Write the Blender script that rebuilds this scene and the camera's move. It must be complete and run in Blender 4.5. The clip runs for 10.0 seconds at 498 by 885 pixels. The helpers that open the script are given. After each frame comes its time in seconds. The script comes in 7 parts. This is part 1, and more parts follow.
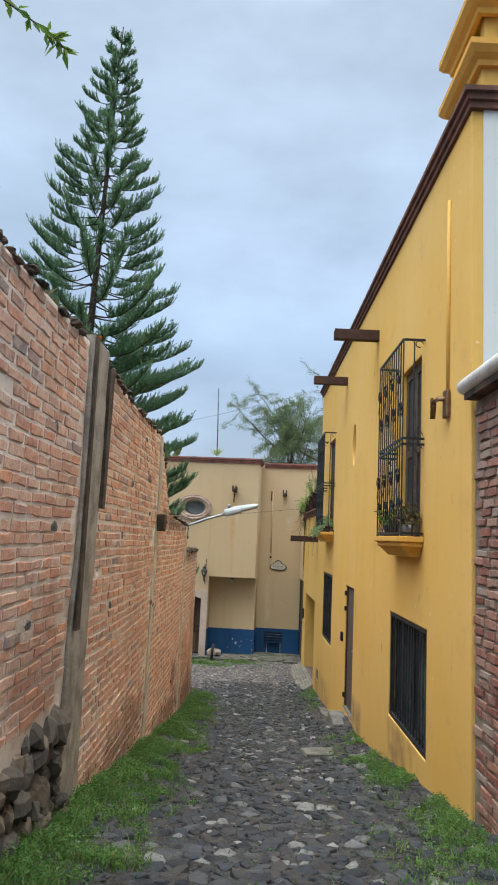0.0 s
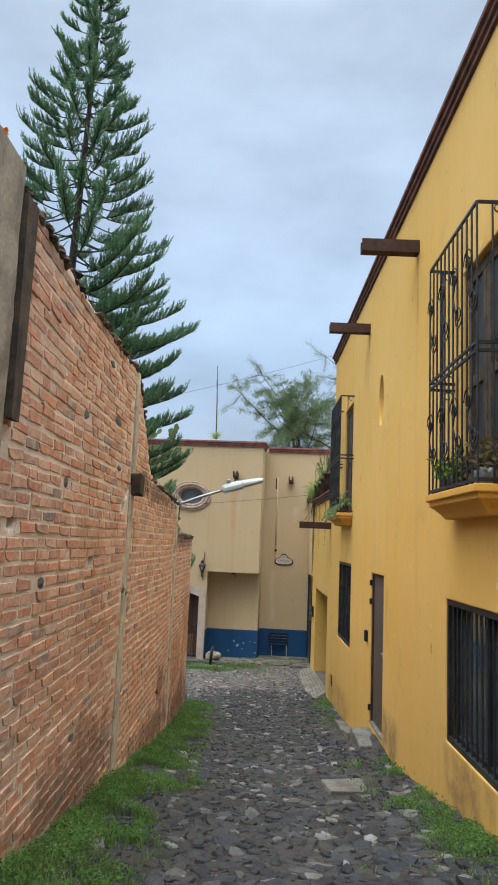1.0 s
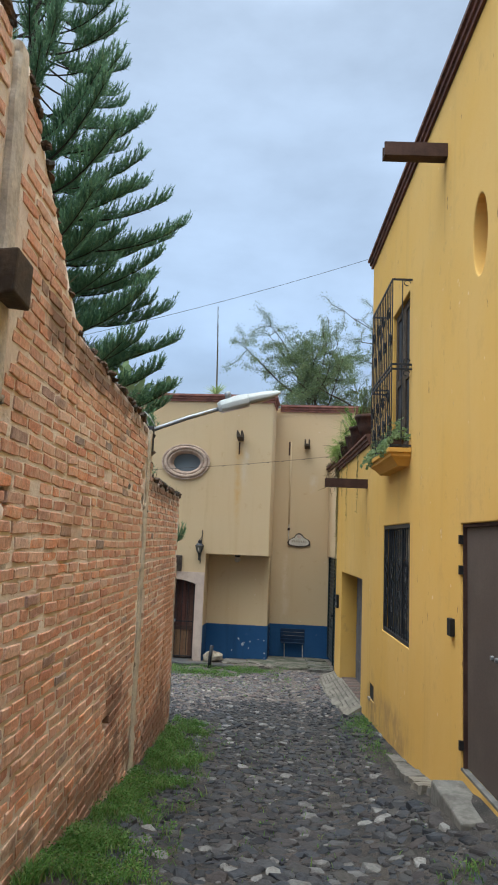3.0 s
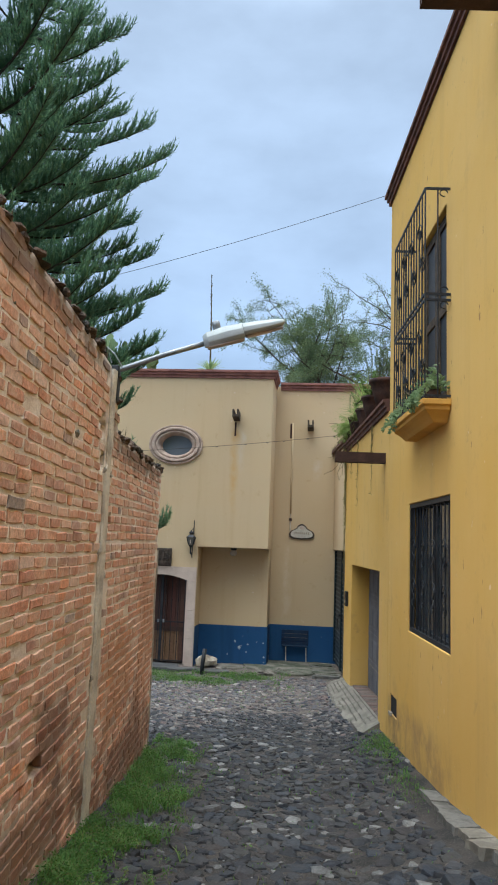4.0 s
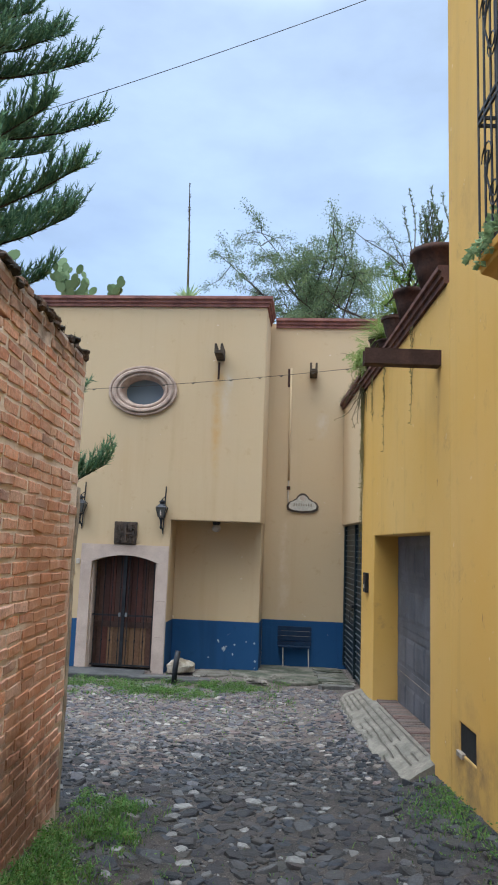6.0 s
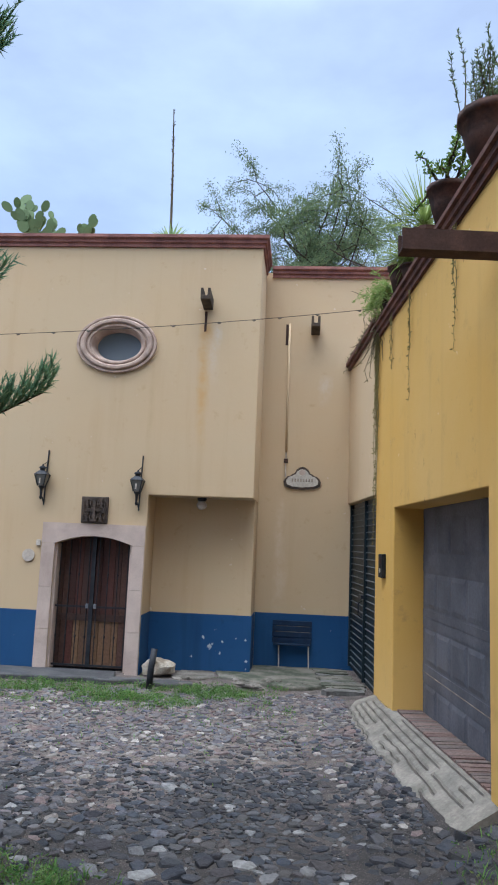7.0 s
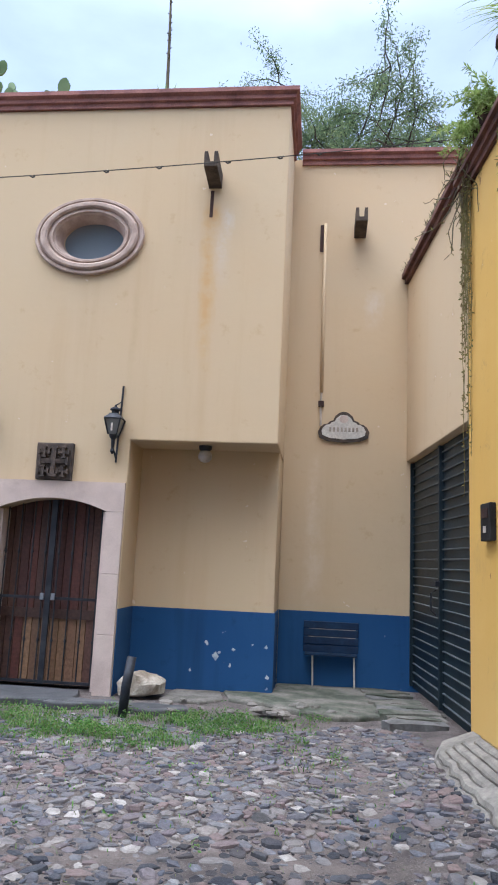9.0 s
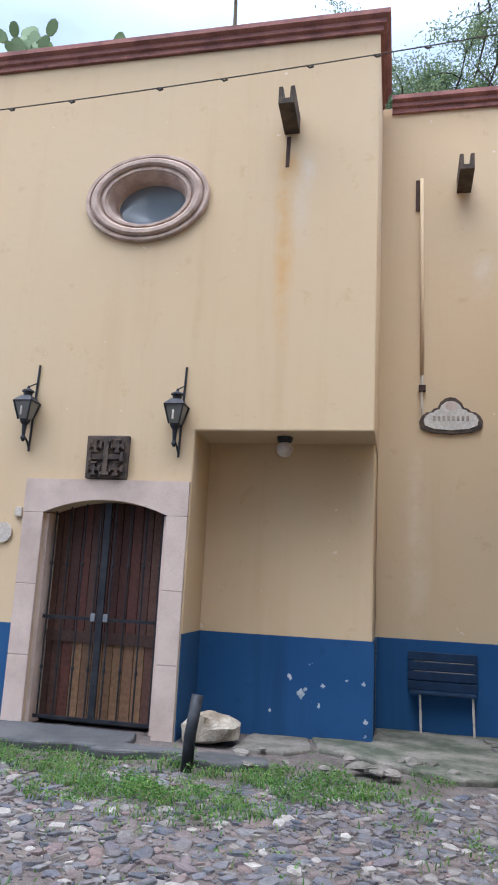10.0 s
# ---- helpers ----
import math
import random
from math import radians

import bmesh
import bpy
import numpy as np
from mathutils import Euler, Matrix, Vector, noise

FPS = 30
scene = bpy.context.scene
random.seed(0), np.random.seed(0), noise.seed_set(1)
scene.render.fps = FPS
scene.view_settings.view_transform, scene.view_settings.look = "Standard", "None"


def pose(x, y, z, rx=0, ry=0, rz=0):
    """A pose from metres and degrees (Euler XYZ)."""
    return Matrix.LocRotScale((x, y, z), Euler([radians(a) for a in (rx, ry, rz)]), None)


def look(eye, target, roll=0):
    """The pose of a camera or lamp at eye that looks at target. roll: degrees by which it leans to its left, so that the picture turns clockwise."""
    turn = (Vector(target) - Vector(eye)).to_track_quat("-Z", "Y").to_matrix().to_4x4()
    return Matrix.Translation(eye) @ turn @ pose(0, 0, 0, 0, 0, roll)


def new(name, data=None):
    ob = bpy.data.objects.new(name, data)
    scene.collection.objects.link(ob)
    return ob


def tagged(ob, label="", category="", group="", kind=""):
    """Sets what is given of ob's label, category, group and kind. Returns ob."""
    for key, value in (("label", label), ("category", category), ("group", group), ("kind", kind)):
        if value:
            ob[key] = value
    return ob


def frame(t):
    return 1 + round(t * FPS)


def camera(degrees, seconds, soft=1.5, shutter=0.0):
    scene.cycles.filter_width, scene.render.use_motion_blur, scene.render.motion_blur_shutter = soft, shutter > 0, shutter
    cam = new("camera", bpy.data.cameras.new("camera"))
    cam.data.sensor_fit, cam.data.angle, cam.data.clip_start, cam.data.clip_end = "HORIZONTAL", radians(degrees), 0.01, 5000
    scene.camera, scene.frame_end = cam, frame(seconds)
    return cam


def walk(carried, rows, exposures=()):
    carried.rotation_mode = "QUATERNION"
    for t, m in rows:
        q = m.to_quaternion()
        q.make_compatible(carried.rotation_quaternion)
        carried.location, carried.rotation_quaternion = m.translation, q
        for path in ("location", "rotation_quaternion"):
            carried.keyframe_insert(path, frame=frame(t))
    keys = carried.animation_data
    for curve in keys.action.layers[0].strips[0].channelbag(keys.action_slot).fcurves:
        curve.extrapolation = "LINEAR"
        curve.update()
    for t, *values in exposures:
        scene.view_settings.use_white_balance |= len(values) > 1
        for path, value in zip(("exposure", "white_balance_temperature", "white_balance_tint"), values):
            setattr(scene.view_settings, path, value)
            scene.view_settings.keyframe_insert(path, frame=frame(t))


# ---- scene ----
cam = camera(39.1, 10.0, 1.9)
# The alley runs along y. The path was worked out in the frame of the far house, turned against the alley.
TURN = 4.83
HOUSE = pose(0, 0, 0, 0, 0, -TURN)
PATH = [
    (0, (0.477, 0.399, 0.932), (0.293, 2.372, 1.201), 2.6),
    (0.5, (0.367, 1.622, 0.746), (0.181, 3.594, 1.021), 2.6),
    (1, (0.265, 2.776, 0.559), (0.076, 4.748, 0.836), 2.4),
    (1.5, (0.159, 3.849, 0.391), (-0.034, 5.821, 0.666), 2.3),
    (2, (0.086, 4.906, 0.25), (-0.113, 6.878, 0.523), 2.4),
    (2.5, (-0.026, 5.93, 0.063), (-0.229, 7.9, 0.339), 2.4),
    (3.8, (-0.264, 8.477, -0.228), (-0.471, 10.447, 0.045), 2.3),
    (4, (-0.276, 8.837, -0.293), (-0.477, 10.807, -0.014), 2.2),
    (4.5, (-0.364, 9.738, -0.444), (-0.557, 11.709, -0.165), 2.2),
    (5, (-0.498, 10.627, -0.571), (-0.681, 12.598, -0.289), 2.2),
    (5.5, (-0.48, 11.537, -0.707), (-0.662, 13.508, -0.421), 2.1),
    (7, (-0.674, 14.385, -1.112), (-0.827, 16.359, -0.831), 2.3),
    (7.5, (-0.746, 15.362, -1.323), (-0.89, 17.335, -1.024), 2.5),
    (8, (-0.806, 16.235, -1.5), (-0.955, 18.205, -1.191), 2.5),
    (8.5, (-0.854, 16.925, -1.596), (-1.022, 18.893, -1.279), 2.5),
    (9, (-0.931, 17.623, -1.691), (-1.137, 19.585, -1.359), 2.6),
    (9.5, (-1.054, 18.259, -1.721), (-1.334, 20.208, -1.368), 2.6),
    (10, (-1.201, 18.971, -1.784), (-1.614, 20.888, -1.394), 2.9),
]
walk(cam, [(t, HOUSE @ look(eye, target, roll)) for t, eye, target, roll in PATH],
     [(0.0, 0.05, 6450, 4), (2.5, 0.01, 6300, 4), (4.5, -0.01, 5900, 3), (5.0, 0.12, 5870, 3), (5.5, 0.17, 5850, 4), (7.0, 0.20, 5680, 10), (8.0, 0.38, 5650, 12), (8.5, 0.47, 5600, 13), (9.3, 0.58, 5650, 14), (10.0, 0.62, 5620, 13)])

# ---- light: a bright, thinly overcast sky and a wide, soft sun ----
SUN_UP, SUN_TURN = 55, 225
world = bpy.data.worlds.new("sky")
scene.world = world
world.use_nodes = True
wn, wl = world.node_tree.nodes, world.node_tree.links
wn.clear()


def wnode(kind, **values):
    n = wn.new(kind)
    for key, value in values.items():
        n.inputs[key].default_value = value
    return n


sky = wn.new("ShaderNodeTexSky")
sky.sky_type, sky.sun_disc = "NISHITA", False
sky.sun_elevation, sky.sun_rotation = radians(SUN_UP), radians(SUN_TURN)
way = wn.new("ShaderNodeTexCoord")
split = wn.new("ShaderNodeSeparateXYZ")
wl.new(way.outputs["Generated"], split.inputs[0])
# cloud cover: paler low down, brighter overhead, as under thin cloud
cover = wn.new("ShaderNodeValToRGB")
cover.color_ramp.elements[0].position, cover.color_ramp.elements[0].color = 0.0, (0.545, 0.635, 0.79, 1)
cover.color_ramp.elements[1].position, cover.color_ramp.elements[1].color = 1.0, (8.0, 7.8, 7.6, 1)
for at, colour in ((0.25, (0.485, 0.615, 0.85, 1)), (0.64, (0.59, 0.695, 0.89, 1)), (0.74, (1.1, 1.22, 1.36, 1)), (0.85, (4.2, 4.25, 4.3, 1))):
    cover.color_ramp.elements.new(at).color = colour
wl.new(split.outputs["Z"], cover.inputs[0])
stretch = wn.new("ShaderNodeMapping")
stretch.inputs["Scale"].default_value = (1.0, 1.0, 2.2)
wl.new(way.outputs["Generated"], stretch.inputs[0])
puffs = wnode("ShaderNodeTexNoise", Scale=2.4, Detail=7.0, Roughness=0.52)
wl.new(stretch.outputs[0], puffs.inputs[0])
thick = wn.new("ShaderNodeMapRange")
thick.inputs["From Min"].default_value, thick.inputs["From Max"].default_value = 0.40, 0.68
thick.inputs["To Min"].default_value, thick.inputs["To Max"].default_value = 0.90, 1.30
wl.new(puffs.outputs["Fac"], thick.inputs[0])
lit = wn.new("ShaderNodeVectorMath")
lit.operation = "SCALE"
wl.new(cover.outputs[0], lit.inputs[0])
wl.new(thick.outputs[0], lit.inputs["Scale"])
blend = wn.new("ShaderNodeMix")
blend.data_type = "RGBA"
blend.inputs["Factor"].default_value = 0.88
dim = wn.new("ShaderNodeVectorMath")
dim.operation = "SCALE"
dim.inputs["Scale"].default_value = 0.1
wl.new(sky.outputs[0], dim.inputs[0])
wl.new(dim.outputs[0], blend.inputs[6])
wl.new(lit.outputs[0], blend.inputs[7])
back = wnode("ShaderNodeBackground", Strength=1.0)
wl.new(blend.outputs[2], back.inputs[0])
wl.new(back.outputs[0], wn.new("ShaderNodeOutputWorld").inputs[0])

lamp = bpy.data.lights.new("sun", "SUN")
lamp.energy, lamp.angle, lamp.color = 2.2, radians(60), (1.0, 0.95, 0.88)
sun = new("sun", lamp)
sun.matrix_world = look((0, 0, 30), (7, 7, 30 - 9.9 * math.tan(radians(SUN_UP))))

# ---- materials ----
def material(name, roughness=0.9, metal=0.0):
    m = bpy.data.materials.new(name)
    m.use_nodes = True
    shader = m.node_tree.nodes["Principled BSDF"]
    shader.inputs["Roughness"].default_value, shader.inputs["Metallic"].default_value = roughness, metal
    shader.inputs["Specular IOR Level"].default_value = 0.3
    return m, m.node_tree.nodes, m.node_tree.links, shader


def place_of(n, l, scale=(1, 1, 1)):
    """World place, stretched."""
    geo, vec = n.new("ShaderNodeNewGeometry"), n.new("ShaderNodeVectorMath")
    vec.operation = "MULTIPLY"
    vec.inputs[1].default_value = scale
    l.new(geo.outputs["Position"], vec.inputs[0])
    return vec.outputs[0]


def noise_of(n, l, scale, detail=4.0, rough=0.55, stretch=(1, 1, 1)):
    tex = n.new("ShaderNodeTexNoise")
    tex.inputs["Scale"].default_value, tex.inputs["Detail"].default_value, tex.inputs["Roughness"].default_value = scale, detail, rough
    l.new(place_of(n, l, stretch), tex.inputs["Vector"])
    return tex.outputs["Fac"]


def ramp_of(n, l, value, low, high, to_low=0.0, to_high=1.0):
    r = n.new("ShaderNodeMapRange")
    for key, v in (("From Min", low), ("From Max", high), ("To Min", to_low), ("To Max", to_high)):
        r.inputs[key].default_value = v
    l.new(value, r.inputs[0])
    return r.outputs[0]


def mix_of(n, l, factor, a, b, mode="MIX"):
    m = n.new("ShaderNodeMix")
    m.data_type, m.blend_type = "RGBA", mode
    for key, v in ((0, factor), (6, a), (7, b)):
        if isinstance(v, (int, float)):
            m.inputs[key].default_value = v
        elif isinstance(v, tuple):
            m.inputs[key].default_value = (*v, 1)
        else:
            l.new(v, m.inputs[key])
    return m.outputs[2]


def bump_of(n, l, shader, height, strength=0.3, distance=0.01):
    b = n.new("ShaderNodeBump")
    b.inputs["Strength"].default_value, b.inputs["Distance"].default_value = strength, distance
    l.new(height, b.inputs["Height"])
    l.new(b.outputs[0], shader.inputs["Normal"])


def mottled(name, base, second, scale=3.0, grain=60.0, roughness=0.9, metal=0.0, bump=0.25, depth=0.006, low=0.4, high=0.62):
    """A surface of two tones in soft patches, with a fine grain and relief."""
    m, n, l, sh = material(name, roughness, metal)
    patches = ramp_of(n, l, noise_of(n, l, scale), low, high)
    fine = noise_of(n, l, grain, 5.0, 0.65)
    colour = mix_of(n, l, patches, base, second)
    speck = ramp_of(n, l, fine, 0.3, 0.7, 0.78, 1.16)
    grey = n.new("ShaderNodeCombineColor")
    for k in range(3):
        l.new(speck, grey.inputs[k])
    l.new(mix_of(n, l, 1.0, colour, grey.outputs[0], "MULTIPLY"), sh.inputs["Base Color"])
    bump_of(n, l, sh, fine, bump, depth)
    return m


def stucco(name, base, pale, stain, streak=0.35, marks=(), chips=None):
    """Painted plaster: trowel patches, faded areas, rain streaks and small blemishes."""
    m, n, l, sh = material(name, 0.92)
    broad = ramp_of(n, l, noise_of(n, l, 0.55, 3.0), 0.35, 0.7)
    colour = mix_of(n, l, broad, base, pale)
    runs = ramp_of(n, l, noise_of(n, l, 1.0, 5.0, 0.6, (3.0, 3.0, 0.22)), 0.54, 0.78, 0.0, streak)
    colour = mix_of(n, l, runs, colour, stain)
    scuff = ramp_of(n, l, noise_of(n, l, 4.5, 8.0, 0.7), 0.60, 0.72, 0.0, 0.45)
    colour = mix_of(n, l, scuff, colour, stain)
    flake = ramp_of(n, l, noise_of(n, l, 9.0, 3.0, 0.5), 0.735, 0.75, 0.0, 0.7)
    colour = mix_of(n, l, flake, colour, tuple(min(1, 0.25 + c * 0.8) for c in pale))
    if chips:
        chip = ramp_of(n, l, noise_of(n, l, 8.0, 4.0, 0.6, (1, 1, 0.45)), 0.70, 0.725, 0.0, 0.85)
        colour = mix_of(n, l, chip, colour, chips)
        rub = ramp_of(n, l, noise_of(n, l, 1.7, 7.0, 0.72), 0.56, 0.72, 0.0, 0.30)
        colour = mix_of(n, l, rub, colour, stain)
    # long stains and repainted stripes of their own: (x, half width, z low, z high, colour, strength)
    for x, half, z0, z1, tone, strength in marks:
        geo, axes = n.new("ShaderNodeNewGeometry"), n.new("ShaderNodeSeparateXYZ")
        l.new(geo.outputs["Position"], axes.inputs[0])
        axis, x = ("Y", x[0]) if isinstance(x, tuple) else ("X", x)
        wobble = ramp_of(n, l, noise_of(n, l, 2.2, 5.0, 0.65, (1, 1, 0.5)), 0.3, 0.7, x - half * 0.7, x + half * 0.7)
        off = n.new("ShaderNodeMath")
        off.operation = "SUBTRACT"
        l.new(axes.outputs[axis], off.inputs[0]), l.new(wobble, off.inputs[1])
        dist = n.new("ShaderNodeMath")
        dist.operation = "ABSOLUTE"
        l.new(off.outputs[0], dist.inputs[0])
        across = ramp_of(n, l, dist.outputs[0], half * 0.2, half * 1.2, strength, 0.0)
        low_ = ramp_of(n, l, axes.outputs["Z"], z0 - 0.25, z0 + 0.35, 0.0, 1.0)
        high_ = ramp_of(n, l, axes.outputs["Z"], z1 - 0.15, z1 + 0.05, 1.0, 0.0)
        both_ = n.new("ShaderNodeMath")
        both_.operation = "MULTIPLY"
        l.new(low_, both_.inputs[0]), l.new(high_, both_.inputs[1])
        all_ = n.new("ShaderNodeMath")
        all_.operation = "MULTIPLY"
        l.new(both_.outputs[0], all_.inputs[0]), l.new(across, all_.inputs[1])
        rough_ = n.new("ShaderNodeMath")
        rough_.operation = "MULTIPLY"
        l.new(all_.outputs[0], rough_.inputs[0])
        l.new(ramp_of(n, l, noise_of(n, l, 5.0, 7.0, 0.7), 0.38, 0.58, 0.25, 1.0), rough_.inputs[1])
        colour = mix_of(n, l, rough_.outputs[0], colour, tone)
    l.new(colour, sh.inputs["Base Color"])
    trowel, grain = noise_of(n, l, 3.0, 4.0), noise_of(n, l, 120.0, 3.0)
    both = n.new("ShaderNodeMath")
    both.operation = "MULTIPLY_ADD"
    both.inputs[1].default_value = 0.12
    l.new(grain, both.inputs[0])
    l.new(trowel, both.inputs[2])
    bump_of(n, l, sh, both.outputs[0], 0.35, 0.02)
    return m


def smeared(n, l, colour, patch):
    """Earth and brick dust rubbed over bricks and joints alike."""
    return mix_of(n, l, ramp_of(n, l, noise_of(n, l, 0.8, 6.0, 0.65), 0.56, 0.72, 0.0, 0.75), colour, patch)


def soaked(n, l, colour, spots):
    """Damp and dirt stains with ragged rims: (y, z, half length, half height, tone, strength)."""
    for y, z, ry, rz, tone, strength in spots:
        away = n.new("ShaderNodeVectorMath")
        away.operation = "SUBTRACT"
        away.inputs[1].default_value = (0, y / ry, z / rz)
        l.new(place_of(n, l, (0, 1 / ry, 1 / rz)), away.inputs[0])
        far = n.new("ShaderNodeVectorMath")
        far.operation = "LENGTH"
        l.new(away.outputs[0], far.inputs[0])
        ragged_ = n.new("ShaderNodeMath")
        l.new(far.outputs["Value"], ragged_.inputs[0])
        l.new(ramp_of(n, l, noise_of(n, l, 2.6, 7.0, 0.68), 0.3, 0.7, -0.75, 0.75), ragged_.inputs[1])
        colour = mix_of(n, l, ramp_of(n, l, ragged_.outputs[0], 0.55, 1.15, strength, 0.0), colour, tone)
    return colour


def varied(name, tones, source, roughness=0.92, grain=40.0, bump=0.5, depth=0.006, wash=None, patch=None, damp=()):
    """Pieces of many tones, one by one. source: 'object' for pieces that are objects, 'island' for joined ones."""
    m, n, l, sh = material(name, roughness)
    if source == "object":
        pick = n.new("ShaderNodeObjectInfo").outputs["Random"]
    else:
        pick = n.new("ShaderNodeNewGeometry").outputs["Random Per Island"]
    ramp = n.new("ShaderNodeValToRGB")
    ramp.color_ramp.interpolation = "LINEAR"
    steps = ramp.color_ramp.elements
    steps[0].color, steps[1].color = (*tones[0], 1), (*tones[-1], 1)
    for i, tone in enumerate(tones[1:-1], 1):
        steps.new(i / (len(tones) - 1)).color = (*tone, 1)
    l.new(pick, ramp.inputs[0])
    fine = noise_of(n, l, grain, 6.0, 0.7)
    speck = ramp_of(n, l, fine, 0.3, 0.7, 0.62, 1.3)
    grey = n.new("ShaderNodeCombineColor")
    for k in range(3):
        l.new(speck, grey.inputs[k])
    colour = mix_of(n, l, 1.0, ramp.outputs[0], grey.outputs[0], "MULTIPLY")
    if wash:
        colour = mix_of(n, l, ramp_of(n, l, noise_of(n, l, 7.0, 6.0, 0.7), 0.46, 0.68, 0.0, 0.68), colour, wash)
    if patch:
        colour = smeared(n, l, colour, patch)
    colour = soaked(n, l, colour, damp)
    l.new(colour, sh.inputs["Base Color"])
    bump_of(n, l, sh, fine, bump, depth)
    return m


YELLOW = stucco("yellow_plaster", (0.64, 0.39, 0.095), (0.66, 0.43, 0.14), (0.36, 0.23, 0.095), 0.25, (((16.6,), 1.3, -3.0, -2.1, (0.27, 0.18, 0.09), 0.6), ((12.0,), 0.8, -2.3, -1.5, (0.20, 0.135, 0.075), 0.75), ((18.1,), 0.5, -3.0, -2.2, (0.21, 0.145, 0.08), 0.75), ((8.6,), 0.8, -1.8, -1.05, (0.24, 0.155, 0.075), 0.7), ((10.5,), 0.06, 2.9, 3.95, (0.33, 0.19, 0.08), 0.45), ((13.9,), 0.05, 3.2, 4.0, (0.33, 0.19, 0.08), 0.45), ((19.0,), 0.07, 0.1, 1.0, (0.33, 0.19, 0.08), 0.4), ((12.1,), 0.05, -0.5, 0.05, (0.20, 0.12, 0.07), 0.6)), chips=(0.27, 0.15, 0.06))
YELLOW_TRIM = stucco("yellow_trim_plaster", (0.60, 0.33, 0.07), (0.66, 0.38, 0.09), (0.30, 0.17, 0.06), 0.3)
CREAM = stucco("cream_plaster", (0.57, 0.43, 0.265), (0.56, 0.44, 0.285), (0.44, 0.29, 0.16), 0.3, ((-0.13, 0.09, 0.45, 2.35, (0.56, 0.32, 0.11), 0.6), (0.02, 0.07, 1.5, 2.3, (0.60, 0.56, 0.50), 0.5), (1.22, 0.10, -2.2, -0.35, (0.66, 0.55, 0.41), 0.6), (1.88, 0.10, 1.45, 1.75, (0.68, 0.64, 0.58), 0.6), (-0.95, 0.05, 0.1, 1.3, (0.46, 0.34, 0.2), 0.35)))
BLUE = stucco("blue_plaster", (0.014, 0.064, 0.175), (0.024, 0.085, 0.205), (0.010, 0.034, 0.085), 0.6)
WHITE_WALL = stucco("white_plaster", (0.62, 0.66, 0.66), (0.55, 0.60, 0.62), (0.25, 0.27, 0.27), 0.3)
FLAKE = mottled("bared_plaster", (0.46, 0.50, 0.52), (0.26, 0.33, 0.40), 14.0, 60.0)
RED_TRIM = mottled("red_brick_cornice", (0.33, 0.155, 0.13), (0.21, 0.10, 0.09), 4.0, 50.0)
BROWN_TRIM = mottled("brown_brick_cornice", (0.095, 0.05, 0.042), (0.17, 0.08, 0.06), 5.0, 60.0, bump=0.5)
IRON = mottled("black_iron", (0.018, 0.021, 0.028), (0.036, 0.04, 0.048), 9.0, 90.0, 0.55, 0.3)
RUST = mottled("rusted_steel", (0.045, 0.024, 0.020), (0.075, 0.040, 0.032), 6.0, 60.0, 0.75, 0.2)
DOOR_BROWN = mottled("brown_painted_steel", (0.085, 0.068, 0.062), (0.105, 0.085, 0.076), 2.0, 70.0, 0.6, bump=0.1)
DARK = mottled("dark_interior", (0.012, 0.013, 0.015), (0.02, 0.021, 0.024), 3.0, 30.0, 0.8)
GREY_DOOR = mottled("grey_weathered_panel", (0.085, 0.092, 0.112), (0.135, 0.14, 0.165), 2.2, 40.0, 0.6)
GATE_RIB = mottled("pale_gate_rib", (0.065, 0.085, 0.095), (0.12, 0.135, 0.145), 6.0, 50.0, 0.5, 0.2)
GREEN_GATE = mottled("dark_green_steel", (0.010, 0.020, 0.026), (0.018, 0.032, 0.04), 4.0, 50.0, 0.5, 0.2)
CONCRETE = mottled("concrete", (0.38, 0.335, 0.28), (0.22, 0.19, 0.16), 5.0, 45.0, bump=0.6)
PALE_CONCRETE = mottled("pale_concrete", (0.62, 0.565, 0.49), (0.42, 0.375, 0.32), 6.0, 45.0, bump=0.6)
SLAB = mottled("worn_cement_slab", (0.17, 0.168, 0.16), (0.10, 0.098, 0.092), 6.0, 30.0, bump=0.5, depth=0.008)


def earth():
    """Dark packed soil in the alley that turns into pinkish gravelly earth at its end."""
    m, n, l, sh = material("packed_earth", 0.95)
    axes = n.new("ShaderNodeSeparateXYZ")
    l.new(place_of(n, l), axes.inputs[0])
    wave = ramp_of(n, l, noise_of(n, l, 0.9, 5.0), 0.3, 0.7, -1.6, 1.6)
    far = n.new("ShaderNodeMath")
    l.new(axes.outputs["Y"], far.inputs[0]), l.new(wave, far.inputs[1])
    dark = mix_of(n, l, ramp_of(n, l, noise_of(n, l, 3.0), 0.4, 0.62), (0.040, 0.040, 0.042), (0.085, 0.078, 0.074))
    pale = mix_of(n, l, ramp_of(n, l, noise_of(n, l, 4.0, 6.0, 0.7), 0.38, 0.62), (0.115, 0.10, 0.095), (0.20, 0.17, 0.155))
    grit = noise_of(n, l, 75.0, 5.0, 0.7)
    colour = mix_of(n, l, ramp_of(n, l, far.outputs[0], 19.4, 22.0), dark, pale)
    colour = mix_of(n, l, ramp_of(n, l, grit, 0.56, 0.66, 0.0, 0.6), colour, (0.30, 0.27, 0.25))
    l.new(colour, sh.inputs["Base Color"])
    bump_of(n, l, sh, grit, 1.0, 0.03)
    return m


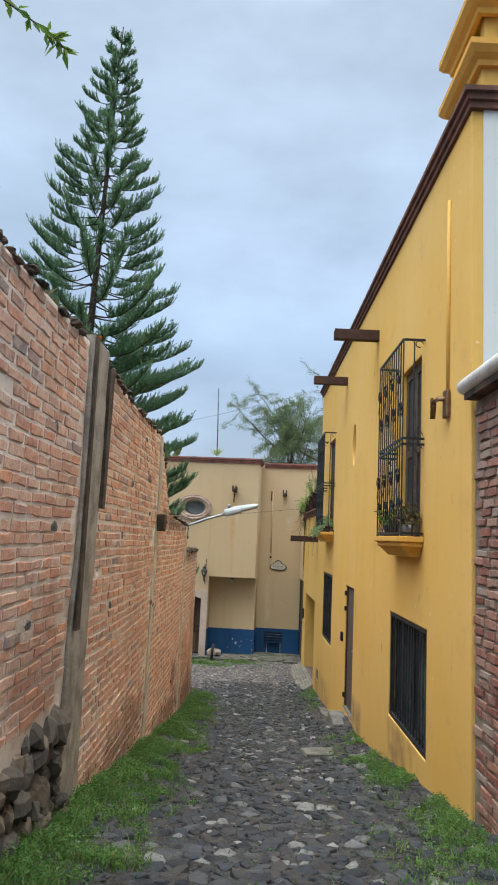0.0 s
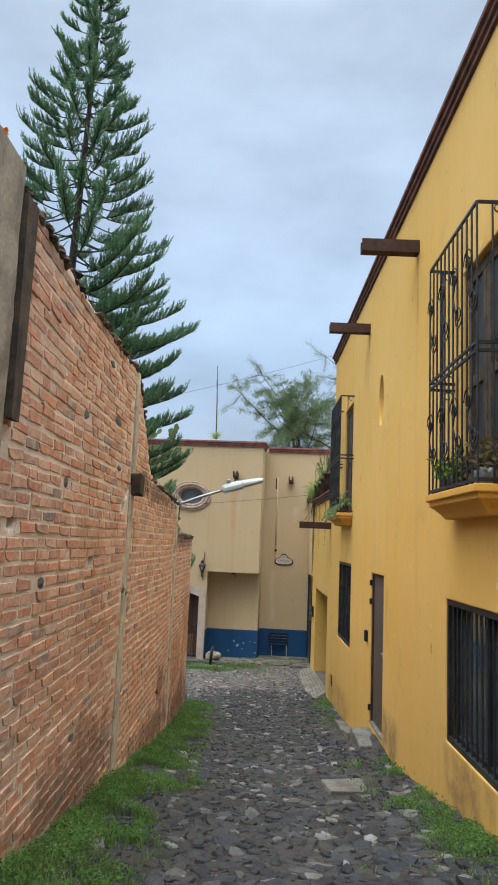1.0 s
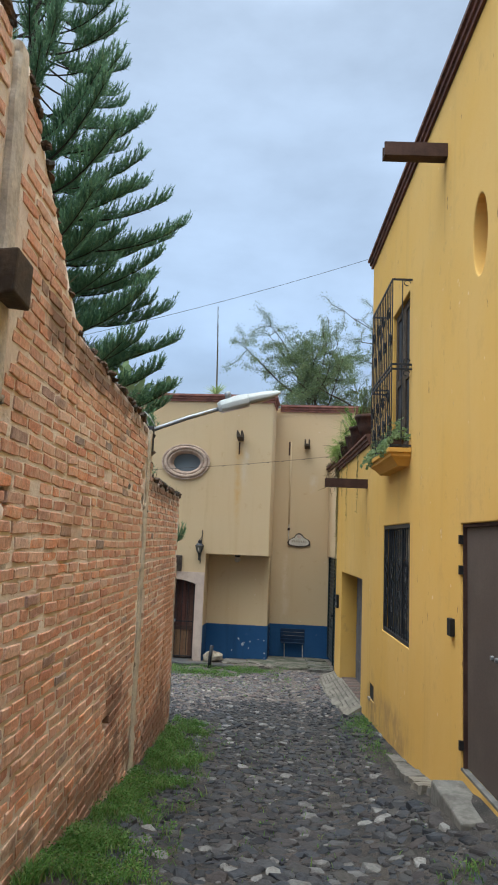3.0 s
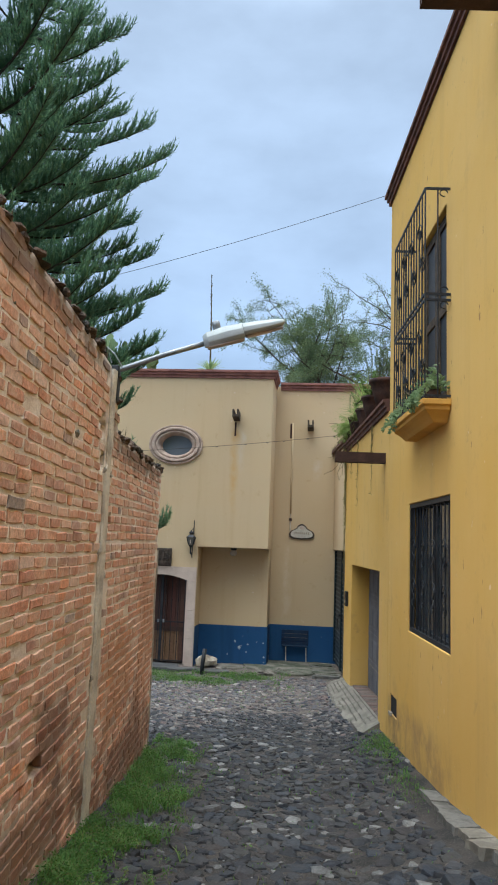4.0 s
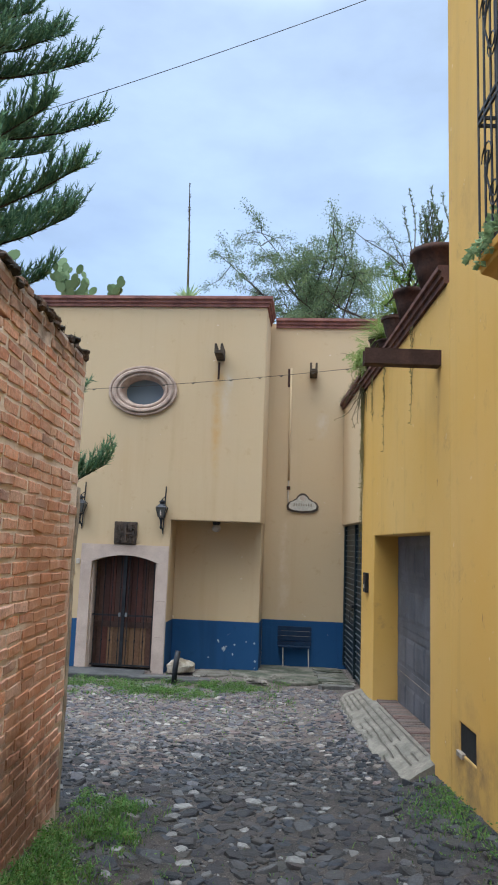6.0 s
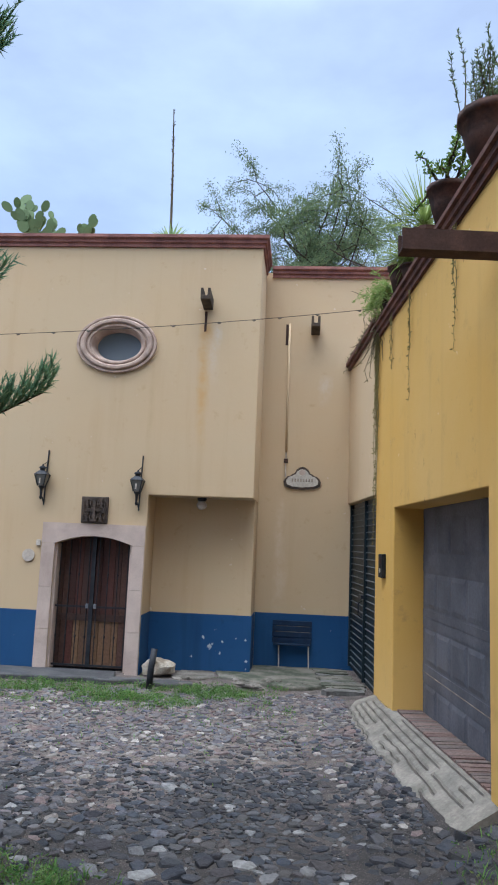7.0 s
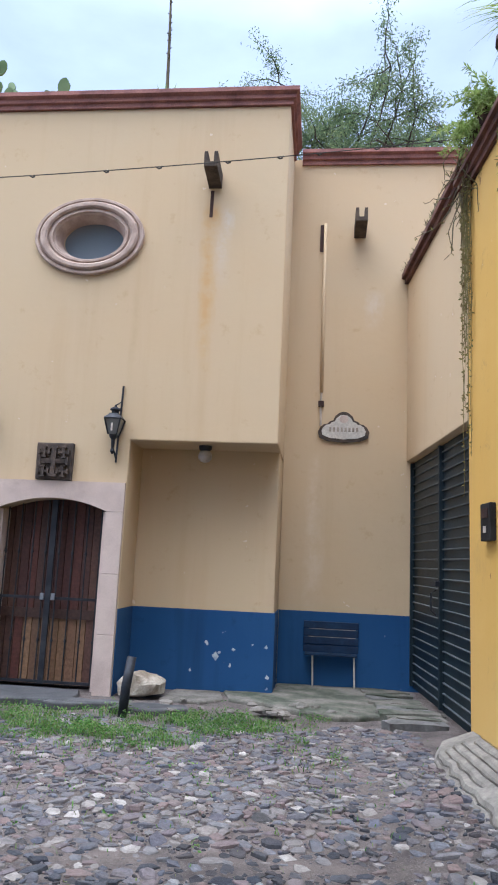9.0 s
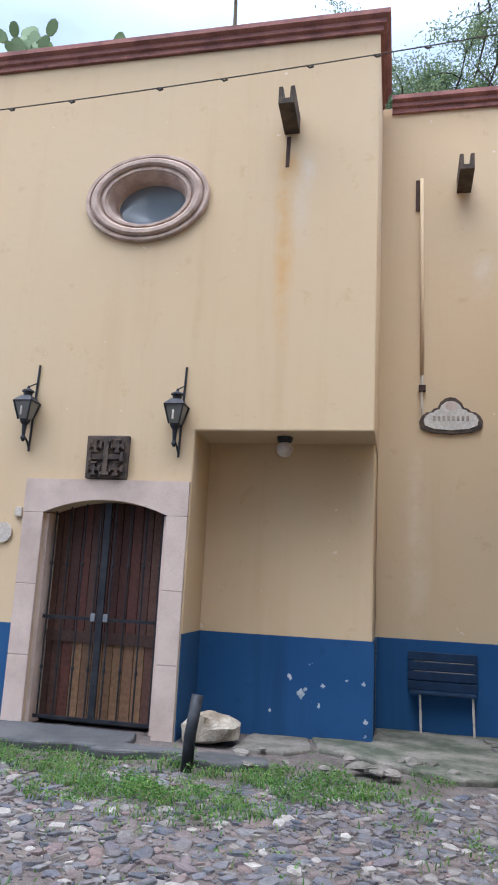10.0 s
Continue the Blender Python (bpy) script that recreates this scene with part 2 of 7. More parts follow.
SOIL = earth()
RING_STONE = mottled("weathered_pink_stone", (0.50, 0.385, 0.32), (0.38, 0.285, 0.235), 7.0, 120.0, bump=0.6)
CANTERA = mottled("pink_quarry_stone", (0.58, 0.475, 0.415), (0.42, 0.335, 0.29), 3.0, 170.0, bump=0.3, low=0.35, high=0.7)
CARVED = mottled("dark_carved_stone", (0.10, 0.075, 0.06), (0.055, 0.045, 0.04), 12.0, 60.0, bump=0.6)
GALVANISED = mottled("galvanised_steel", (0.30, 0.33, 0.36), (0.25, 0.27, 0.30), 3.0, 60.0, 0.45, 0.6, 0.1)
LAMP_GREY = mottled("grey_lamp_casting", (0.36, 0.40, 0.41), (0.33, 0.36, 0.375), 2.0, 90.0, 0.5, 0.1, 0.1)
LAMP_UNDER = mottled("brown_lamp_underside", (0.40, 0.34, 0.32), (0.32, 0.27, 0.255), 5.0, 40.0, 0.6)
LAMP_LENS = mottled("amber_lamp_lens", (0.60, 0.47, 0.40), (0.50, 0.39, 0.33), 6.0, 50.0, 0.3)
OLD_WOOD = mottled("weathered_timber", (0.10, 0.075, 0.055), (0.05, 0.04, 0.033), 8.0, 50.0, bump=0.8)
BARK = mottled("bark", (0.065, 0.05, 0.038), (0.035, 0.028, 0.022), 12.0, 40.0, bump=0.9, depth=0.02)
CLAY = mottled("dark_clay", (0.085, 0.045, 0.035), (0.05, 0.032, 0.028), 9.0, 40.0, 0.85)
WHITE_PAINT = mottled("chalky_white_paint", (0.72, 0.72, 0.70), (0.58, 0.58, 0.56), 4.0, 50.0)
BLACK = mottled("black_rubber", (0.008, 0.008, 0.009), (0.016, 0.016, 0.017), 5.0, 40.0, 0.7)
BLACK_RUN = mottled("old_black_cap", (0.035, 0.032, 0.030), (0.13, 0.085, 0.062), 7.0, 40.0, bump=0.9, depth=0.02)
GLOBE = mottled("milk_glass", (0.55, 0.50, 0.44), (0.45, 0.40, 0.35), 8.0, 50.0, 0.3)
BRASS = mottled("aged_brass", (0.20, 0.12, 0.06), (0.13, 0.08, 0.05), 20.0, 60.0, 0.5, 0.7)

BRICK_TONES = [(0.253, 0.228, 0.231), (0.581, 0.276, 0.185), (0.657, 0.371, 0.260), (0.506, 0.240, 0.172), (0.707, 0.441, 0.326), (0.594, 0.357, 0.267), (0.695, 0.318, 0.185), (0.657, 0.469, 0.387), (0.569, 0.276, 0.185), (0.481, 0.303, 0.246)]
DUST = (0.44, 0.255, 0.165)
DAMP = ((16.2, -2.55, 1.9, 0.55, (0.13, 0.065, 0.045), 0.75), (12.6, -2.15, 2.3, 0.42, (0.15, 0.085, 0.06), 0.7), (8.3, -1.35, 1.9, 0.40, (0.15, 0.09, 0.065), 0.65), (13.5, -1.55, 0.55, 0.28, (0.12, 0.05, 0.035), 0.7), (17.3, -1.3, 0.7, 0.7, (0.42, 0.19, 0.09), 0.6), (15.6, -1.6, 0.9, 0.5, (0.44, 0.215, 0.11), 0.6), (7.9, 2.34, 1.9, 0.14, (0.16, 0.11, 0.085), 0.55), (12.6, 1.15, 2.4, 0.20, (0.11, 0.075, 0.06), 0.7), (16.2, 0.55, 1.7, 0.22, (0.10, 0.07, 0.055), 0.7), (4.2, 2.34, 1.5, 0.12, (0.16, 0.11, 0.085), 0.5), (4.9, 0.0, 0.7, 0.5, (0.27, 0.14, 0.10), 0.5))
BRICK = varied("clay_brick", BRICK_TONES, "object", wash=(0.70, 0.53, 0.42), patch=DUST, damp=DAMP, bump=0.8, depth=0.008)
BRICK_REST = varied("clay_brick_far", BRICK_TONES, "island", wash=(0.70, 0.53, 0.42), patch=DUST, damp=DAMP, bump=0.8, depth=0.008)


def joint_mortar():
    """Lime mortar, pale where it is clean, taking on the dust and damp of the bricks."""
    m, n, l, sh = material("lime_mortar", 0.95)
    fine = noise_of(n, l, 34.0, 6.0, 0.7)
    colour = mix_of(n, l, ramp_of(n, l, noise_of(n, l, 2.6, 6.0, 0.68), 0.36, 0.64), (0.82, 0.735, 0.65), (0.64, 0.53, 0.45))
    colour = mix_of(n, l, ramp_of(n, l, fine, 0.54, 0.74, 0.0, 0.45), colour, (0.34, 0.24, 0.19))
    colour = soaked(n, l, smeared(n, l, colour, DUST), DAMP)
    l.new(colour, sh.inputs["Base Color"])
    bump_of(n, l, sh, fine, 0.9, 0.014)
    return m


MORTAR = joint_mortar()
OLD_TONES = [(0.14, 0.06, 0.05), (0.24, 0.09, 0.07), (0.20, 0.13, 0.11), (0.32, 0.15, 0.11), (0.30, 0.24, 0.21)]
OLD_BRICK = varied("old_dark_brick", OLD_TONES, "object", wash=(0.30, 0.26, 0.23))
OLD_BRICK_REST = varied("old_dark_brick_far", OLD_TONES, "island", wash=(0.30, 0.26, 0.23))
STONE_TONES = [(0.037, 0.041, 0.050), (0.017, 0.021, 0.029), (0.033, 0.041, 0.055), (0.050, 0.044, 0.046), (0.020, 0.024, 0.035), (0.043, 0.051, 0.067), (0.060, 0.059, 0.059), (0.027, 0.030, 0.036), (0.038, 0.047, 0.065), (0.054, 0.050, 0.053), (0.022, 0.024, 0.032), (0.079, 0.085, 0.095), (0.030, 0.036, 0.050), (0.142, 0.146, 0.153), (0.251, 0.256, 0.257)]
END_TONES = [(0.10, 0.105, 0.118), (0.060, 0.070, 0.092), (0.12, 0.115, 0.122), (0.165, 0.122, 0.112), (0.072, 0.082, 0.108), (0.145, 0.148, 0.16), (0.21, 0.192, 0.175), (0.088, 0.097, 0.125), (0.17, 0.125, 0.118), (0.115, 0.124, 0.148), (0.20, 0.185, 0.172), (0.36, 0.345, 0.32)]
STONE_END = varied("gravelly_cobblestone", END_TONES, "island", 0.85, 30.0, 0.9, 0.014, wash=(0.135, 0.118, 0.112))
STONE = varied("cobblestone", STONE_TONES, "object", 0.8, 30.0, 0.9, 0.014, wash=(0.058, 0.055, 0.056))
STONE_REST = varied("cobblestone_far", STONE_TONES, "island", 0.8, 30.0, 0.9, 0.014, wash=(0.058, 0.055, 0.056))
PAVER = varied("red_paving_brick", [(0.13, 0.085, 0.075), (0.19, 0.13, 0.115), (0.16, 0.13, 0.12), (0.11, 0.09, 0.085)], "object", 0.85)


def leafy(name, tones, roughness=0.6):
    m, n, l, sh = material(name, roughness)
    pick = n.new("ShaderNodeNewGeometry").outputs["Random Per Island"]
    ramp = n.new("ShaderNodeValToRGB")
    steps = ramp.color_ramp.elements
    steps[0].color, steps[1].color = (*tones[0], 1), (*tones[-1], 1)
    for i, tone in enumerate(tones[1:-1], 1):
        steps.new(i / (len(tones) - 1)).color = (*tone, 1)
    l.new(pick, ramp.inputs[0])
    l.new(mix_of(n, l, ramp_of(n, l, noise_of(n, l, 2.5), 0.35, 0.65, 0.0, 0.5), ramp.outputs[0], tones[0]), sh.inputs["Base Color"])
    # thin leaves let some light through
    thin, both, out = n.new("ShaderNodeBsdfTranslucent"), n.new("ShaderNodeMixShader"), n["Material Output"]
    both.inputs[0].default_value = 0.4
    l.new(sh.inputs["Base Color"].links[0].from_socket, thin.inputs[0])
    l.new(sh.outputs[0], both.inputs[1]), l.new(thin.outputs[0], both.inputs[2])
    l.new(both.outputs[0], out.inputs[0])
    return m


NEEDLES = leafy("dark_needles", [(0.085, 0.17, 0.105), (0.13, 0.245, 0.14), (0.19, 0.33, 0.175), (0.28, 0.42, 0.21)])
GRASS = leafy("grass_blades", [(0.045, 0.12, 0.028), (0.085, 0.205, 0.042), (0.125, 0.28, 0.06), (0.20, 0.31, 0.085), (0.18, 0.17, 0.075)])
LEAF = leafy("fresh_leaves", [(0.06, 0.13, 0.025), (0.12, 0.21, 0.04), (0.22, 0.30, 0.07), (0.17, 0.27, 0.06)])
OLIVE = leafy("grey_green_leaves", [(0.08, 0.125, 0.07), (0.125, 0.185, 0.095), (0.18, 0.245, 0.12), (0.26, 0.32, 0.13)])
DRY = leafy("dry_stems", [(0.10, 0.08, 0.045), (0.16, 0.13, 0.07), (0.09, 0.10, 0.04)])
LIME = leafy("light_green_leaves", [(0.16, 0.24, 0.06), (0.26, 0.34, 0.10), (0.36, 0.42, 0.16), (0.22, 0.31, 0.08)])
VINE = leafy("half_dry_vine", [(0.20, 0.16, 0.07), (0.28, 0.24, 0.09), (0.16, 0.18, 0.06)])
SUCCULENT = leafy("pale_succulent", [(0.19, 0.28, 0.14), (0.28, 0.38, 0.20), (0.15, 0.24, 0.10)])


def glass(name, tint=(0.05, 0.06, 0.07)):
    m, n, l, sh = material(name, 0.06)
    sh.inputs["Base Color"].default_value = (*tint, 1)
    sh.inputs["Specular IOR Level"].default_value = 0.8
    l.new(ramp_of(n, l, noise_of(n, l, 6.0), 0.3, 0.7, 0.03, 0.16), sh.inputs["Roughness"])
    return m


PANE = glass("dark_window_glass")
# oval pane: the sky's reflected glare is put into the pale glass colour
SKY_PANE = glass("window_glass_with_sky_glare_tint", (0.17, 0.20, 0.24))
SKY_PANE.node_tree.nodes["Principled BSDF"].inputs["IOR"].default_value = 1.75

APRON = mottled("scored_cement", (0.25, 0.235, 0.205), (0.16, 0.15, 0.132), 4.0, 35.0, bump=0.7, depth=0.006)
FURROW = mottled("dark_furrow_strip", (0.075, 0.068, 0.058), (0.13, 0.12, 0.105), 6.0, 40.0)
SHUTTER_BOARD = mottled("dark_shutter_board", (0.028, 0.034, 0.044), (0.045, 0.05, 0.06), 5.0, 50.0, 0.55)
NAVY = mottled("navy_painted_slat", (0.008, 0.024, 0.060), (0.011, 0.034, 0.080), 5.0, 40.0, 0.7)

# ---- building tools ----
WORLD = {}


def thing(name, at, label, category, group="", kind="", turn=0.0):
    """A top-level thing: an Empty at its base, turned about z."""
    ob = new(name)
    ob.matrix_basis = pose(*at, 0, 0, turn)
    ob.empty_display_size = 0.1
    WORLD[ob] = ob.matrix_basis.copy()
    return tagged(ob, label, category, group, kind)


def mesh_of(bm, name, material_, smooth=False):
    bmesh.ops.recalc_face_normals(bm, faces=bm.faces)
    me = bpy.data.meshes.new(name)
    bm.to_mesh(me)
    bm.free()
    me.materials.append(material_)
    if smooth:
        for p in me.polygons:
            p.use_smooth = True
    return me


def part(name, bm, material_, parent=None, label="", frame_=None, bevel=0.0, smooth=False, kind=""):
    """One mesh object. bm is in world metres, or in the frame given."""
    if frame_ is not None:
        bm.transform(frame_)
    if parent is not None:
        bm.transform(WORLD[parent].inverted())
    ob = new(name, mesh_of(bm, name, material_, smooth))
    if parent is not None:
        ob.parent = parent
        WORLD[ob] = WORLD[parent]
    else:
        WORLD[ob] = Matrix()
    if bevel:
        b = ob.modifiers.new("worn_edge", "BEVEL")
        b.width, b.segments, b.limit_method = bevel, 2, "ANGLE"
    return tagged(ob, label, kind=kind)


def lone(name, bm, material_, label, category, kind="", frame_=None, group="", bevel=0.0, smooth=False):
    """A thing that is one mesh, with its origin at its base."""
    if frame_ is not None:
        bm.transform(frame_)
    lo = [min(v.co[k] for v in bm.verts) for k in range(3)]
    hi = [max(v.co[k] for v in bm.verts) for k in range(3)]
    base = Matrix.Translation(((lo[0] + hi[0]) / 2, (lo[1] + hi[1]) / 2, lo[2]))
    bm.transform(base.inverted())
    ob = new(name, mesh_of(bm, name, material_, smooth))
    ob.matrix_basis = base
    WORLD[ob] = base
    if bevel:
        b = ob.modifiers.new("worn_edge", "BEVEL")
        b.width, b.segments, b.limit_method = bevel, 2, "ANGLE"
    return tagged(ob, label, category, group, kind)


def box(bm, x0, x1, y0, y1, z0, z1, jitter=0.0):
    vs = [bm.verts.new((x + random.uniform(-jitter, jitter), y + random.uniform(-jitter, jitter), z + random.uniform(-jitter, jitter)))
          for x in (x0, x1) for y in (y0, y1) for z in (z0, z1)]
    for a, b, c, d in ((0, 1, 3, 2), (4, 6, 7, 5), (0, 4, 5, 1), (2, 3, 7, 6), (0, 2, 6, 4), (1, 5, 7, 3)):
        bm.faces.new((vs[a], vs[b], vs[c], vs[d]))
    return bm


def boxed(*a, **k):
    return box(bmesh.new(), *a, **k)


def prism(bm, outline, axis, a, b):
    """Push an outline of (u, v) along an axis from a to b. axis x: (y, z); y: (x, z); z: (x, y)."""
    def at(u, v, w):
        return {"x": (w, u, v), "y": (u, w, v), "z": (u, v, w)}[axis]
    one, two = [bm.verts.new(at(u, v, a)) for u, v in outline], [bm.verts.new(at(u, v, b)) for u, v in outline]
    k = len(outline)
    bm.faces.new(one)
    bm.faces.new(two[::-1])
    for i in range(k):
        bm.faces.new((one[i], two[i], two[(i + 1) % k], one[(i + 1) % k]))
    return bm


def tube(bm, points, radius, sides=8, tip=None):
    """A round bar through the points; tip: the radius at its end."""
    points = [Vector(p) for p in points]
    rings = []
    for i, p in enumerate(points):
        along = (points[min(i + 1, len(points) - 1)] - points[max(i - 1, 0)]).normalized()
        side = along.cross((0, 0, 1) if abs(along.z) < 0.9 else (1, 0, 0)).normalized()
        up = side.cross(along)
        r = radius if tip is None else radius + (tip - radius) * i / (len(points) - 1)
        rings.append([bm.verts.new(p + (side * math.cos(k * math.tau / sides) + up * math.sin(k * math.tau / sides)) * r) for k in range(sides)])
    for one, two in zip(rings, rings[1:]):
        for k in range(sides):
            bm.faces.new((one[k], one[(k + 1) % sides], two[(k + 1) % sides], two[k]))
    bm.faces.new(rings[0][::-1])
    bm.faces.new(rings[-1])
    return bm


def lathe(bm, x, y, profile, sides=16):
    """Turn (radius, z) pairs about an upright axis."""
    rings = [[bm.verts.new((x + r * math.cos(k * math.tau / sides), y + r * math.sin(k * math.tau / sides), z)) for k in range(sides)] for r, z in profile]
    for one, two in zip(rings, rings[1:]):
        for k in range(sides):
            bm.faces.new((one[k], one[(k + 1) % sides], two[(k + 1) % sides], two[k]))
    bm.faces.new(rings[0][::-1])
    bm.faces.new(rings[-1])
    return bm


def wall_sheet(us, vs, solid, to_world, depth, bare=()):
    """A wall of thickness depth with openings that go through it: cells between the lines us and vs, where solid(i, j) says
    which are wall. to_world(u, v, w) gives the place; w runs from the face (0) into the wall (depth)."""
    bm = bmesh.new()
    nu, nv = len(us) - 1, len(vs) - 1
    cell = [[solid(i, j) for j in range(nv)] for i in range(nu)]

    def quad(*ps):
        bm.faces.new([bm.verts.new(to_world(*p)) for p in ps])

    for i in range(nu):
        for j in range(nv):
            if not cell[i][j]:
                continue
            u0, u1, v0, v1 = us[i], us[i + 1], vs[j], vs[j + 1]
            quad((u0, v0, 0), (u1, v0, 0), (u1, v1, 0), (u0, v1, 0))
            quad((u0, v0, depth), (u0, v1, depth), (u1, v1, depth), (u1, v0, depth))
            for di, dj, (ua, va), (ub, vb) in ((-1, 0, (u0, v0), (u0, v1)), (1, 0, (u1, v1), (u1, v0)), (0, -1, (u1, v0), (u0, v0)), (0, 1, (u0, v1), (u1, v1))):
                a, b = i + di, j + dj
                if 0 <= a < nu and 0 <= b < nv:
                    um, vm = (us[a] + us[a + 1]) / 2, (vs[b] + vs[b + 1]) / 2
                    if any(p < um < q and r < vm < s for p, q, r, s in bare):
                        continue
                if not (0 <= a < nu and 0 <= b < nv and cell[a][b]):
                    quad((ua, va, 0), (ub, vb, 0), (ub, vb, depth), (ua, va, depth))
    bmesh.ops.remove_doubles(bm, verts=bm.verts, dist=0.0005)
    return bm


def opened(us, vs, holes):
    """solid() for wall_sheet from a list of holes (u0, u1, v0, v1)."""
    def solid(i, j):
        u, v = (us[i] + us[i + 1]) / 2, (vs[j] + vs[j + 1]) / 2
        return not any(a < u < b and c < v < d for a, b, c, d in holes)
    return solid


def round_hole(bm, cu, cv, ru, rv, half_u, half_v, to_world, depth, sides=48, flare=1.0):
    """Fills a rectangular hole round (cu, cv) so that an oval opening is left, which goes depth into the wall."""
    angles = sorted({k * math.tau / sides for k in range(sides)} | {math.atan2(b * half_v, a * half_u) % math.tau for a in (-1, 1) for b in (-1, 1)})
    rim, edge, deep = [], [], []
    for a in angles:
        c, s = math.cos(a), math.sin(a)
        k = min(half_u / max(abs(c), 1e-9), half_v / max(abs(s), 1e-9))
        rim.append(bm.verts.new(to_world(cu + k * c, cv + k * s, 0)))
        n = 1 / math.hypot(c / ru, s / rv)
        edge.append(bm.verts.new(to_world(cu + n * c, cv + n * s, 0)))
        deep.append(bm.verts.new(to_world(cu + n * c * flare, cv + n * s * flare, depth)))
    for i in range(len(angles)):
        j = (i + 1) % len(angles)
        bm.faces.new((rim[i], rim[j], edge[j], edge[i]))
        bm.faces.new((edge[i], edge[j], deep[j], deep[i]))
    return bm


def mould(bm, outline, path):
    """Sweep a moulding's outline of (out, up) along a path of (x, y, z, out_x, out_y): mitred corners."""
    rings = [[bm.verts.new((x + ox * o, y + oy * o, z + u)) for o, u in outline] for x, y, z, ox, oy in path]
    k = len(outline)
    for one, two in zip(rings, rings[1:]):
        for i in range(k):
            bm.faces.new((one[i], one[(i + 1) % k], two[(i + 1) % k], two[i]))
    bm.faces.new(rings[0][::-1])
    bm.faces.new(rings[-1])
    return bm


# the lie of the land: down the alley, hollow in its middle, nearly level before the far house
FALL = [(-30, 4.9), (0, -0.28), (6, -1.24), (8.8, -1.71), (11.1, -2.06), (13.5, -2.48), (16, -2.80), (18.5, -3.0), (21.4, -3.15), (24.0, -3.12), (26.5, -3.06), (60, -3.0), (400, -3.0)]
XR, XL = 2.275, -0.79


def land(x, y):
    for (a, u), (b, v) in zip(FALL, FALL[1:]):
        if y <= b:
            z = u + (v - u) * max(0.0, (y - a) / (b - a))
            break
    fade = min(1.0, max(0.0, (20.5 - y) / 2.5))
    near = max(0.0, 1 - (x - XL) / 0.7, 1 - (XR - x) / 0.95) if XL - 0.5 < x < XR + 0.5 else 1.0
    if x > 0.9:
        fade = min(1.0, max(0.0, (25.0 - y) / 3.5))
    edge = 0.16 + (0.09 * min(1.0, max(0.0, (y - 11.5) / 3)) if x > 1 else 0.0)
    if x > 1:
        edge += 0.22 * math.exp(-((y - 12.9) / 0.9) ** 2)
    return z + edge * fade * min(1.0, near) ** 1.2 + 0.02 * noise.noise((x * 1.1, y * 1.1, 0))



def soup(name, verts, faces, material_, parent, label="", kind="stuff"):
    """Very many small pieces as one mesh."""
    me = bpy.data.meshes.new(name)
    if parent is not None:
        inv = WORLD[parent].inverted()
        verts = [inv @ Vector(v) for v in verts]
    me.from_pydata(verts, [], faces)
    me.materials.append(material_)
    ob = new(name, me)
    ob.parent = parent
    WORLD[ob] = WORLD[parent] if parent is not None else Matrix()
    return tagged(ob, label, kind=kind)


def pieces(name, meshes, spots, parent):
    """Alike pieces as objects of their own on a few shared meshes. spots: world matrices."""
    inv = WORLD[parent].inverted()
    for m in spots:
        ob = new(name, random.choice(meshes))
        ob.parent = parent
        ob.matrix_basis = inv @ m


def wander(start, way, length, steps, bend, lift=0.0):
    """A crooked line: points from start along way."""
    p, d = Vector(start), Vector(way).normalized()
    pts = [p.copy()]
    for _ in range(steps):
        d = (d + Vector((random.gauss(0, bend), random.gauss(0, bend), random.gauss(0, bend) + lift))).normalized()
        p = p + d * (length / steps)
        pts.append(p.copy())
    return pts


def leaf_quad(verts, faces, at, way, length, width, fold=0.25):
    """A pointed leaf of four corners, folded a little along its rib."""
    way = Vector(way).normalized()
    side = way.cross((random.gauss(0, 1), random.gauss(0, 1), random.gauss(0, 1))).normalized()
    lift = side.cross(way) * width * fold
    k = len(verts)
    at = Vector(at)
    verts += [at, at + way * length * 0.45 + side * width / 2 + lift, at + way * length, at + way * length * 0.45 - side * width / 2 + lift]
    faces += [(k, k + 1, k + 2), (k, k + 2, k + 3)]

# ---- ground ----
def ground_sheet():
    bm = bmesh.new()
    xs = [-400, -120, -40, -12, -6, -4] + [-3 + 0.25 * i for i in range(29)] + [5, 8, 14, 40, 120, 400]
    ys = [-30, -10, -4] + [-2 + 0.4 * i for i in range(72)] + [28, 32, 40, 60, 120, 400]
    grid = [[bm.verts.new((x, y, land(x, y) - 0.035)) for y in ys] for x in xs]
    for i in range(len(xs) - 1):
        for j in range(len(ys) - 1):
            bm.faces.new((grid[i][j], grid[i + 1][j], grid[i + 1][j + 1], grid[i][j + 1]))
    return bm


ground = part("ground", ground_sheet(), SOIL, None, "dark packed soil between the cobbles, sloping down the alley", kind="structure", smooth=True)
ground["category"] = "ground"

# ---- the yellow house along the alley ----
H_Y0, H_Y1, H_Y2 = 6.05, 18.62, 23.45      # near end, end of the tall part, end of the low part
EAVES, LOW_EAVES = 4.72, 1.62
yellow_house = thing("yellow_house", (XR, H_Y0, -1.2), "ochre-yellow plastered two-storey house with barred windows and brown brick eaves", "house")


def on_right(u, v, w):
    return (XR + w, u, v)


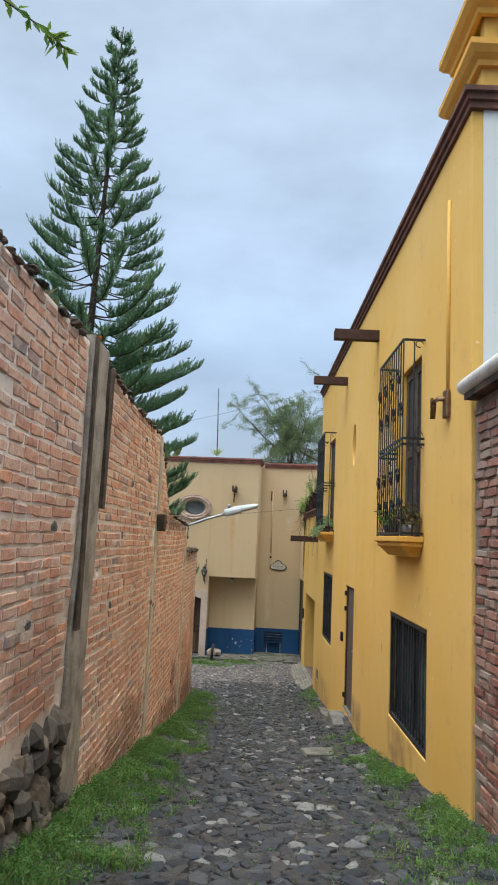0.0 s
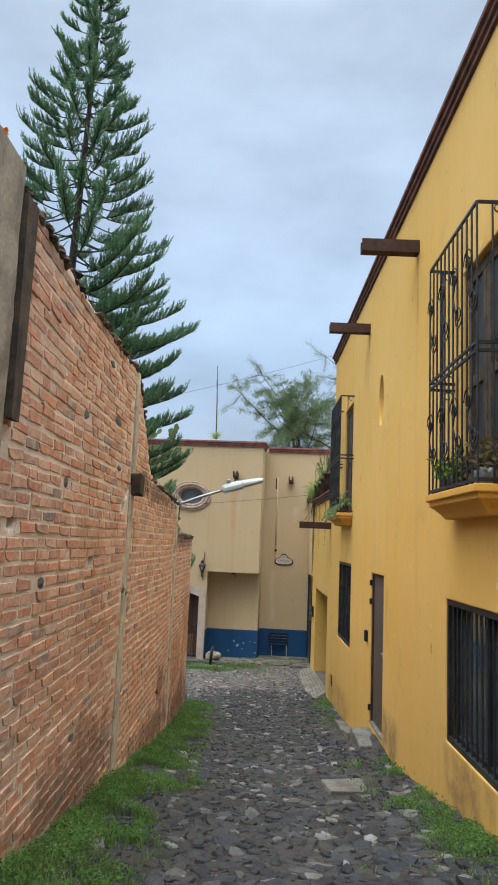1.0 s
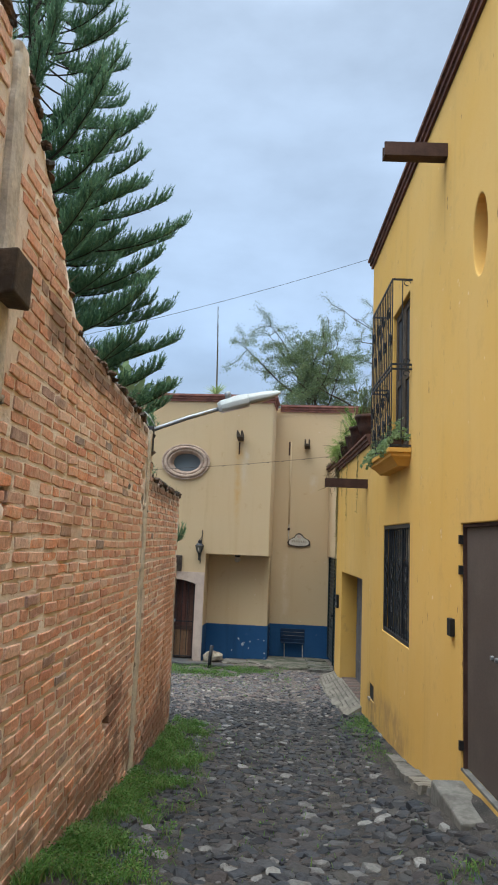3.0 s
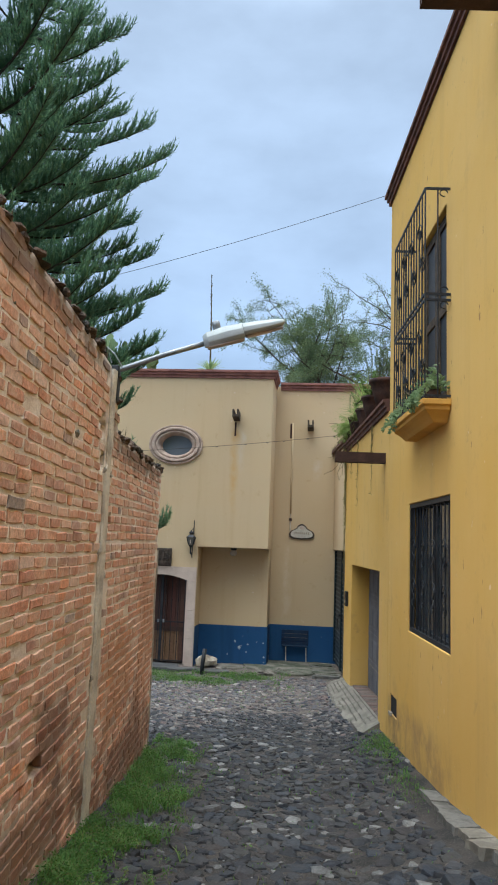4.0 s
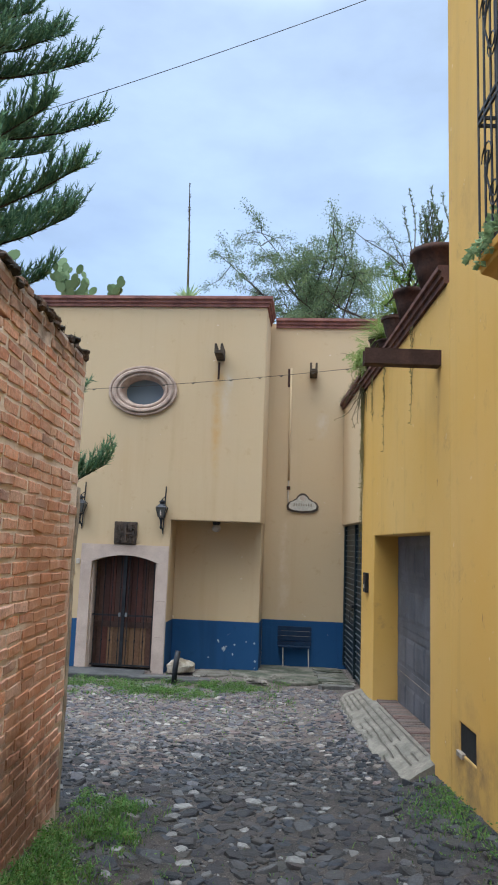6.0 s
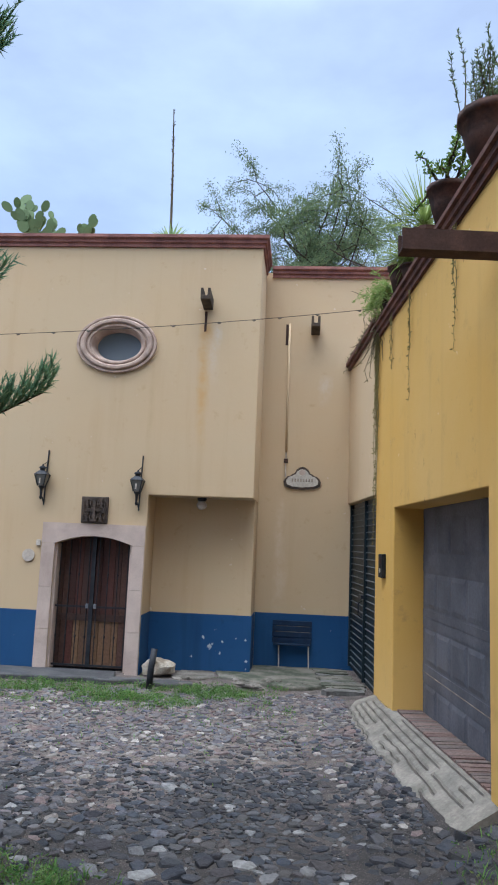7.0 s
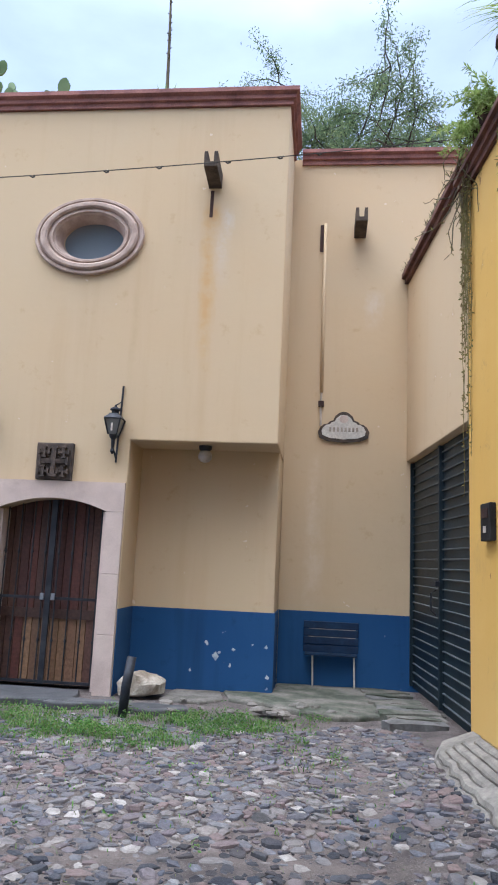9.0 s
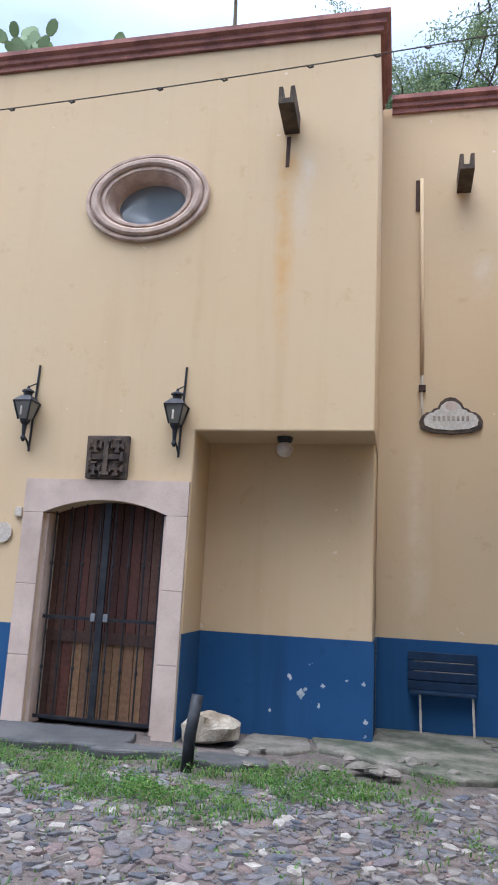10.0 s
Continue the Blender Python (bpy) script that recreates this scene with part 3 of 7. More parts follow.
LOW_WIN = (7.44, 9.28, -1.12, 0.11)
DOOR = (12.33, 13.34, -1.95, 0.16)
WINDOW = (15.5, 17.32, -1.26, 0.22)
GARAGE = (19.32, 22.38, -3.2, -0.66)
TALL_1 = (7.78, 8.74, 1.0, 2.98)
TALL_2 = (15.62, 16.75, 1.16, 3.20)
SLIT = (12.74, 2.655, 0.20, 0.37)
VENT = (17.98, 18.40, -2.42, -2.19)
NICHE = (12.50, 12.98, 2.25, 3.06)
holes = [LOW_WIN, DOOR, WINDOW, TALL_1, TALL_2, VENT, NICHE]
us = sorted({H_Y0, H_Y1, *(h[0] for h in holes), *(h[1] for h in holes)})
vs = sorted({-3.4, EAVES, *(h[2] for h in holes), *(h[3] for h in holes)})
wall = wall_sheet(us, vs, opened(us, vs, holes), on_right, 0.32, [NICHE])
round_hole(wall, *SLIT, (NICHE[1] - NICHE[0]) / 2, (NICHE[3] - NICHE[2]) / 2, on_right, 0.26)
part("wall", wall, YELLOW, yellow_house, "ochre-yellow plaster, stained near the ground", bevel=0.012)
us = [H_Y1, GARAGE[0], GARAGE[1], H_Y2]
vs = [-3.4, GARAGE[3], LOW_EAVES]
part("wall", wall_sheet(us, vs, opened(us, vs, [GARAGE]), on_right, 0.40), YELLOW, yellow_house, bevel=0.012)
part("side_wall", boxed(XR + 0.10, XR + 7, H_Y0 - 0.012, H_Y0 - 0.001, -1.6, EAVES), WHITE_WALL, yellow_house, "pale blue-white limewashed end wall")
part("side_wall", boxed(XR + 0.33, XR + 7, H_Y1 - 0.3, H_Y1 - 0.004, LOW_EAVES - 0.4, EAVES), YELLOW, yellow_house)
part("end_wall", boxed(XR + 0.002, XR + 0.33, H_Y1 - 0.02, H_Y1 + 0.004, LOW_EAVES - 0.3, EAVES), YELLOW, yellow_house)
part("back_wall", box(boxed(XR + 6.7, XR + 7, H_Y0 + 0.31, H_Y1 - 0.31, -3.2, EAVES), XR + 0.41, XR + 7, H_Y2 - 0.3, H_Y2 - 0.002, -3.3, LOW_EAVES), YELLOW, yellow_house)
part("roof", box(boxed(XR + 0.1, XR + 7.1, H_Y0 + 0.02, H_Y1 - 0.02, EAVES + 0.002, EAVES + 0.08), XR + 0.1, XR + 7.1, H_Y1 + 0.1, H_Y2 - 0.02, LOW_EAVES + 0.002, LOW_EAVES + 0.06), BROWN_TRIM, yellow_house)
# eaves: three courses of brick, each further out
EAVE = [(-0.25, 0), (0.03, 0), (0.03, 0.055), (0.055, 0.065), (0.055, 0.12), (0.085, 0.13), (0.085, 0.175), (-0.25, 0.19)]
for y0, y1, z in ((H_Y0 - 0.02, H_Y1 + 0.06, EAVES), (H_Y1 + 0.062, H_Y2 + 0.05, LOW_EAVES)):
    bm = bmesh.new()
    if z == EAVES:
        mould(bm, EAVE, [(XR + 5, y0, z, 0, -1), (XR, y0, z, -1, -1), (XR, y1, z, -1, 1), (XR + 5, y1, z, 0, 1)])
    else:
        mould(bm, EAVE, [(XR, y0, z, -1, 0), (XR, y1, z, -1, 1), (XR + 4, y1, z, 0, 1)])
    part("cornice", bm, BROWN_TRIM, yellow_house, "stepped dark brown brick eaves")


def grille_bar(y, z0, z1, x, r=0.008):
    return tube(bmesh.new(), [(x, y, z0), (x, y, (z0 + z1) / 2), (x, y, z1)], r, 6)


def curl(x, y, z, size, turns=1.6, flip=1, up=1):
    """A flat scroll of iron in the plane of the grille."""
    pts = []
    for i in range(22):
        k = i / 21
        a, r = turns * math.tau * k, size * (1 - 0.82 * k)
        pts.append((x, y + flip * r * math.cos(a), z + up * r * math.sin(a)))
    return tube(bmesh.new(), pts, 0.0055, 5)


def barred_window(hole, name, label, bars, ornate):
    y0, y1, z0, z1 = hole
    win = part(name, boxed(XR + 0.13, XR + 0.15, y0, y1, z0, z1), DARK, yellow_house, label)
    part("pane", boxed(XR + 0.115, XR + 0.125, y0 + 0.06, (y0 + y1) / 2 - 0.02, z0 + 0.06, z1 - 0.06), PANE, win)
    part("pane", boxed(XR + 0.115, XR + 0.125, (y0 + y1) / 2 + 0.02, y1 - 0.06, z0 + 0.06, z1 - 0.06), PANE, win)
    part("shutter_frame", box(box(box(boxed(XR + 0.085, XR + 0.129, y0, y1, z0, z0 + 0.06), XR + 0.085, XR + 0.129, y0, y1, z1 - 0.06, z1), XR + 0.085, XR + 0.129, y0, y0 + 0.06, z0 + 0.06, z1 - 0.06), XR + 0.085, XR + 0.129, y1 - 0.06, y1, z0 + 0.06, z1 - 0.06), IRON, win)
    part("centre_post", boxed(XR + 0.085, XR + 0.129, (y0 + y1) / 2 - 0.02, (y0 + y1) / 2 + 0.02, z0 + 0.061, z1 - 0.061), IRON, win)
    x = XR + 0.035
    part("grille_frame", box(box(box(boxed(x - 0.02, x + 0.02, y0 + 0.001, y1 - 0.001, z0 + 0.001, z0 + 0.05), x - 0.02, x + 0.02, y0 + 0.001, y1 - 0.001, z1 - 0.05, z1 - 0.001), x - 0.02, x + 0.02, y0 + 0.001, y0 + 0.04, z0 + 0.05, z1 - 0.05), x - 0.02, x + 0.02, y1 - 0.04, y1 - 0.001, z0 + 0.05, z1 - 0.05), IRON, win)
    for i in range(bars):
        y = y0 + (y1 - y0) * (i + 1) / (bars + 1)
        part("bar", grille_bar(y, z0 + 0.045, z1 - 0.045, x, 0.009), IRON, win)
        if ornate and i % 3 == 1:
            for zc in (0.35, 0.65):
                z = z0 + (z1 - z0) * zc
                part("scroll", curl(x - 0.012, y, z, 0.11, flip=1 if i % 2 else -1), IRON, win)
                part("scroll", curl(x - 0.012, y, z - 0.13, 0.09, flip=-1 if i % 2 else 1, up=-1), IRON, win)
    return win


barred_window(LOW_WIN, "low_window", "dark street window behind close-set black iron bars", 13, False)
barred_window(WINDOW, "window", "dark window behind a black wrought-iron grille with scrolls", 11, True)


def cage_balcony(hole, out, y0, y1, z0, z1, label):
    """A tall window with a shallow cage of bars that stands on a moulded sill."""
    win = part("balcony_window", boxed(XR + 0.15, XR + 0.17, hole[0], hole[1], hole[2], hole[3]), DARK, yellow_house, label)
    mid = (hole[0] + hole[1]) / 2
    for a, b in ((hole[0] + 0.01, mid - 0.005), (mid + 0.005, hole[1] - 0.01)):
        leaf = box(box(box(boxed(XR + 0.05, XR + 0.10, a, b, hole[2] + 0.01, hole[2] + 0.14), XR + 0.05, XR + 0.10, a, b, hole[3] - 0.11, hole[3] - 0.01), XR + 0.05, XR + 0.10, a, a + 0.09, hole[2] + 0.14, hole[3] - 0.11), XR + 0.05, XR + 0.10, b - 0.09, b, hole[2] + 0.14, hole[3] - 0.11)
        zc = (hole[2] + hole[3]) / 2
        box(leaf, XR + 0.05, XR + 0.10, a + 0.09, b - 0.09, zc - 0.05, zc + 0.05)
        part("shutter", leaf, OLD_WOOD, win, "dark weathered wooden shutter", bevel=0.006)
        part("panel", boxed(XR + 0.07, XR + 0.08, a + 0.09, b - 0.09, hole[2] + 0.14, hole[3] - 0.11), SHUTTER_BOARD, win)
    # moulded sill
    x = XR - out
    sill = bmesh.new()
    steps = [(0.0, 0.0), (0.0, -0.055), (0.03, -0.065), (0.03, -0.10), (0.07, -0.13), (0.11, -0.17), (0.14, -0.21)]
    rings = []
    for d, dz in steps:
        rings.append([sill.verts.new(p) for p in ((XR - 0.002, y0 - 0.03 + d, z0 + dz), (x - 0.03 + d, y0 - 0.03 + d, z0 + dz), (x - 0.03 + d, y1 + 0.03 - d, z0 + dz), (XR - 0.002, y1 + 0.03 - d, z0 + dz))])
    for one, two in zip(rings, rings[1:]):
        for k in range(4):
            sill.faces.new((one[k], one[(k + 1) % 4], two[(k + 1) % 4], two[k]))
    sill.faces.new(rings[0][::-1])
    sill.faces.new(rings[-1])
    part("sill", sill, YELLOW_TRIM, win, "moulded yellow plaster sill", bevel=0.006)
    # cage
    zm = z0 + (z1 - z0) * 0.46
    for z in (z0 + 0.03, zm, zm + 0.06, z1):
        rail = boxed(x - 0.008, x + 0.008, y0, y1, z - 0.012, z + 0.012)
        for y in (y0, y1):
            box(rail, x + 0.009, XR - 0.001, y - 0.008, y + 0.008, z - 0.012, z + 0.012)
        part("rail", rail, IRON, win)
    n = max(9, round((y1 - y0) / 0.125))
    for i in range(n + 1):
        y = y0 + (y1 - y0) * i / n
        part("bar", grille_bar(y, z0, z1, x, 0.0085), IRON, win)
        if i % 3 == 1:
            for za, zb in ((z0, zm), (zm, z1)):
                zc = (za + zb) / 2
                h = (zb - za) * 0.17
                part("scroll", curl(x - 0.011, y + 0.06, zc + h * 0.9, 0.11, up=1), IRON, win)
                part("scroll", curl(x - 0.011, y - 0.06, zc - h * 0.9, 0.11, flip=-1, up=-1), IRON, win)
                part("leaf_ornament", tube(bmesh.new(), [(x - 0.012, y - 0.02, zc - h), (x - 0.02, y + 0.05, zc), (x - 0.012, y + 0.02, zc + h)], 0.008, 5), IRON, win)
    for y in (y0, y1):
        part("bar", tube(bmesh.new(), [(XR - out * 0.5, y, z0), (XR - out * 0.5, y, z1)], 0.008, 6), IRON, win)
        for z in (z1 - 0.045, zm + 0.1, zm - 0.05):
            pts = [(XR - 0.01 - out * 0.22 + 0.04 * math.cos(a / 3), y, z + 0.035 * math.sin(a / 3)) for a in range(16)]
            part("scroll", tube(bmesh.new(), pts, 0.006, 5), IRON, win)
    return win


cage_balcony(TALL_1, 0.23, 7.62, 8.98, 1.02, 3.10, "tall balcony window in a black wrought-iron cage over a moulded yellow sill")
cage_balcony(TALL_2, 0.25, 15.46, 17.0, 1.13, 3.28, "tall balcony window in a black scrolled iron cage over a yellow sill")

door = part("door", boxed(XR + 0.05, XR + 0.09, DOOR[0] + 0.03, DOOR[1] - 0.03, DOOR[2] + 0.02, DOOR[3] - 0.03), DOOR_BROWN, yellow_house, "brown painted sheet-steel door", bevel=0.004)
part("frame", box(box(boxed(XR + 0.02, XR + 0.12, DOOR[0], DOOR[0] + 0.03, DOOR[2], DOOR[3]), XR + 0.02, XR + 0.12, DOOR[1] - 0.03, DOOR[1], DOOR[2], DOOR[3]), XR + 0.02, XR + 0.12, DOOR[0] + 0.031, DOOR[1] - 0.031, DOOR[3] - 0.03, DOOR[3]), RUST, door)
for y in (0.2, 0.3):
    part("lock", tube(bmesh.new(), [(XR + 0.05, DOOR[0] + y, -0.9), (XR + 0.03, DOOR[0] + y, -0.9)], 0.018, 10), GALVANISED, door)
part("threshold", boxed(XR - 0.001, XR + 0.052, DOOR[0] + 0.001, DOOR[1] - 0.001, DOOR[2] - 0.004, DOOR[2] + 0.018), SLAB, door, "worn cement threshold")
for z in (0.02, -0.25, -1.75):
    part("hinge", boxed(XR - 0.018, XR + 0.03, DOOR[1] - 0.02, DOOR[1] + 0.012, z - 0.04, z + 0.04), BLACK, door)
part("bell_box", boxed(XR - 0.045, XR - 0.001, DOOR[1] + 0.18, DOOR[1] + 0.30, -0.86, -0.70), BLACK, yellow_house, "small black bell box", bevel=0.006)

# garage door: four rows of sunk panels, set deep in its opening
garage = part("garage_door", boxed(XR + 0.34, XR + 0.38, GARAGE[0], GARAGE[1], -3.1, GARAGE[3]), GREY_DOOR, yellow_house, "grey weathered sectional garage door with raised panels")
rows, cols = 4, 6
for r in range(rows):
    z0 = -3.02 + r * 0.59
    part("section", box(boxed(XR + 0.334, XR + 0.3395, GARAGE[0] + 0.01, GARAGE[1] - 0.01, z0, z0 + 0.075), XR + 0.334, XR + 0.3395, GARAGE[0] + 0.01, GARAGE[1] - 0.01, z0 + 0.49, z0 + 0.575), GREY_DOOR, garage)
    for c in range(cols):
        y0 = GARAGE[0] + 0.07 + c * 0.495
        ys = (y0, y0 + 0.44)
        bm = bmesh.new()
        outer = [bm.verts.new((XR + 0.338, y, z)) for y, z in ((ys[0], z0 + 0.1), (ys[1], z0 + 0.1), (ys[1], z0 + 0.465), (ys[0], z0 + 0.465))]
        inner = [bm.verts.new((XR + 0.329, y, z)) for y, z in ((ys[0] + 0.045, z0 + 0.145), (ys[1] - 0.045, z0 + 0.145), (ys[1] - 0.045, z0 + 0.42), (ys[0] + 0.045, z0 + 0.42))]
        bm.faces.new(inner)
        for k in range(4):
            bm.faces.new((outer[k], outer[(k + 1) % 4], inner[(k + 1) % 4], inner[k]))
        part("panel", bm, GREY_DOOR, garage)
part("seal", boxed(XR + 0.330, XR + 0.3335, GARAGE[0] + 0.01, GARAGE[1] - 0.01, -2.443, -2.435), CONCRETE, garage)

# roof spouts: steel channels that stick out over the alley
for y, z, out, label in ((10.47, 3.98, 0.66, ""), (13.86, 4.06, 0.66, ""), (18.96, 0.97, 0.72, "rusty steel channel spout, its end cut square")):
    h, w = 0.074, 0.07
    bm = prism(bmesh.new(), [(y - w, z - h), (y + w, z - h), (y + w, z + h), (y + w - 0.018, z + h), (y + w - 0.018, z - h + 0.02), (y - w + 0.018, z - h + 0.02), (y - w + 0.018, z + h), (y - w, z + h)], "x", XR - out, XR + 0.25)
    part("roof_spout", bm, RUST, yellow_house, label or "rusty brown steel channel spout")

part("vent", boxed(XR + 0.014, XR + 0.08, VENT[0], VENT[1], VENT[2], VENT[3]), DARK, yellow_house, "small dark vent hole with a broken rim")
part("vent_rim", boxed(XR - 0.015, XR + 0.013, VENT[1] - 0.12, VENT[1] + 0.02, VENT[2] - 0.03, VENT[2] + 0.008, 0.006), CONCRETE, yellow_house)
part("niche_back", boxed(XR + 0.25, XR + 0.27, NICHE[0], NICHE[1], NICHE[2], NICHE[3]), YELLOW_TRIM, yellow_house)
inter = part("intercom", boxed(XR - 0.05, XR - 0.001, 22.78, 23.0, -1.47, -1.19), BLACK, yellow_house, "black intercom box with a pale face", bevel=0.008)
part("speaker", boxed(XR - 0.056, XR - 0.051, 22.82, 22.96, -1.30, -1.23), RUST, inter)
part("button", boxed(XR - 0.056, XR - 0.051, 22.86, 22.92, -1.41, -1.36), PALE_CONCRETE, inter)
# outside pipe in the plaster, and the tap below it
pipe = part("water_pipe", tube(bmesh.new(), [(XR - 0.012, 6.68, 4.2), (XR - 0.012, 6.69, 3.3), (XR - 0.012, 6.70, 2.33)], 0.020, 8), YELLOW, yellow_house, "thin pipe painted over in yellow", smooth=True)
tap = part("tap", tube(bmesh.new(), [(XR - 0.002, 6.70, 2.28), (XR - 0.10, 6.72, 2.28), (XR - 0.13, 6.75, 2.22), (XR - 0.13, 6.78, 2.10)], 0.026, 8), BRASS, yellow_house, "rusty brass tap on the wall", smooth=True)
part("tap_wheel", tube(bmesh.new(), [(XR - 0.09, 6.78, 2.29), (XR - 0.09, 6.98, 2.29)], 0.014, 6), BRASS, tap)
part("tap_cross", tube(bmesh.new(), [(XR - 0.09, 6.98, 2.24), (XR - 0.09, 6.98, 2.34)], 0.014, 6), BRASS, tap)
part("pipe_collar", boxed(XR - 0.045, XR - 0.001, 6.64, 6.77, 2.10, 2.36), BRASS, tap, bevel=0.012)

# chimney on the near corner of the roof, with two moulded bands and an opening
chimney = part("chimney", box(boxed(XR + 0.22, XR + 1.12, 6.45, 7.3, EAVES + 0.09, 5.62), XR + 0.26, XR + 1.08, 6.98, 7.26, 5.62, 6.1), YELLOW, yellow_house, "yellow plastered chimney with two moulded cornices", bevel=0.01)
part("chimney_post", boxed(XR + 0.26, XR + 0.38, 6.48, 6.62, 5.62, 6.1), YELLOW, chimney)
part("flue", boxed(XR + 0.42, XR + 0.9, 6.75, 6.95, 5.63, 6.08), DARK, chimney)
BAND = [(0.0, 0.0), (0.05, 0.0), (0.06, 0.05), (0.11, 0.09), (0.15, 0.15), (0.15, 0.21), (0.0, 0.21)]
for z in (5.42, 5.96):
    bm = mould(bmesh.new(), BAND, [(XR + 1.12, 6.45, z, 0, -1), (XR + 0.22, 6.45, z, -1, -1), (XR + 0.22, 7.3, z, -1, 1), (XR + 1.12, 7.3, z, 0, 1)])
    part("moulding", bm, YELLOW_TRIM, chimney)
part("cap", boxed(XR + 0.12, XR + 1.22, 6.35, 7.4, 6.17, 6.3), YELLOW, chimney)

# ---- the cream house across the end; built in its own frame, whose y runs into the house ----
FRONT, BACK, SIDE = 24.97, 25.55, 26.23        # upper front, recess under it, wall set further back
FLOOR, SOFFIT, TOP = -3.08, -0.46, 3.52
DADO = -2.25
base = HOUSE @ Vector((-3.0, FRONT, FLOOR))
cream_house = thing("cream_house", base, "cream plastered house with a blue painted base and red cornice", "house", turn=-TURN)


def on_front(u, v, w):
    return (u, FRONT + w, v)


DOORWAY = (-4.40, -3.20, -3.4, -1.24)
OVAL = (-3.65, 1.90, 0.42, 0.285)
oval_rect = (-4.15, -3.15, 1.5, 2.3)
left = -14.0
us = sorted({left, -4.60, DOORWAY[0], DOORWAY[1], -3.0, oval_rect[0], oval_rect[1], -1.39})
vs = sorted({-3.4, DOORWAY[3], SOFFIT, -1.10, oval_rect[2], oval_rect[3], TOP})
recess = (-3.0, -1.38, -3.4, SOFFIT)
arch_rect = (DOORWAY[0], DOORWAY[1], DOORWAY[3], -1.10)
wall = wall_sheet(us, vs, opened(us, vs, [DOORWAY, recess, oval_rect, arch_rect]), on_front, 0.58, [oval_rect, arch_rect])
round_hole(wall, *OVAL, 0.5, 0.4, on_front, 0.22, flare=0.8)
# flat arch over the door
arc = []
for i in range(13):
    k = i / 12 * 2 - 1
    arc.append((-3.80 + 0.60 * k, DOORWAY[3] + 0.125 * (1 - k * k)))
for (ua, va), (ub, vb) in zip(arc, arc[1:]):
    for a, b, w in (((ua, va), (ub, vb), 0), ((ua, va), (ub, vb), 0.3)):
        wall.faces.new([wall.verts.new(on_front(*p)) for p in ((a[0], a[1], w), (b[0], b[1], w), (b[0], -1.10, w), (a[0], -1.10, w))])
    wall.faces.new([wall.verts.new(on_front(*p)) for p in ((ua, va, 0), (ub, vb, 0), (ub, vb, 0.3), (ua, va, 0.3))])
bmesh.ops.remove_doubles(wall, verts=wall.verts, dist=0.0005)
part("front_wall", wall, CREAM, cream_house, "cream plaster with rust-brown rain streaks", HOUSE, 0.015)
part("recess_wall", box(boxed(-3.3, -1.40, BACK + 0.002, BACK + 0.3, -3.4, SOFFIT + 0.3), -1.72, -1.40, BACK + 0.301, SIDE + 0.3, -3.4, SOFFIT), CREAM, cream_house, frame_=HOUSE, bevel=0.015)
part("return_wall", boxed(-1.72, -1.39, FRONT + 0.581, SIDE + 0.3, SOFFIT + 0.001, TOP), CREAM, cream_house, frame_=HOUSE)
part("soffit", boxed(-2.99, -1.395, FRONT + 0.585, BACK + 0.25, SOFFIT + 0.003, SOFFIT + 0.12), CREAM, cream_house, frame_=HOUSE)
part("set_back_wall", boxed(-1.395, 3.5, SIDE, SIDE + 0.3, -3.4, TOP), CREAM, cream_house, "cream wall with a pale repainted stripe", HOUSE)
part("roof", box(boxed(left, -1.40, FRONT + 0.02, FRONT + 1.9, TOP + 0.002, TOP + 0.1), -1.41, 3.5, SIDE + 0.02, SIDE + 0.75, TOP + 0.004, TOP + 0.1), CREAM, cream_house, frame_=HOUSE)
part("far_walls", box(boxed(left, 3.5, FRONT + 1.75, FRONT + 1.9, -3.4, TOP), left, left + 0.3, FRONT + 0.581, FRONT + 1.74, -3.4, TOP), CREAM, cream_house, frame_=HOUSE)
# red cornice
LIP = [(-0.3, 0), (0.03, 0), (0.03, 0.055), (0.06, 0.065), (0.06, 0.11), (0.10, 0.135), (0.10, 0.185), (-0.3, 0.20)]
bm = mould(bmesh.new(), LIP, [(left, FRONT, TOP, 0, -1), (-1.39, FRONT, TOP, 1, -1), (-1.39, SIDE - 0.1, TOP, 1, -1)])
part("cornice", bm, RED_TRIM, cream_house, "stepped dull-red brick cornice", HOUSE)
bm = mould(bmesh.new(), LIP, [(-1.285, SIDE, TOP, 0, -1), (3.5, SIDE, TOP, 0, -1)])
part("cornice", bm, RED_TRIM, cream_house, "", HOUSE)
# painted blue base, a thin skin of paint and plaster
part("dado", boxed(-3.0, -1.396, BACK - 0.012, BACK - 0.001, -3.35, DADO), BLUE, cream_house, "royal-blue painted base, flaking to white", HOUSE)
part("dado", boxed(-1.384, 0.6, SIDE - 0.012, SIDE - 0.001, -3.35, DADO), BLUE, cream_house, "", HOUSE)
part("dado", boxed(-1.399, -1.387, BACK - 0.010, SIDE - 0.013, -3.35, DADO), BLUE, cream_house, "", HOUSE)
part("dado", boxed(-3.004, -2.992, FRONT - 0.002, BACK - 0.013, -3.35, DADO), BLUE, cream_house, "", HOUSE)
part("dado", boxed(left, -4.60, FRONT - 0.012, FRONT - 0.001, -3.35, DADO), BLUE, cream_house, "", HOUSE)
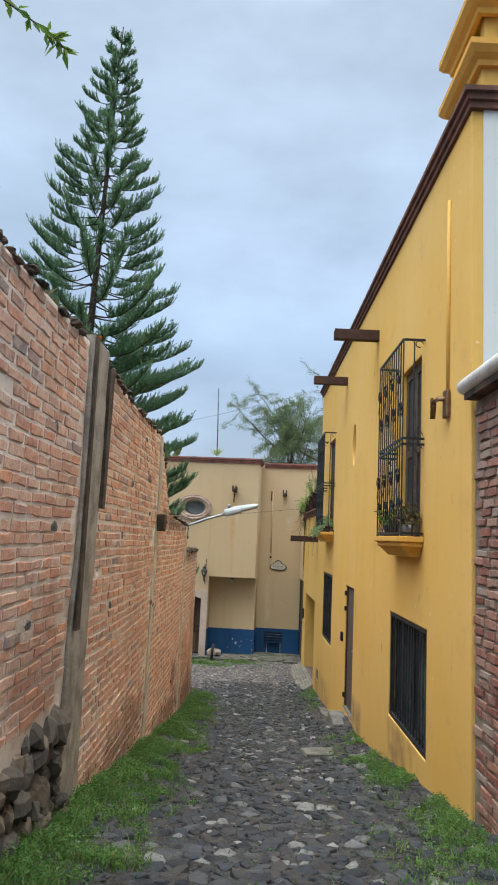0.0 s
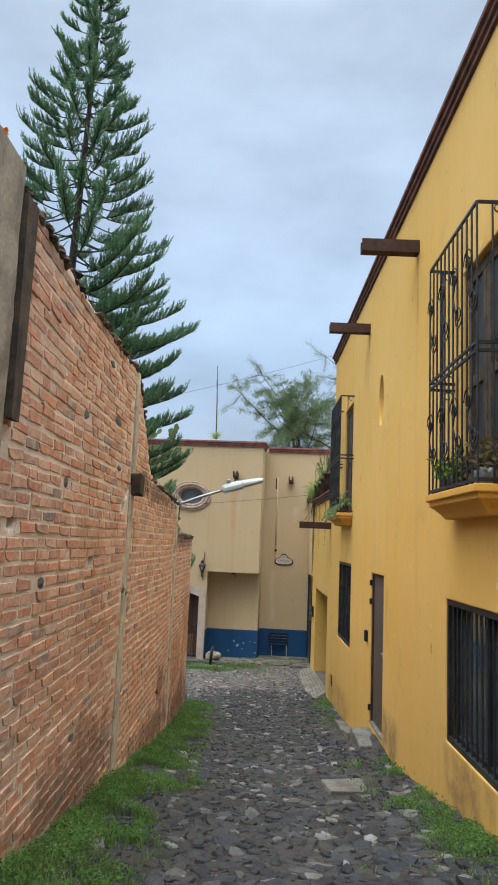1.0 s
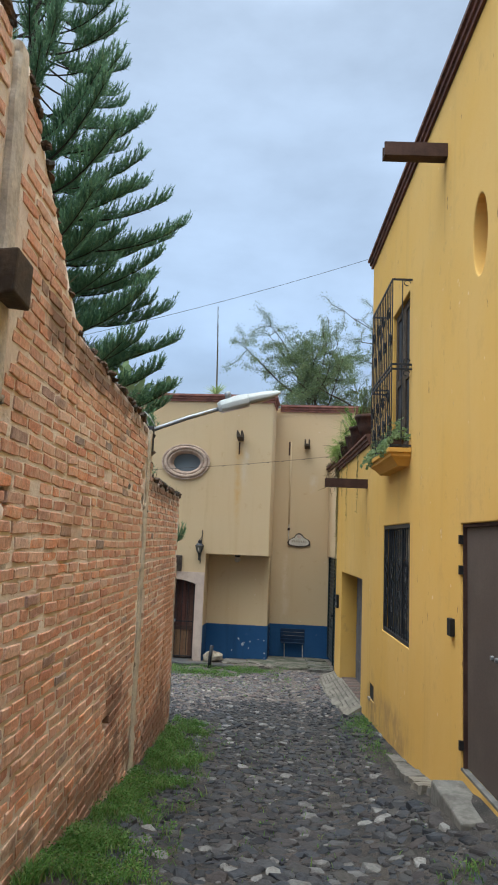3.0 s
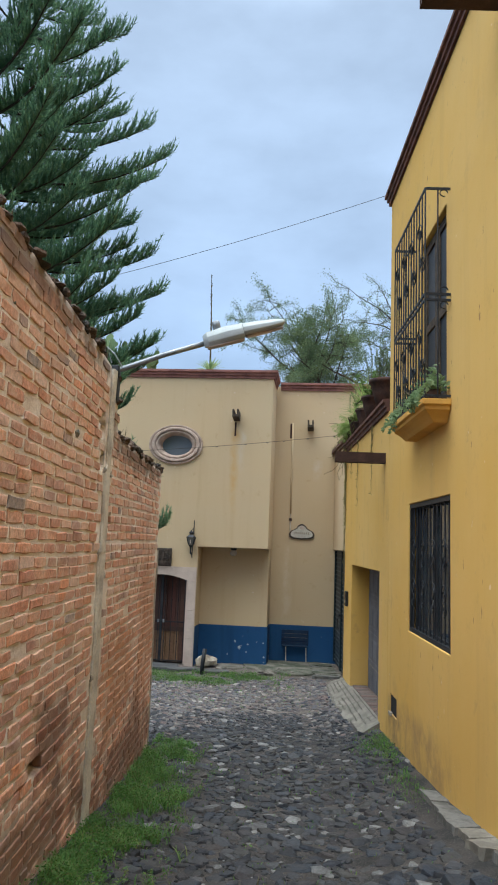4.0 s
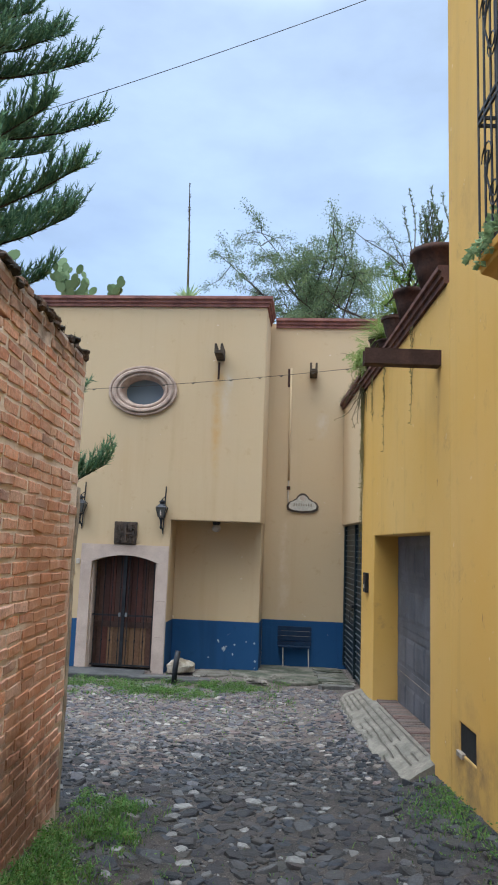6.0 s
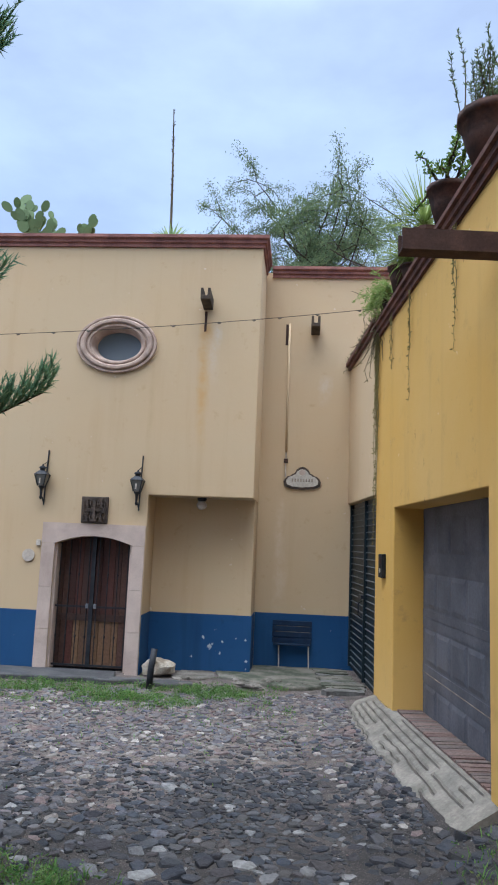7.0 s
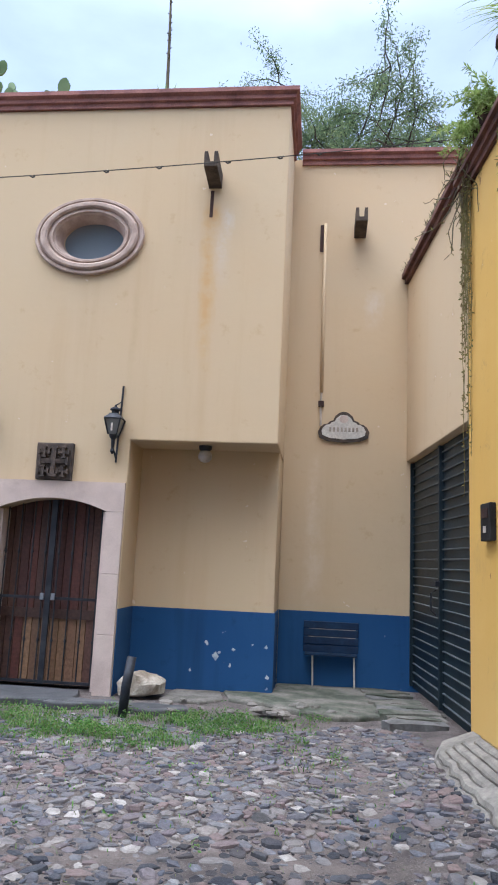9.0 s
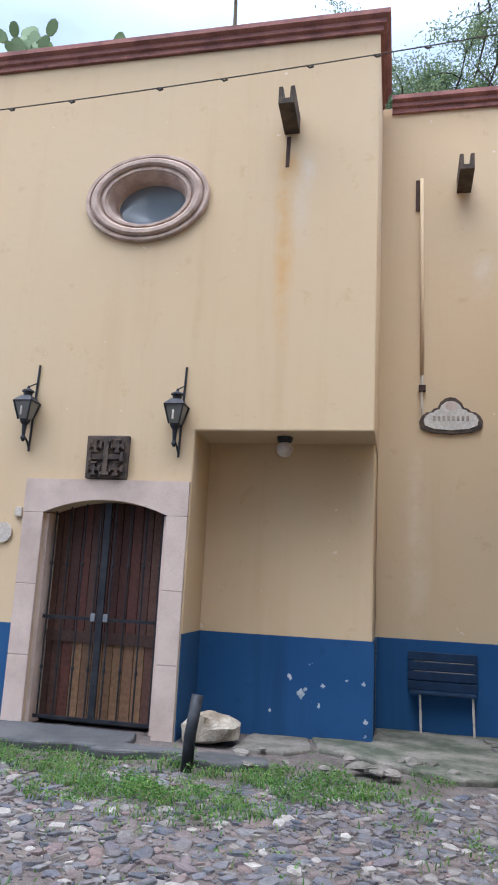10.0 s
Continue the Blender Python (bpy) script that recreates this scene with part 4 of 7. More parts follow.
# spots where the blue has flaked off
random.seed(4)
for x, z, r in ((-2.13, -2.60, 0.026), (-2.03, -2.74, 0.042), (-1.99, -2.70, 0.02), (-1.83, -2.66, 0.022), (-1.86, -2.83, 0.018), (-1.62, -2.60, 0.016), (-1.47, -2.62, 0.02), (-1.45, -2.93, 0.024), (-2.30, -2.9, 0.014)):
    bm = bmesh.new()
    bm.faces.new([bm.verts.new((x + r * random.uniform(0.4, 1.2) * math.cos(a), BACK - 0.014, z + r * random.uniform(0.4, 1.4) * math.sin(a))) for a in [k * math.tau / 9 for k in range(9)]])
    part("flaked_paint", bm, FLAKE, cream_house, "", HOUSE)

# quarry-stone surround of the door
for a, b in ((-4.60, DOORWAY[0] + 0.004), (DOORWAY[1] - 0.004, -3.01)):
    for z0, z1 in ((-3.2, -2.5175), (-2.516, -1.8965), (-1.895, DOORWAY[3] - 0.003)):
        part("door_surround", boxed(a, b, FRONT - 0.035, FRONT - 0.001, z0, z1), CANTERA, cream_house, "pinkish quarry-stone block of the door surround", HOUSE, 0.006)
lintel = bmesh.new()
tops = [(-4.60, -0.93)] + [(u, -0.93) for u, v in arc] + [(-3.01, -0.93)]
lows = [(-4.60, DOORWAY[3])] + arc + [(-3.01, DOORWAY[3])]
for (a, b), (c, d) in zip(zip(lows, tops), zip(lows[1:], tops[1:])):
    prism(lintel, [a, c, d, b], "y", FRONT - 0.035, FRONT - 0.001)
bmesh.ops.remove_doubles(lintel, verts=lintel.verts, dist=0.0005)
part("door_lintel", lintel, CANTERA, cream_house, "", HOUSE)

# double door of planks behind an iron gate
wood_a = varied("reddish_door_planks", [(0.065, 0.03, 0.026), (0.10, 0.038, 0.03), (0.07, 0.04, 0.033), (0.11, 0.055, 0.04)], "object", 0.6, 30.0)
wood_b = varied("worn_door_planks", [(0.15, 0.085, 0.05), (0.23, 0.135, 0.075), (0.12, 0.06, 0.04)], "object", 0.6, 30.0)
entry = part("entrance_door", boxed(-4.42, -3.18, FRONT + 0.24, FRONT + 0.28, -3.1, -1.09), DARK, cream_house, "reddish-brown plank double door, worn bare at its foot", HOUSE)
n = 12
for i in range(n):
    x0, x1 = -4.40 + 1.2 * i / n + 0.004, -4.40 + 1.2 * (i + 1) / n - 0.004
    part("plank", boxed(x0, x1, FRONT + 0.215, FRONT + 0.239, -2.35, -1.10), wood_a, entry, "", HOUSE)
    part("plank", boxed(x0, x1, FRONT + 0.212, FRONT + 0.239, -3.08, -2.352), wood_b if 2 < i < 10 else wood_a, entry, "", HOUSE)
part("rail", boxed(-4.40, -3.20, FRONT + 0.195, FRONT + 0.211, -2.40, -2.30), wood_a, entry, "", HOUSE)
for i in range(8):
    x = -4.40 + 1.2 * (i + 0.5) / 8
    lift = 0.12 * (1 - ((x + 3.8) / 0.6) ** 2)
    part("gate_bar", tube(bmesh.new(), [(x, FRONT + 0.10, -3.04), (x, FRONT + 0.10, DOORWAY[3] + lift - 0.01)], 0.008, 6), IRON, entry, "", HOUSE)
    for z in (-2.62, -1.7):
        part("gate_knot", lathe(bmesh.new(), x, FRONT + 0.10, [(0.009, z - 0.025), (0.017, z), (0.009, z + 0.025)], 8), IRON, entry, "", HOUSE)
for z in (-3.04, -2.18):
    part("gate_rail", boxed(-4.395, -3.205, FRONT + 0.09, FRONT + 0.11, z - 0.014, z + 0.014), IRON, entry, "", HOUSE)
part("gate_post", boxed(-3.835, -3.775, FRONT + 0.085, FRONT + 0.115, -3.06, -1.13), IRON, entry, "", HOUSE)
for x in (-3.86, -3.74):
    part("padlock", boxed(x - 0.022, x + 0.022, FRONT + 0.06, FRONT + 0.085, -2.20, -2.13), GALVANISED, entry, "", HOUSE, 0.006)
for a, b in ((-4.399, -4.36), (-3.24, -3.201)):
    part("jamb", boxed(a, b, FRONT + 0.02, FRONT + 0.21, -3.1, -1.245), CANTERA, entry, "", HOUSE)

# oval window with a moulded stone ring
oval = part("oval_window", boxed(-4.2, -3.1, FRONT + 0.23, FRONT + 0.25, 1.45, 2.35), DARK, cream_house, "oval window in a moulded pinkish stone ring", HOUSE)
prof = [(1.53, 0.0), (1.53, 0.035), (1.505, 0.045), (1.43, 0.045), (1.42, 0.025), (1.39, 0.025), (1.37, 0.055), (1.32, 0.07), (1.22, 0.07), (1.17, 0.055), (1.16, 0.03), (1.12, 0.03), (1.10, 0.045), (1.03, 0.045), (1.01, 0.02), (0.97, 0.01), (0.88, -0.08), (0.86, -0.16)]
ring, sides = bmesh.new(), 64
loops = []
for k, out in prof:
    loops.append([ring.verts.new((OVAL[0] + OVAL[2] * k * math.cos(a), FRONT - out, OVAL[1] + (OVAL[3] * k + (k - 1) * 0.06) * math.sin(a))) for a in [i * math.tau / sides for i in range(sides)]])
for one, two in zip(loops, loops[1:]):
    for i in range(sides):
        ring.faces.new((one[i], one[(i + 1) % sides], two[(i + 1) % sides], two[i]))
part("stone_ring", ring, RING_STONE, oval, "moulded pinkish stone ring", HOUSE)
part("pane", boxed(-4.1, -3.2, FRONT + 0.165, FRONT + 0.175, 1.5, 2.3), SKY_PANE, oval, "", HOUSE)


def canal(x, y, z, label):
    """A short wooden gutter that sticks out of the wall and up a little."""
    bm = prism(bmesh.new(), [(x - 0.075, z - 0.09), (x + 0.075, z - 0.09), (x + 0.075, z + 0.09), (x + 0.035, z + 0.09), (x + 0.03, z - 0.03), (x - 0.03, z - 0.03), (x - 0.035, z + 0.09), (x - 0.075, z + 0.09)], "y", y - 0.40, y + 0.05)
    for v in bm.verts:
        v.co.z += (y - v.co.y) * 0.10
    part("rain_spout", bm, OLD_WOOD, cream_house, label, HOUSE, 0.006)


canal(-2.22, FRONT, 2.58, "dark weathered wooden rain spout")
canal(-0.51, SIDE, 2.58, "")
part("rust_drip", boxed(-2.27, -2.235, FRONT - 0.006, FRONT - 0.001, 2.14, 2.46, 0.006), RUST, cream_house, "", HOUSE)
conduit = part("conduit", tube(bmesh.new(), [(-0.955, SIDE - 0.025, 2.68), (-0.955, SIDE - 0.025, 1.4), (-0.95, SIDE - 0.025, 0.42)], 0.02, 8), CREAM, cream_house, "thin conduit painted cream", HOUSE, smooth=True)
# dark strip on the wall, painted in as the conduit's shadow
part("conduit_shadow_strip", boxed(-1.02, -0.975, SIDE - 0.012, SIDE - 0.001, 2.30, 2.67, 0.003), RUST, conduit, "", HOUSE)
part("conduit_joint", boxed(-0.985, -0.915, SIDE - 0.055, SIDE - 0.001, 0.24, 0.31), RUST, conduit, "", HOUSE, 0.006)
part("conduit_end", tube(bmesh.new(), [(-0.95, SIDE - 0.025, 0.42), (-0.955, SIDE - 0.03, 0.2), (-0.95, SIDE - 0.03, 0.0)], 0.014, 6), PALE_CONCRETE, conduit, "", HOUSE)

# carved stone over the door
plaque = lone("carved_plaque", boxed(-4.02, -3.61, FRONT - 0.05, FRONT - 0.001, -0.925, -0.52, 0.008), CARVED, "dark carved stone plaque set over the door", "plaque", frame_=HOUSE, bevel=0.012)
for x, z, r, w_ in ((-3.815, -0.722, 0.155, 0.024), (-3.925, -0.62, 0.055, 0.014), (-3.705, -0.62, 0.055, 0.014), (-3.925, -0.83, 0.055, 0.014), (-3.705, -0.83, 0.055, 0.014)):
    bm = box(boxed(x - r, x + r, FRONT - 0.075, FRONT - 0.051, z - w_, z + w_, 0.005), x - w_, x + w_, FRONT - 0.079, FRONT - 0.0515, z - r, z + r, 0.005)
    for a, b in ((-1, 0), (1, 0), (0, -1), (0, 1)):
        cx, cz = x + a * r, z + b * r
        hx, hz = (w_ * 0.6, w_ * 1.9) if a else (w_ * 1.9, w_ * 0.6)
        box(bm, cx - hx, cx + hx, FRONT - 0.082, FRONT - 0.052, cz - hz, cz + hz, 0.003)
    part("carved_cross", bm, CARVED, plaque, "", HOUSE)

# ---- brick wall along the other side of the alley ----
TOPS = [(-4.0, 2.38), (3.6, 2.36), (5.6, 2.40), (8.8, 2.30), (10.15, 2.30), (10.5, 1.98), (11.45, 1.28), (14.72, 1.12), (15.0, 0.62), (17.85, 0.58)]


def top_at(y):
    for (a, u), (b, v) in zip(TOPS, TOPS[1:]):
        if y <= b:
            return u + (v - u) * max(0.0, (y - a) / (b - a))
    return TOPS[-1][1]


# holes where bricks fell out, and dark field stones built in among the bricks: (y, z, half length, half height)
HOLES = [(9.70, 1.02, 0.07, 0.07), (9.62, 0.86, 0.05, 0.04), (14.30, 0.66, 0.09, 0.045), (14.36, 0.56, 0.07, 0.04), (14.42, 0.30, 0.05, 0.035), (14.83, -0.16, 0.04, 0.07), (10.35, 0.10, 0.05, 0.04), (10.30, -0.22, 0.07, 0.05), (13.2, -1.62, 0.14, 0.04), (12.9, -1.72, 0.10, 0.04), (16.0, 0.30, 0.07, 0.04), (6.5, 0.62, 0.05, 0.04), (8.4, 0.35, 0.04, 0.035)]
STONES_IN = [(9.15, 1.60, 0.16, 0.06), (9.35, 1.18, 0.12, 0.05), (8.0, 1.45, 0.10, 0.06), (7.5, 0.90, 0.09, 0.05), (6.9, 1.30, 0.08, 0.05), (8.8, 2.05, 0.13, 0.05), (7.1, 0.25, 0.09, 0.05), (9.2, -0.6, 0.08, 0.045), (8.2, -0.95, 0.10, 0.05), (5.0, 0.95, 0.09, 0.05), (4.6, 0.35, 0.10, 0.05), (4.9, 1.60, 0.08, 0.05), (12.2, 0.85, 0.07, 0.05), (13.6, 0.4, 0.08, 0.045)]


def within(spots, y, z, grow=1.0):
    return any(abs(y - a) < p * grow and abs(z - b) < q * grow for a, b, p, q in spots)


def bow(y, z):
    """How far the old wall's face bulges out or in."""
    return 0.024 * noise.noise((y * 0.45, z * 0.55, 2)) + 0.007 * noise.noise((y * 2.2, z * 2.2, 8))


def wall_core(y0, y1):
    """The mortar body of a wall: a lumpy face between the bricks, hollow at the holes, and a top that follows the broken edge."""
    bm = bmesh.new()
    ny, nz = max(4, round((y1 - max(y0, 1.0)) / 0.045)), 110
    rows = []
    for i in range(ny + 1):
        y = max(y0, 1.0) + (y1 - max(y0, 1.0)) * i / ny
        top = top_at(y) - 0.03
        col = []
        for j in range(nz + 1):
            z = -3.4 + (top + 3.4) * j / nz
            x = XL + bow(y, z) - 0.0062 + 0.004 * noise.noise((y * 9, z * 12, 1)) + 0.003 * noise.noise((y * 23, z * 27, 4))
            if within(HOLES, y, z):
                x -= 0.17
            col.append(bm.verts.new((x, y, z)))
        col.append(bm.verts.new((XL - 0.26, y, top)))
        rows.append(col)
    for one, two in zip(rows, rows[1:]):
        for j in range(nz + 1):
            bm.faces.new((one[j], two[j], two[j + 1], one[j + 1]))
    for col in (rows[0], rows[-1]):
        bm.faces.new(col + [bm.verts.new((XL - 0.26, col[0].co.y, -3.4))])
    bm.faces.new([bm.verts.new((XL - 0.26, y, z)) for y, z in ((rows[0][0].co.y, -3.4), (y1, -3.4))] + [bm.verts.new((XL - 0.262, c[-1].co.y, c[-1].co.z)) for c in reversed(rows)])
    return bm


panels = []
for i, (y0, y1) in enumerate(((-4.0, 5.60), (6.16, 9.90), (10.14, 14.50), (14.72, 17.80))):
    w = thing(f"wall_brick_{i + 1}", (XL, (y0 + y1) / 2, land(XL, (y0 + y1) / 2)), ("tall old wall of orange clay brick over a rubble-stone footing", "tall wall of orange clay brick with wide pale mortar joints", "orange clay brick wall, its broken top stepping down", "low end of the orange brick wall with a crumbling top")[i], "wall", kind="structure")
    core = part("mortar_core", wall_core(y0, y1), MORTAR, w, smooth=True)
    if y0 < 0:
        part("mortar_core", boxed(XL - 0.26, XL, -4.0, 0.999, -3.4, 2.3), MORTAR, w)
    panels.append((w, y0, y1))


def rough_post(y0, y1, z0, z1, out, wobble, material_, label, narrow=0.0, seed=0.0, above=99.0):
    """Concrete cast between the panels by hand: its edges wander, it is narrower above a given height."""
    bm = bmesh.new()
    steps = int((z1 - z0) / 0.05)
    rings = []
    for i in range(steps + 1):
        z = z0 + (z1 - z0) * i / steps
        cutback = narrow if z > above else 0.0
        a = y0 + wobble * noise.noise((z * 2.7, seed, 0)) + wobble * 0.6 * noise.noise((z * 11, seed, 3)) + cutback
        b = y1 + wobble * noise.noise((z * 2.3, seed, 7)) + wobble * 0.6 * noise.noise((z * 12, seed, 9)) - cutback * 0.3
        x = XL + out + bow((y0 + y1) / 2, z)
        pts = [(XL - 0.25, a), (x - 0.012, a), (x + 0.004 * noise.noise((z * 9, seed, 1)), a + 0.014), (x + 0.006 * noise.noise((z * 7, seed, 5)), (a + b) / 2), (x + 0.004 * noise.noise((z * 9, seed, 2)), b - 0.014), (x - 0.012, b), (XL - 0.25, b)]
        rings.append([bm.verts.new((px, py, z)) for px, py in pts])
    for one, two in zip(rings, rings[1:]):
        for k in range(7):
            bm.faces.new((one[k], one[(k + 1) % 7], two[(k + 1) % 7], two[k]))
    bm.faces.new(rings[0][::-1]), bm.faces.new(rings[-1])
    return lone("concrete_post", bm, material_, label, "post")


def lumps(name, parent, spots, material_, label=""):
    """Gobs of mortar stuck on a post's edge."""
    for y, z, r in spots:
        bm = bmesh.new()
        bmesh.ops.create_icosphere(bm, subdivisions=2, radius=r * 0.8, matrix=Matrix.Translation((XL + bow(y, z) + 0.002, y, z)) @ Matrix.Diagonal((0.45, 1, 1.2, 1)))
        for v in bm.verts:
            v.co += Vector((1, 1, 1)) * r * 0.6 * noise.noise(v.co * (1.1 / r))
        part(name, bm, material_, parent, label)


# concrete posts between the panels
post = rough_post(5.605, 6.155, -1.6, 2.43, 0.03, 0.012, CONCRETE, "stained grey concrete post in the brick wall", seed=2.0)
part("board", boxed(XL + 0.012, XL + 0.055, 6.18, 6.34, 1.12, 2.30, 0.008), OLD_WOOD, post, "dark rotten board left from the formwork")
part("board", boxed(XL + 0.0405, XL + 0.06, 5.615, 5.68, 0.2, 2.42, 0.006), OLD_WOOD, post)
for a, b, top in ((9.89, 10.15, 2.24), (14.49, 14.73, 1.06)):
    lone("mortar_fill", boxed(XL - 0.24, XL - 0.016, a, b, -3.2, top), MORTAR, "rough mortar filling behind the narrow concrete post", "mortar")
post = rough_post(9.91, 10.12, -2.4, 2.27, 0.014, 0.024, PALE_CONCRETE, "pale narrow concrete post with ragged edges in the brick wall", 0.07, 11.0, 1.1)
lumps("mortar_lump", post, ((10.16, -0.10, 0.055), (10.20, -0.2, 0.045), (10.0, -0.02, 0.05), (9.92, 0.02, 0.04), (10.15, 0.12, 0.04), (10.16, 0.55, 0.03), (9.9, -1.2, 0.03), (10.14, -1.0, 0.035)), CONCRETE, "stained lumps of spilt mortar")
post = rough_post(14.51, 14.71, -3.0, 1.10, 0.012, 0.024, PALE_CONCRETE, "pale narrow concrete post carrying the street lamp", 0.055, 23.0, 0.26)
lumps("mortar_lump", post, ((14.74, 0.22, 0.03), (14.53, 0.24, 0.03), (14.50, -0.42, 0.035), (14.72, -0.62, 0.03), (14.51, -1.4, 0.03)), CONCRETE, "stained lumps of spilt mortar")
rough_post(17.80, 17.90, -3.2, -0.45, 0.0, 0.010, CONCRETE, "thin grey concrete edge at the end of the brick wall", seed=31.0)
lone("timber_block", boxed(XL + 0.0, XL + 0.11, 9.90, 10.12, 0.98, 1.20, 0.018), OLD_WOOD, "dark weathered timber stub sticking out of the post", "block", bevel=0.012)

# old brick wall of the next plot, before the yellow house, with a white half-round coping
old_wall = thing("wall_old_brick", (XR + 0.02, 3.0, land(XR, 3.0)), "old dark red brick wall, patched with grey mortar", "wall", kind="structure")
part("mortar_core", boxed(XR + 0.034, XR + 0.45, -4.0, 6.035, -1.7, 2.12), mottled("grey_mortar", (0.26, 0.22, 0.19), (0.15, 0.12, 0.10), 3.0, 30.0, bump=0.8, depth=0.015), old_wall)
part("coping", tube(bmesh.new(), [(XR - 0.065, 6.02, 2.235), (XR - 0.055, 3.0, 2.245), (XR - 0.05, -4.0, 2.255)], 0.064, 14), WHITE_PAINT, old_wall, "white painted round gutter along its top", smooth=True)
part("coping_bed", boxed(XR - 0.08, XR + 0.40, -4.0, 5.98, 2.121, 2.2), BLACK_RUN, old_wall)


def brick_mesh(kind, length, height, depth, material_):
    """One worn brick, its face along y and looking to +x: chipped corners and edges that wander."""
    bm = bmesh.new()
    c = 0.005

    def j(s=0.0045):
        return random.uniform(-s, s)

    hl, hh = length / 2, height / 2
    rim = [(-hl, -hh), (-hl * 0.3, -hh), (hl * 0.4, -hh), (hl, -hh), (hl, hh), (hl * 0.35, hh), (-hl * 0.4, hh), (-hl, hh)]
    rim = [(y + j(0.006), z + j(0.0055)) for y, z in rim]
    if random.random() < 0.45:
        k = random.choice((0, 3, 4, 7))
        rim[k] = (rim[k][0] * random.uniform(0.82, 0.95), rim[k][1] * random.uniform(0.6, 0.9))
    back = [bm.verts.new((-depth, y, z)) for y, z in rim]
    side = [bm.verts.new((-c + j(0.002), y, z)) for y, z in rim]
    face = [bm.verts.new((j(0.0015), y * (1 - 2 * c / length) + j(0.003), z * (1 - 2 * c / height) + j(0.003))) for y, z in rim]
    bm.faces.new(face)
    for one, two in ((back, side), (side, face)):
        for k in range(8):
            bm.faces.new((one[k], one[(k + 1) % 8], two[(k + 1) % 8], two[k]))
    return mesh_of(bm, kind, material_)


def lay_bricks(wall_ob, y0, y1, x, flip, bottom, top, single, joined, course=0.079, length=0.245):
    """Courses of bricks on a wall's face: the 300 about its middle are pieces, the rest one mesh."""
    kinds = [brick_mesh("brick", length + random.uniform(-0.03, 0.008), course - random.uniform(0.014, 0.022), 0.06, single) for _ in range(14)]
    spots, r = [], 0
    z = -3.3
    while z < 2.6:
        y = y0 - random.uniform(0, length) - (length / 2 if r % 2 else 0)
        sag = random.gauss(0, 0.004)
        while y < y1:
            half = random.random() < 0.10
            step = (length * (0.55 if half else 1.0)) + 0.013 + random.gauss(0, 0.008)
            c = y + step / 2
            zz = z + sag + 0.030 * noise.noise((c * 0.33, z * 0.5, 0)) + 0.007 * noise.noise((c * 2.4, r * 0.9, 6))
            hollow = flip > 0 and (within(HOLES, c, zz, 1.2) or within(STONES_IN, c, zz, 1.05))
            if y0 + 0.07 < c < y1 - 0.07 and bottom(c) < zz < top(c) - 0.05 and not hollow and random.random() > 0.006:
                squeeze = 0.55 if half else 1.0
                if c - step / 2 < y0 or c + step / 2 > y1:
                    c = min(max(c, y0 + 0.08), y1 - 0.08)
                    squeeze = min(squeeze, 2 * min(c - y0, y1 - c) / length)
                proud = max(-0.003, random.gauss(0, 0.0025))
                px = x + flip * proud + (bow(c, zz) if flip > 0 else 0.0)
                m = Matrix.Translation((px, c, zz)) @ Euler((random.gauss(0, 0.020), random.gauss(0, 0.014), (math.pi if flip < 0 else 0) + random.gauss(0, 0.008))).to_matrix().to_4x4() @ Matrix.Diagonal((1, min(1, squeeze), random.uniform(0.86, 1.06), 1))
                spots.append(m)
            y += step
        z += course
        r += 1
    mid = (y0 + y1) / 2 if y0 > 0 else 4.6
    spots.sort(key=lambda m: abs(m.translation.y - mid))
    pieces("brick", kinds, spots[:300], wall_ob)
    shapes = [([v.co.copy() for v in me.vertices], [tuple(p.vertices) for p in me.polygons]) for me in kinds]
    verts, faces = [], []
    for m in spots[300:]:
        vs_, fs_ = random.choice(shapes)
        k = len(verts)
        verts += [m @ v for v in vs_]
        faces += [tuple(i + k for i in f) for f in fs_]
    soup("bricks", verts, faces, joined, wall_ob, "the other bricks of the wall")


def ragged(y):
    return top_at(y) + 0.05 * noise.noise((y * 2.3, 3.0, 0)) + 0.03 * noise.noise((y * 7.0, 5.0, 0))


def stone_blob(verts, faces, at, size, flat=1.0, seed=0.0):
    """A rough stone: a small uneven ball."""
    rings = ((0.0, -1.0), (0.75, -0.55), (1.0, 0.0), (0.78, 0.55), (0.0, 1.0))
    k = len(verts)
    idx = []
    for r, h in rings:
        row = []
        for i in range(1 if r == 0 else 7):
            a = i * math.tau / 7
            p = Vector((r * math.cos(a), r * math.sin(a), h))
            p *= 1 + 0.55 * noise.noise(p * 1.1 + Vector((seed, seed * 1.7, 0)))
            row.append(len(verts))
            verts.append(Vector(at) + Vector((p.x * size[0], p.y * size[1], p.z * size[2] * flat)))
        idx.append(row)
    for one, two in zip(idx, idx[1:]):
        for i in range(7):
            if len(one) == 1:
                faces.append((one[0], two[(i + 1) % 7], two[i]))
            elif len(two) == 1:
                faces.append((one[i], one[(i + 1) % 7], two[0]))
            else:
                faces.append((one[i], one[(i + 1) % 7], two[(i + 1) % 7], two[i]))


FIELD_STONE = mottled("grey_field_stone", (0.10, 0.10, 0.10), (0.20, 0.185, 0.17), 9.0, 40.0, bump=0.7)
RUBBLE = varied("rubble_stone", [(0.05, 0.045, 0.042), (0.10, 0.085, 0.07), (0.17, 0.13, 0.095), (0.07, 0.065, 0.06), (0.24, 0.18, 0.13)], "object", 0.9, 20.0, 0.8, 0.015)

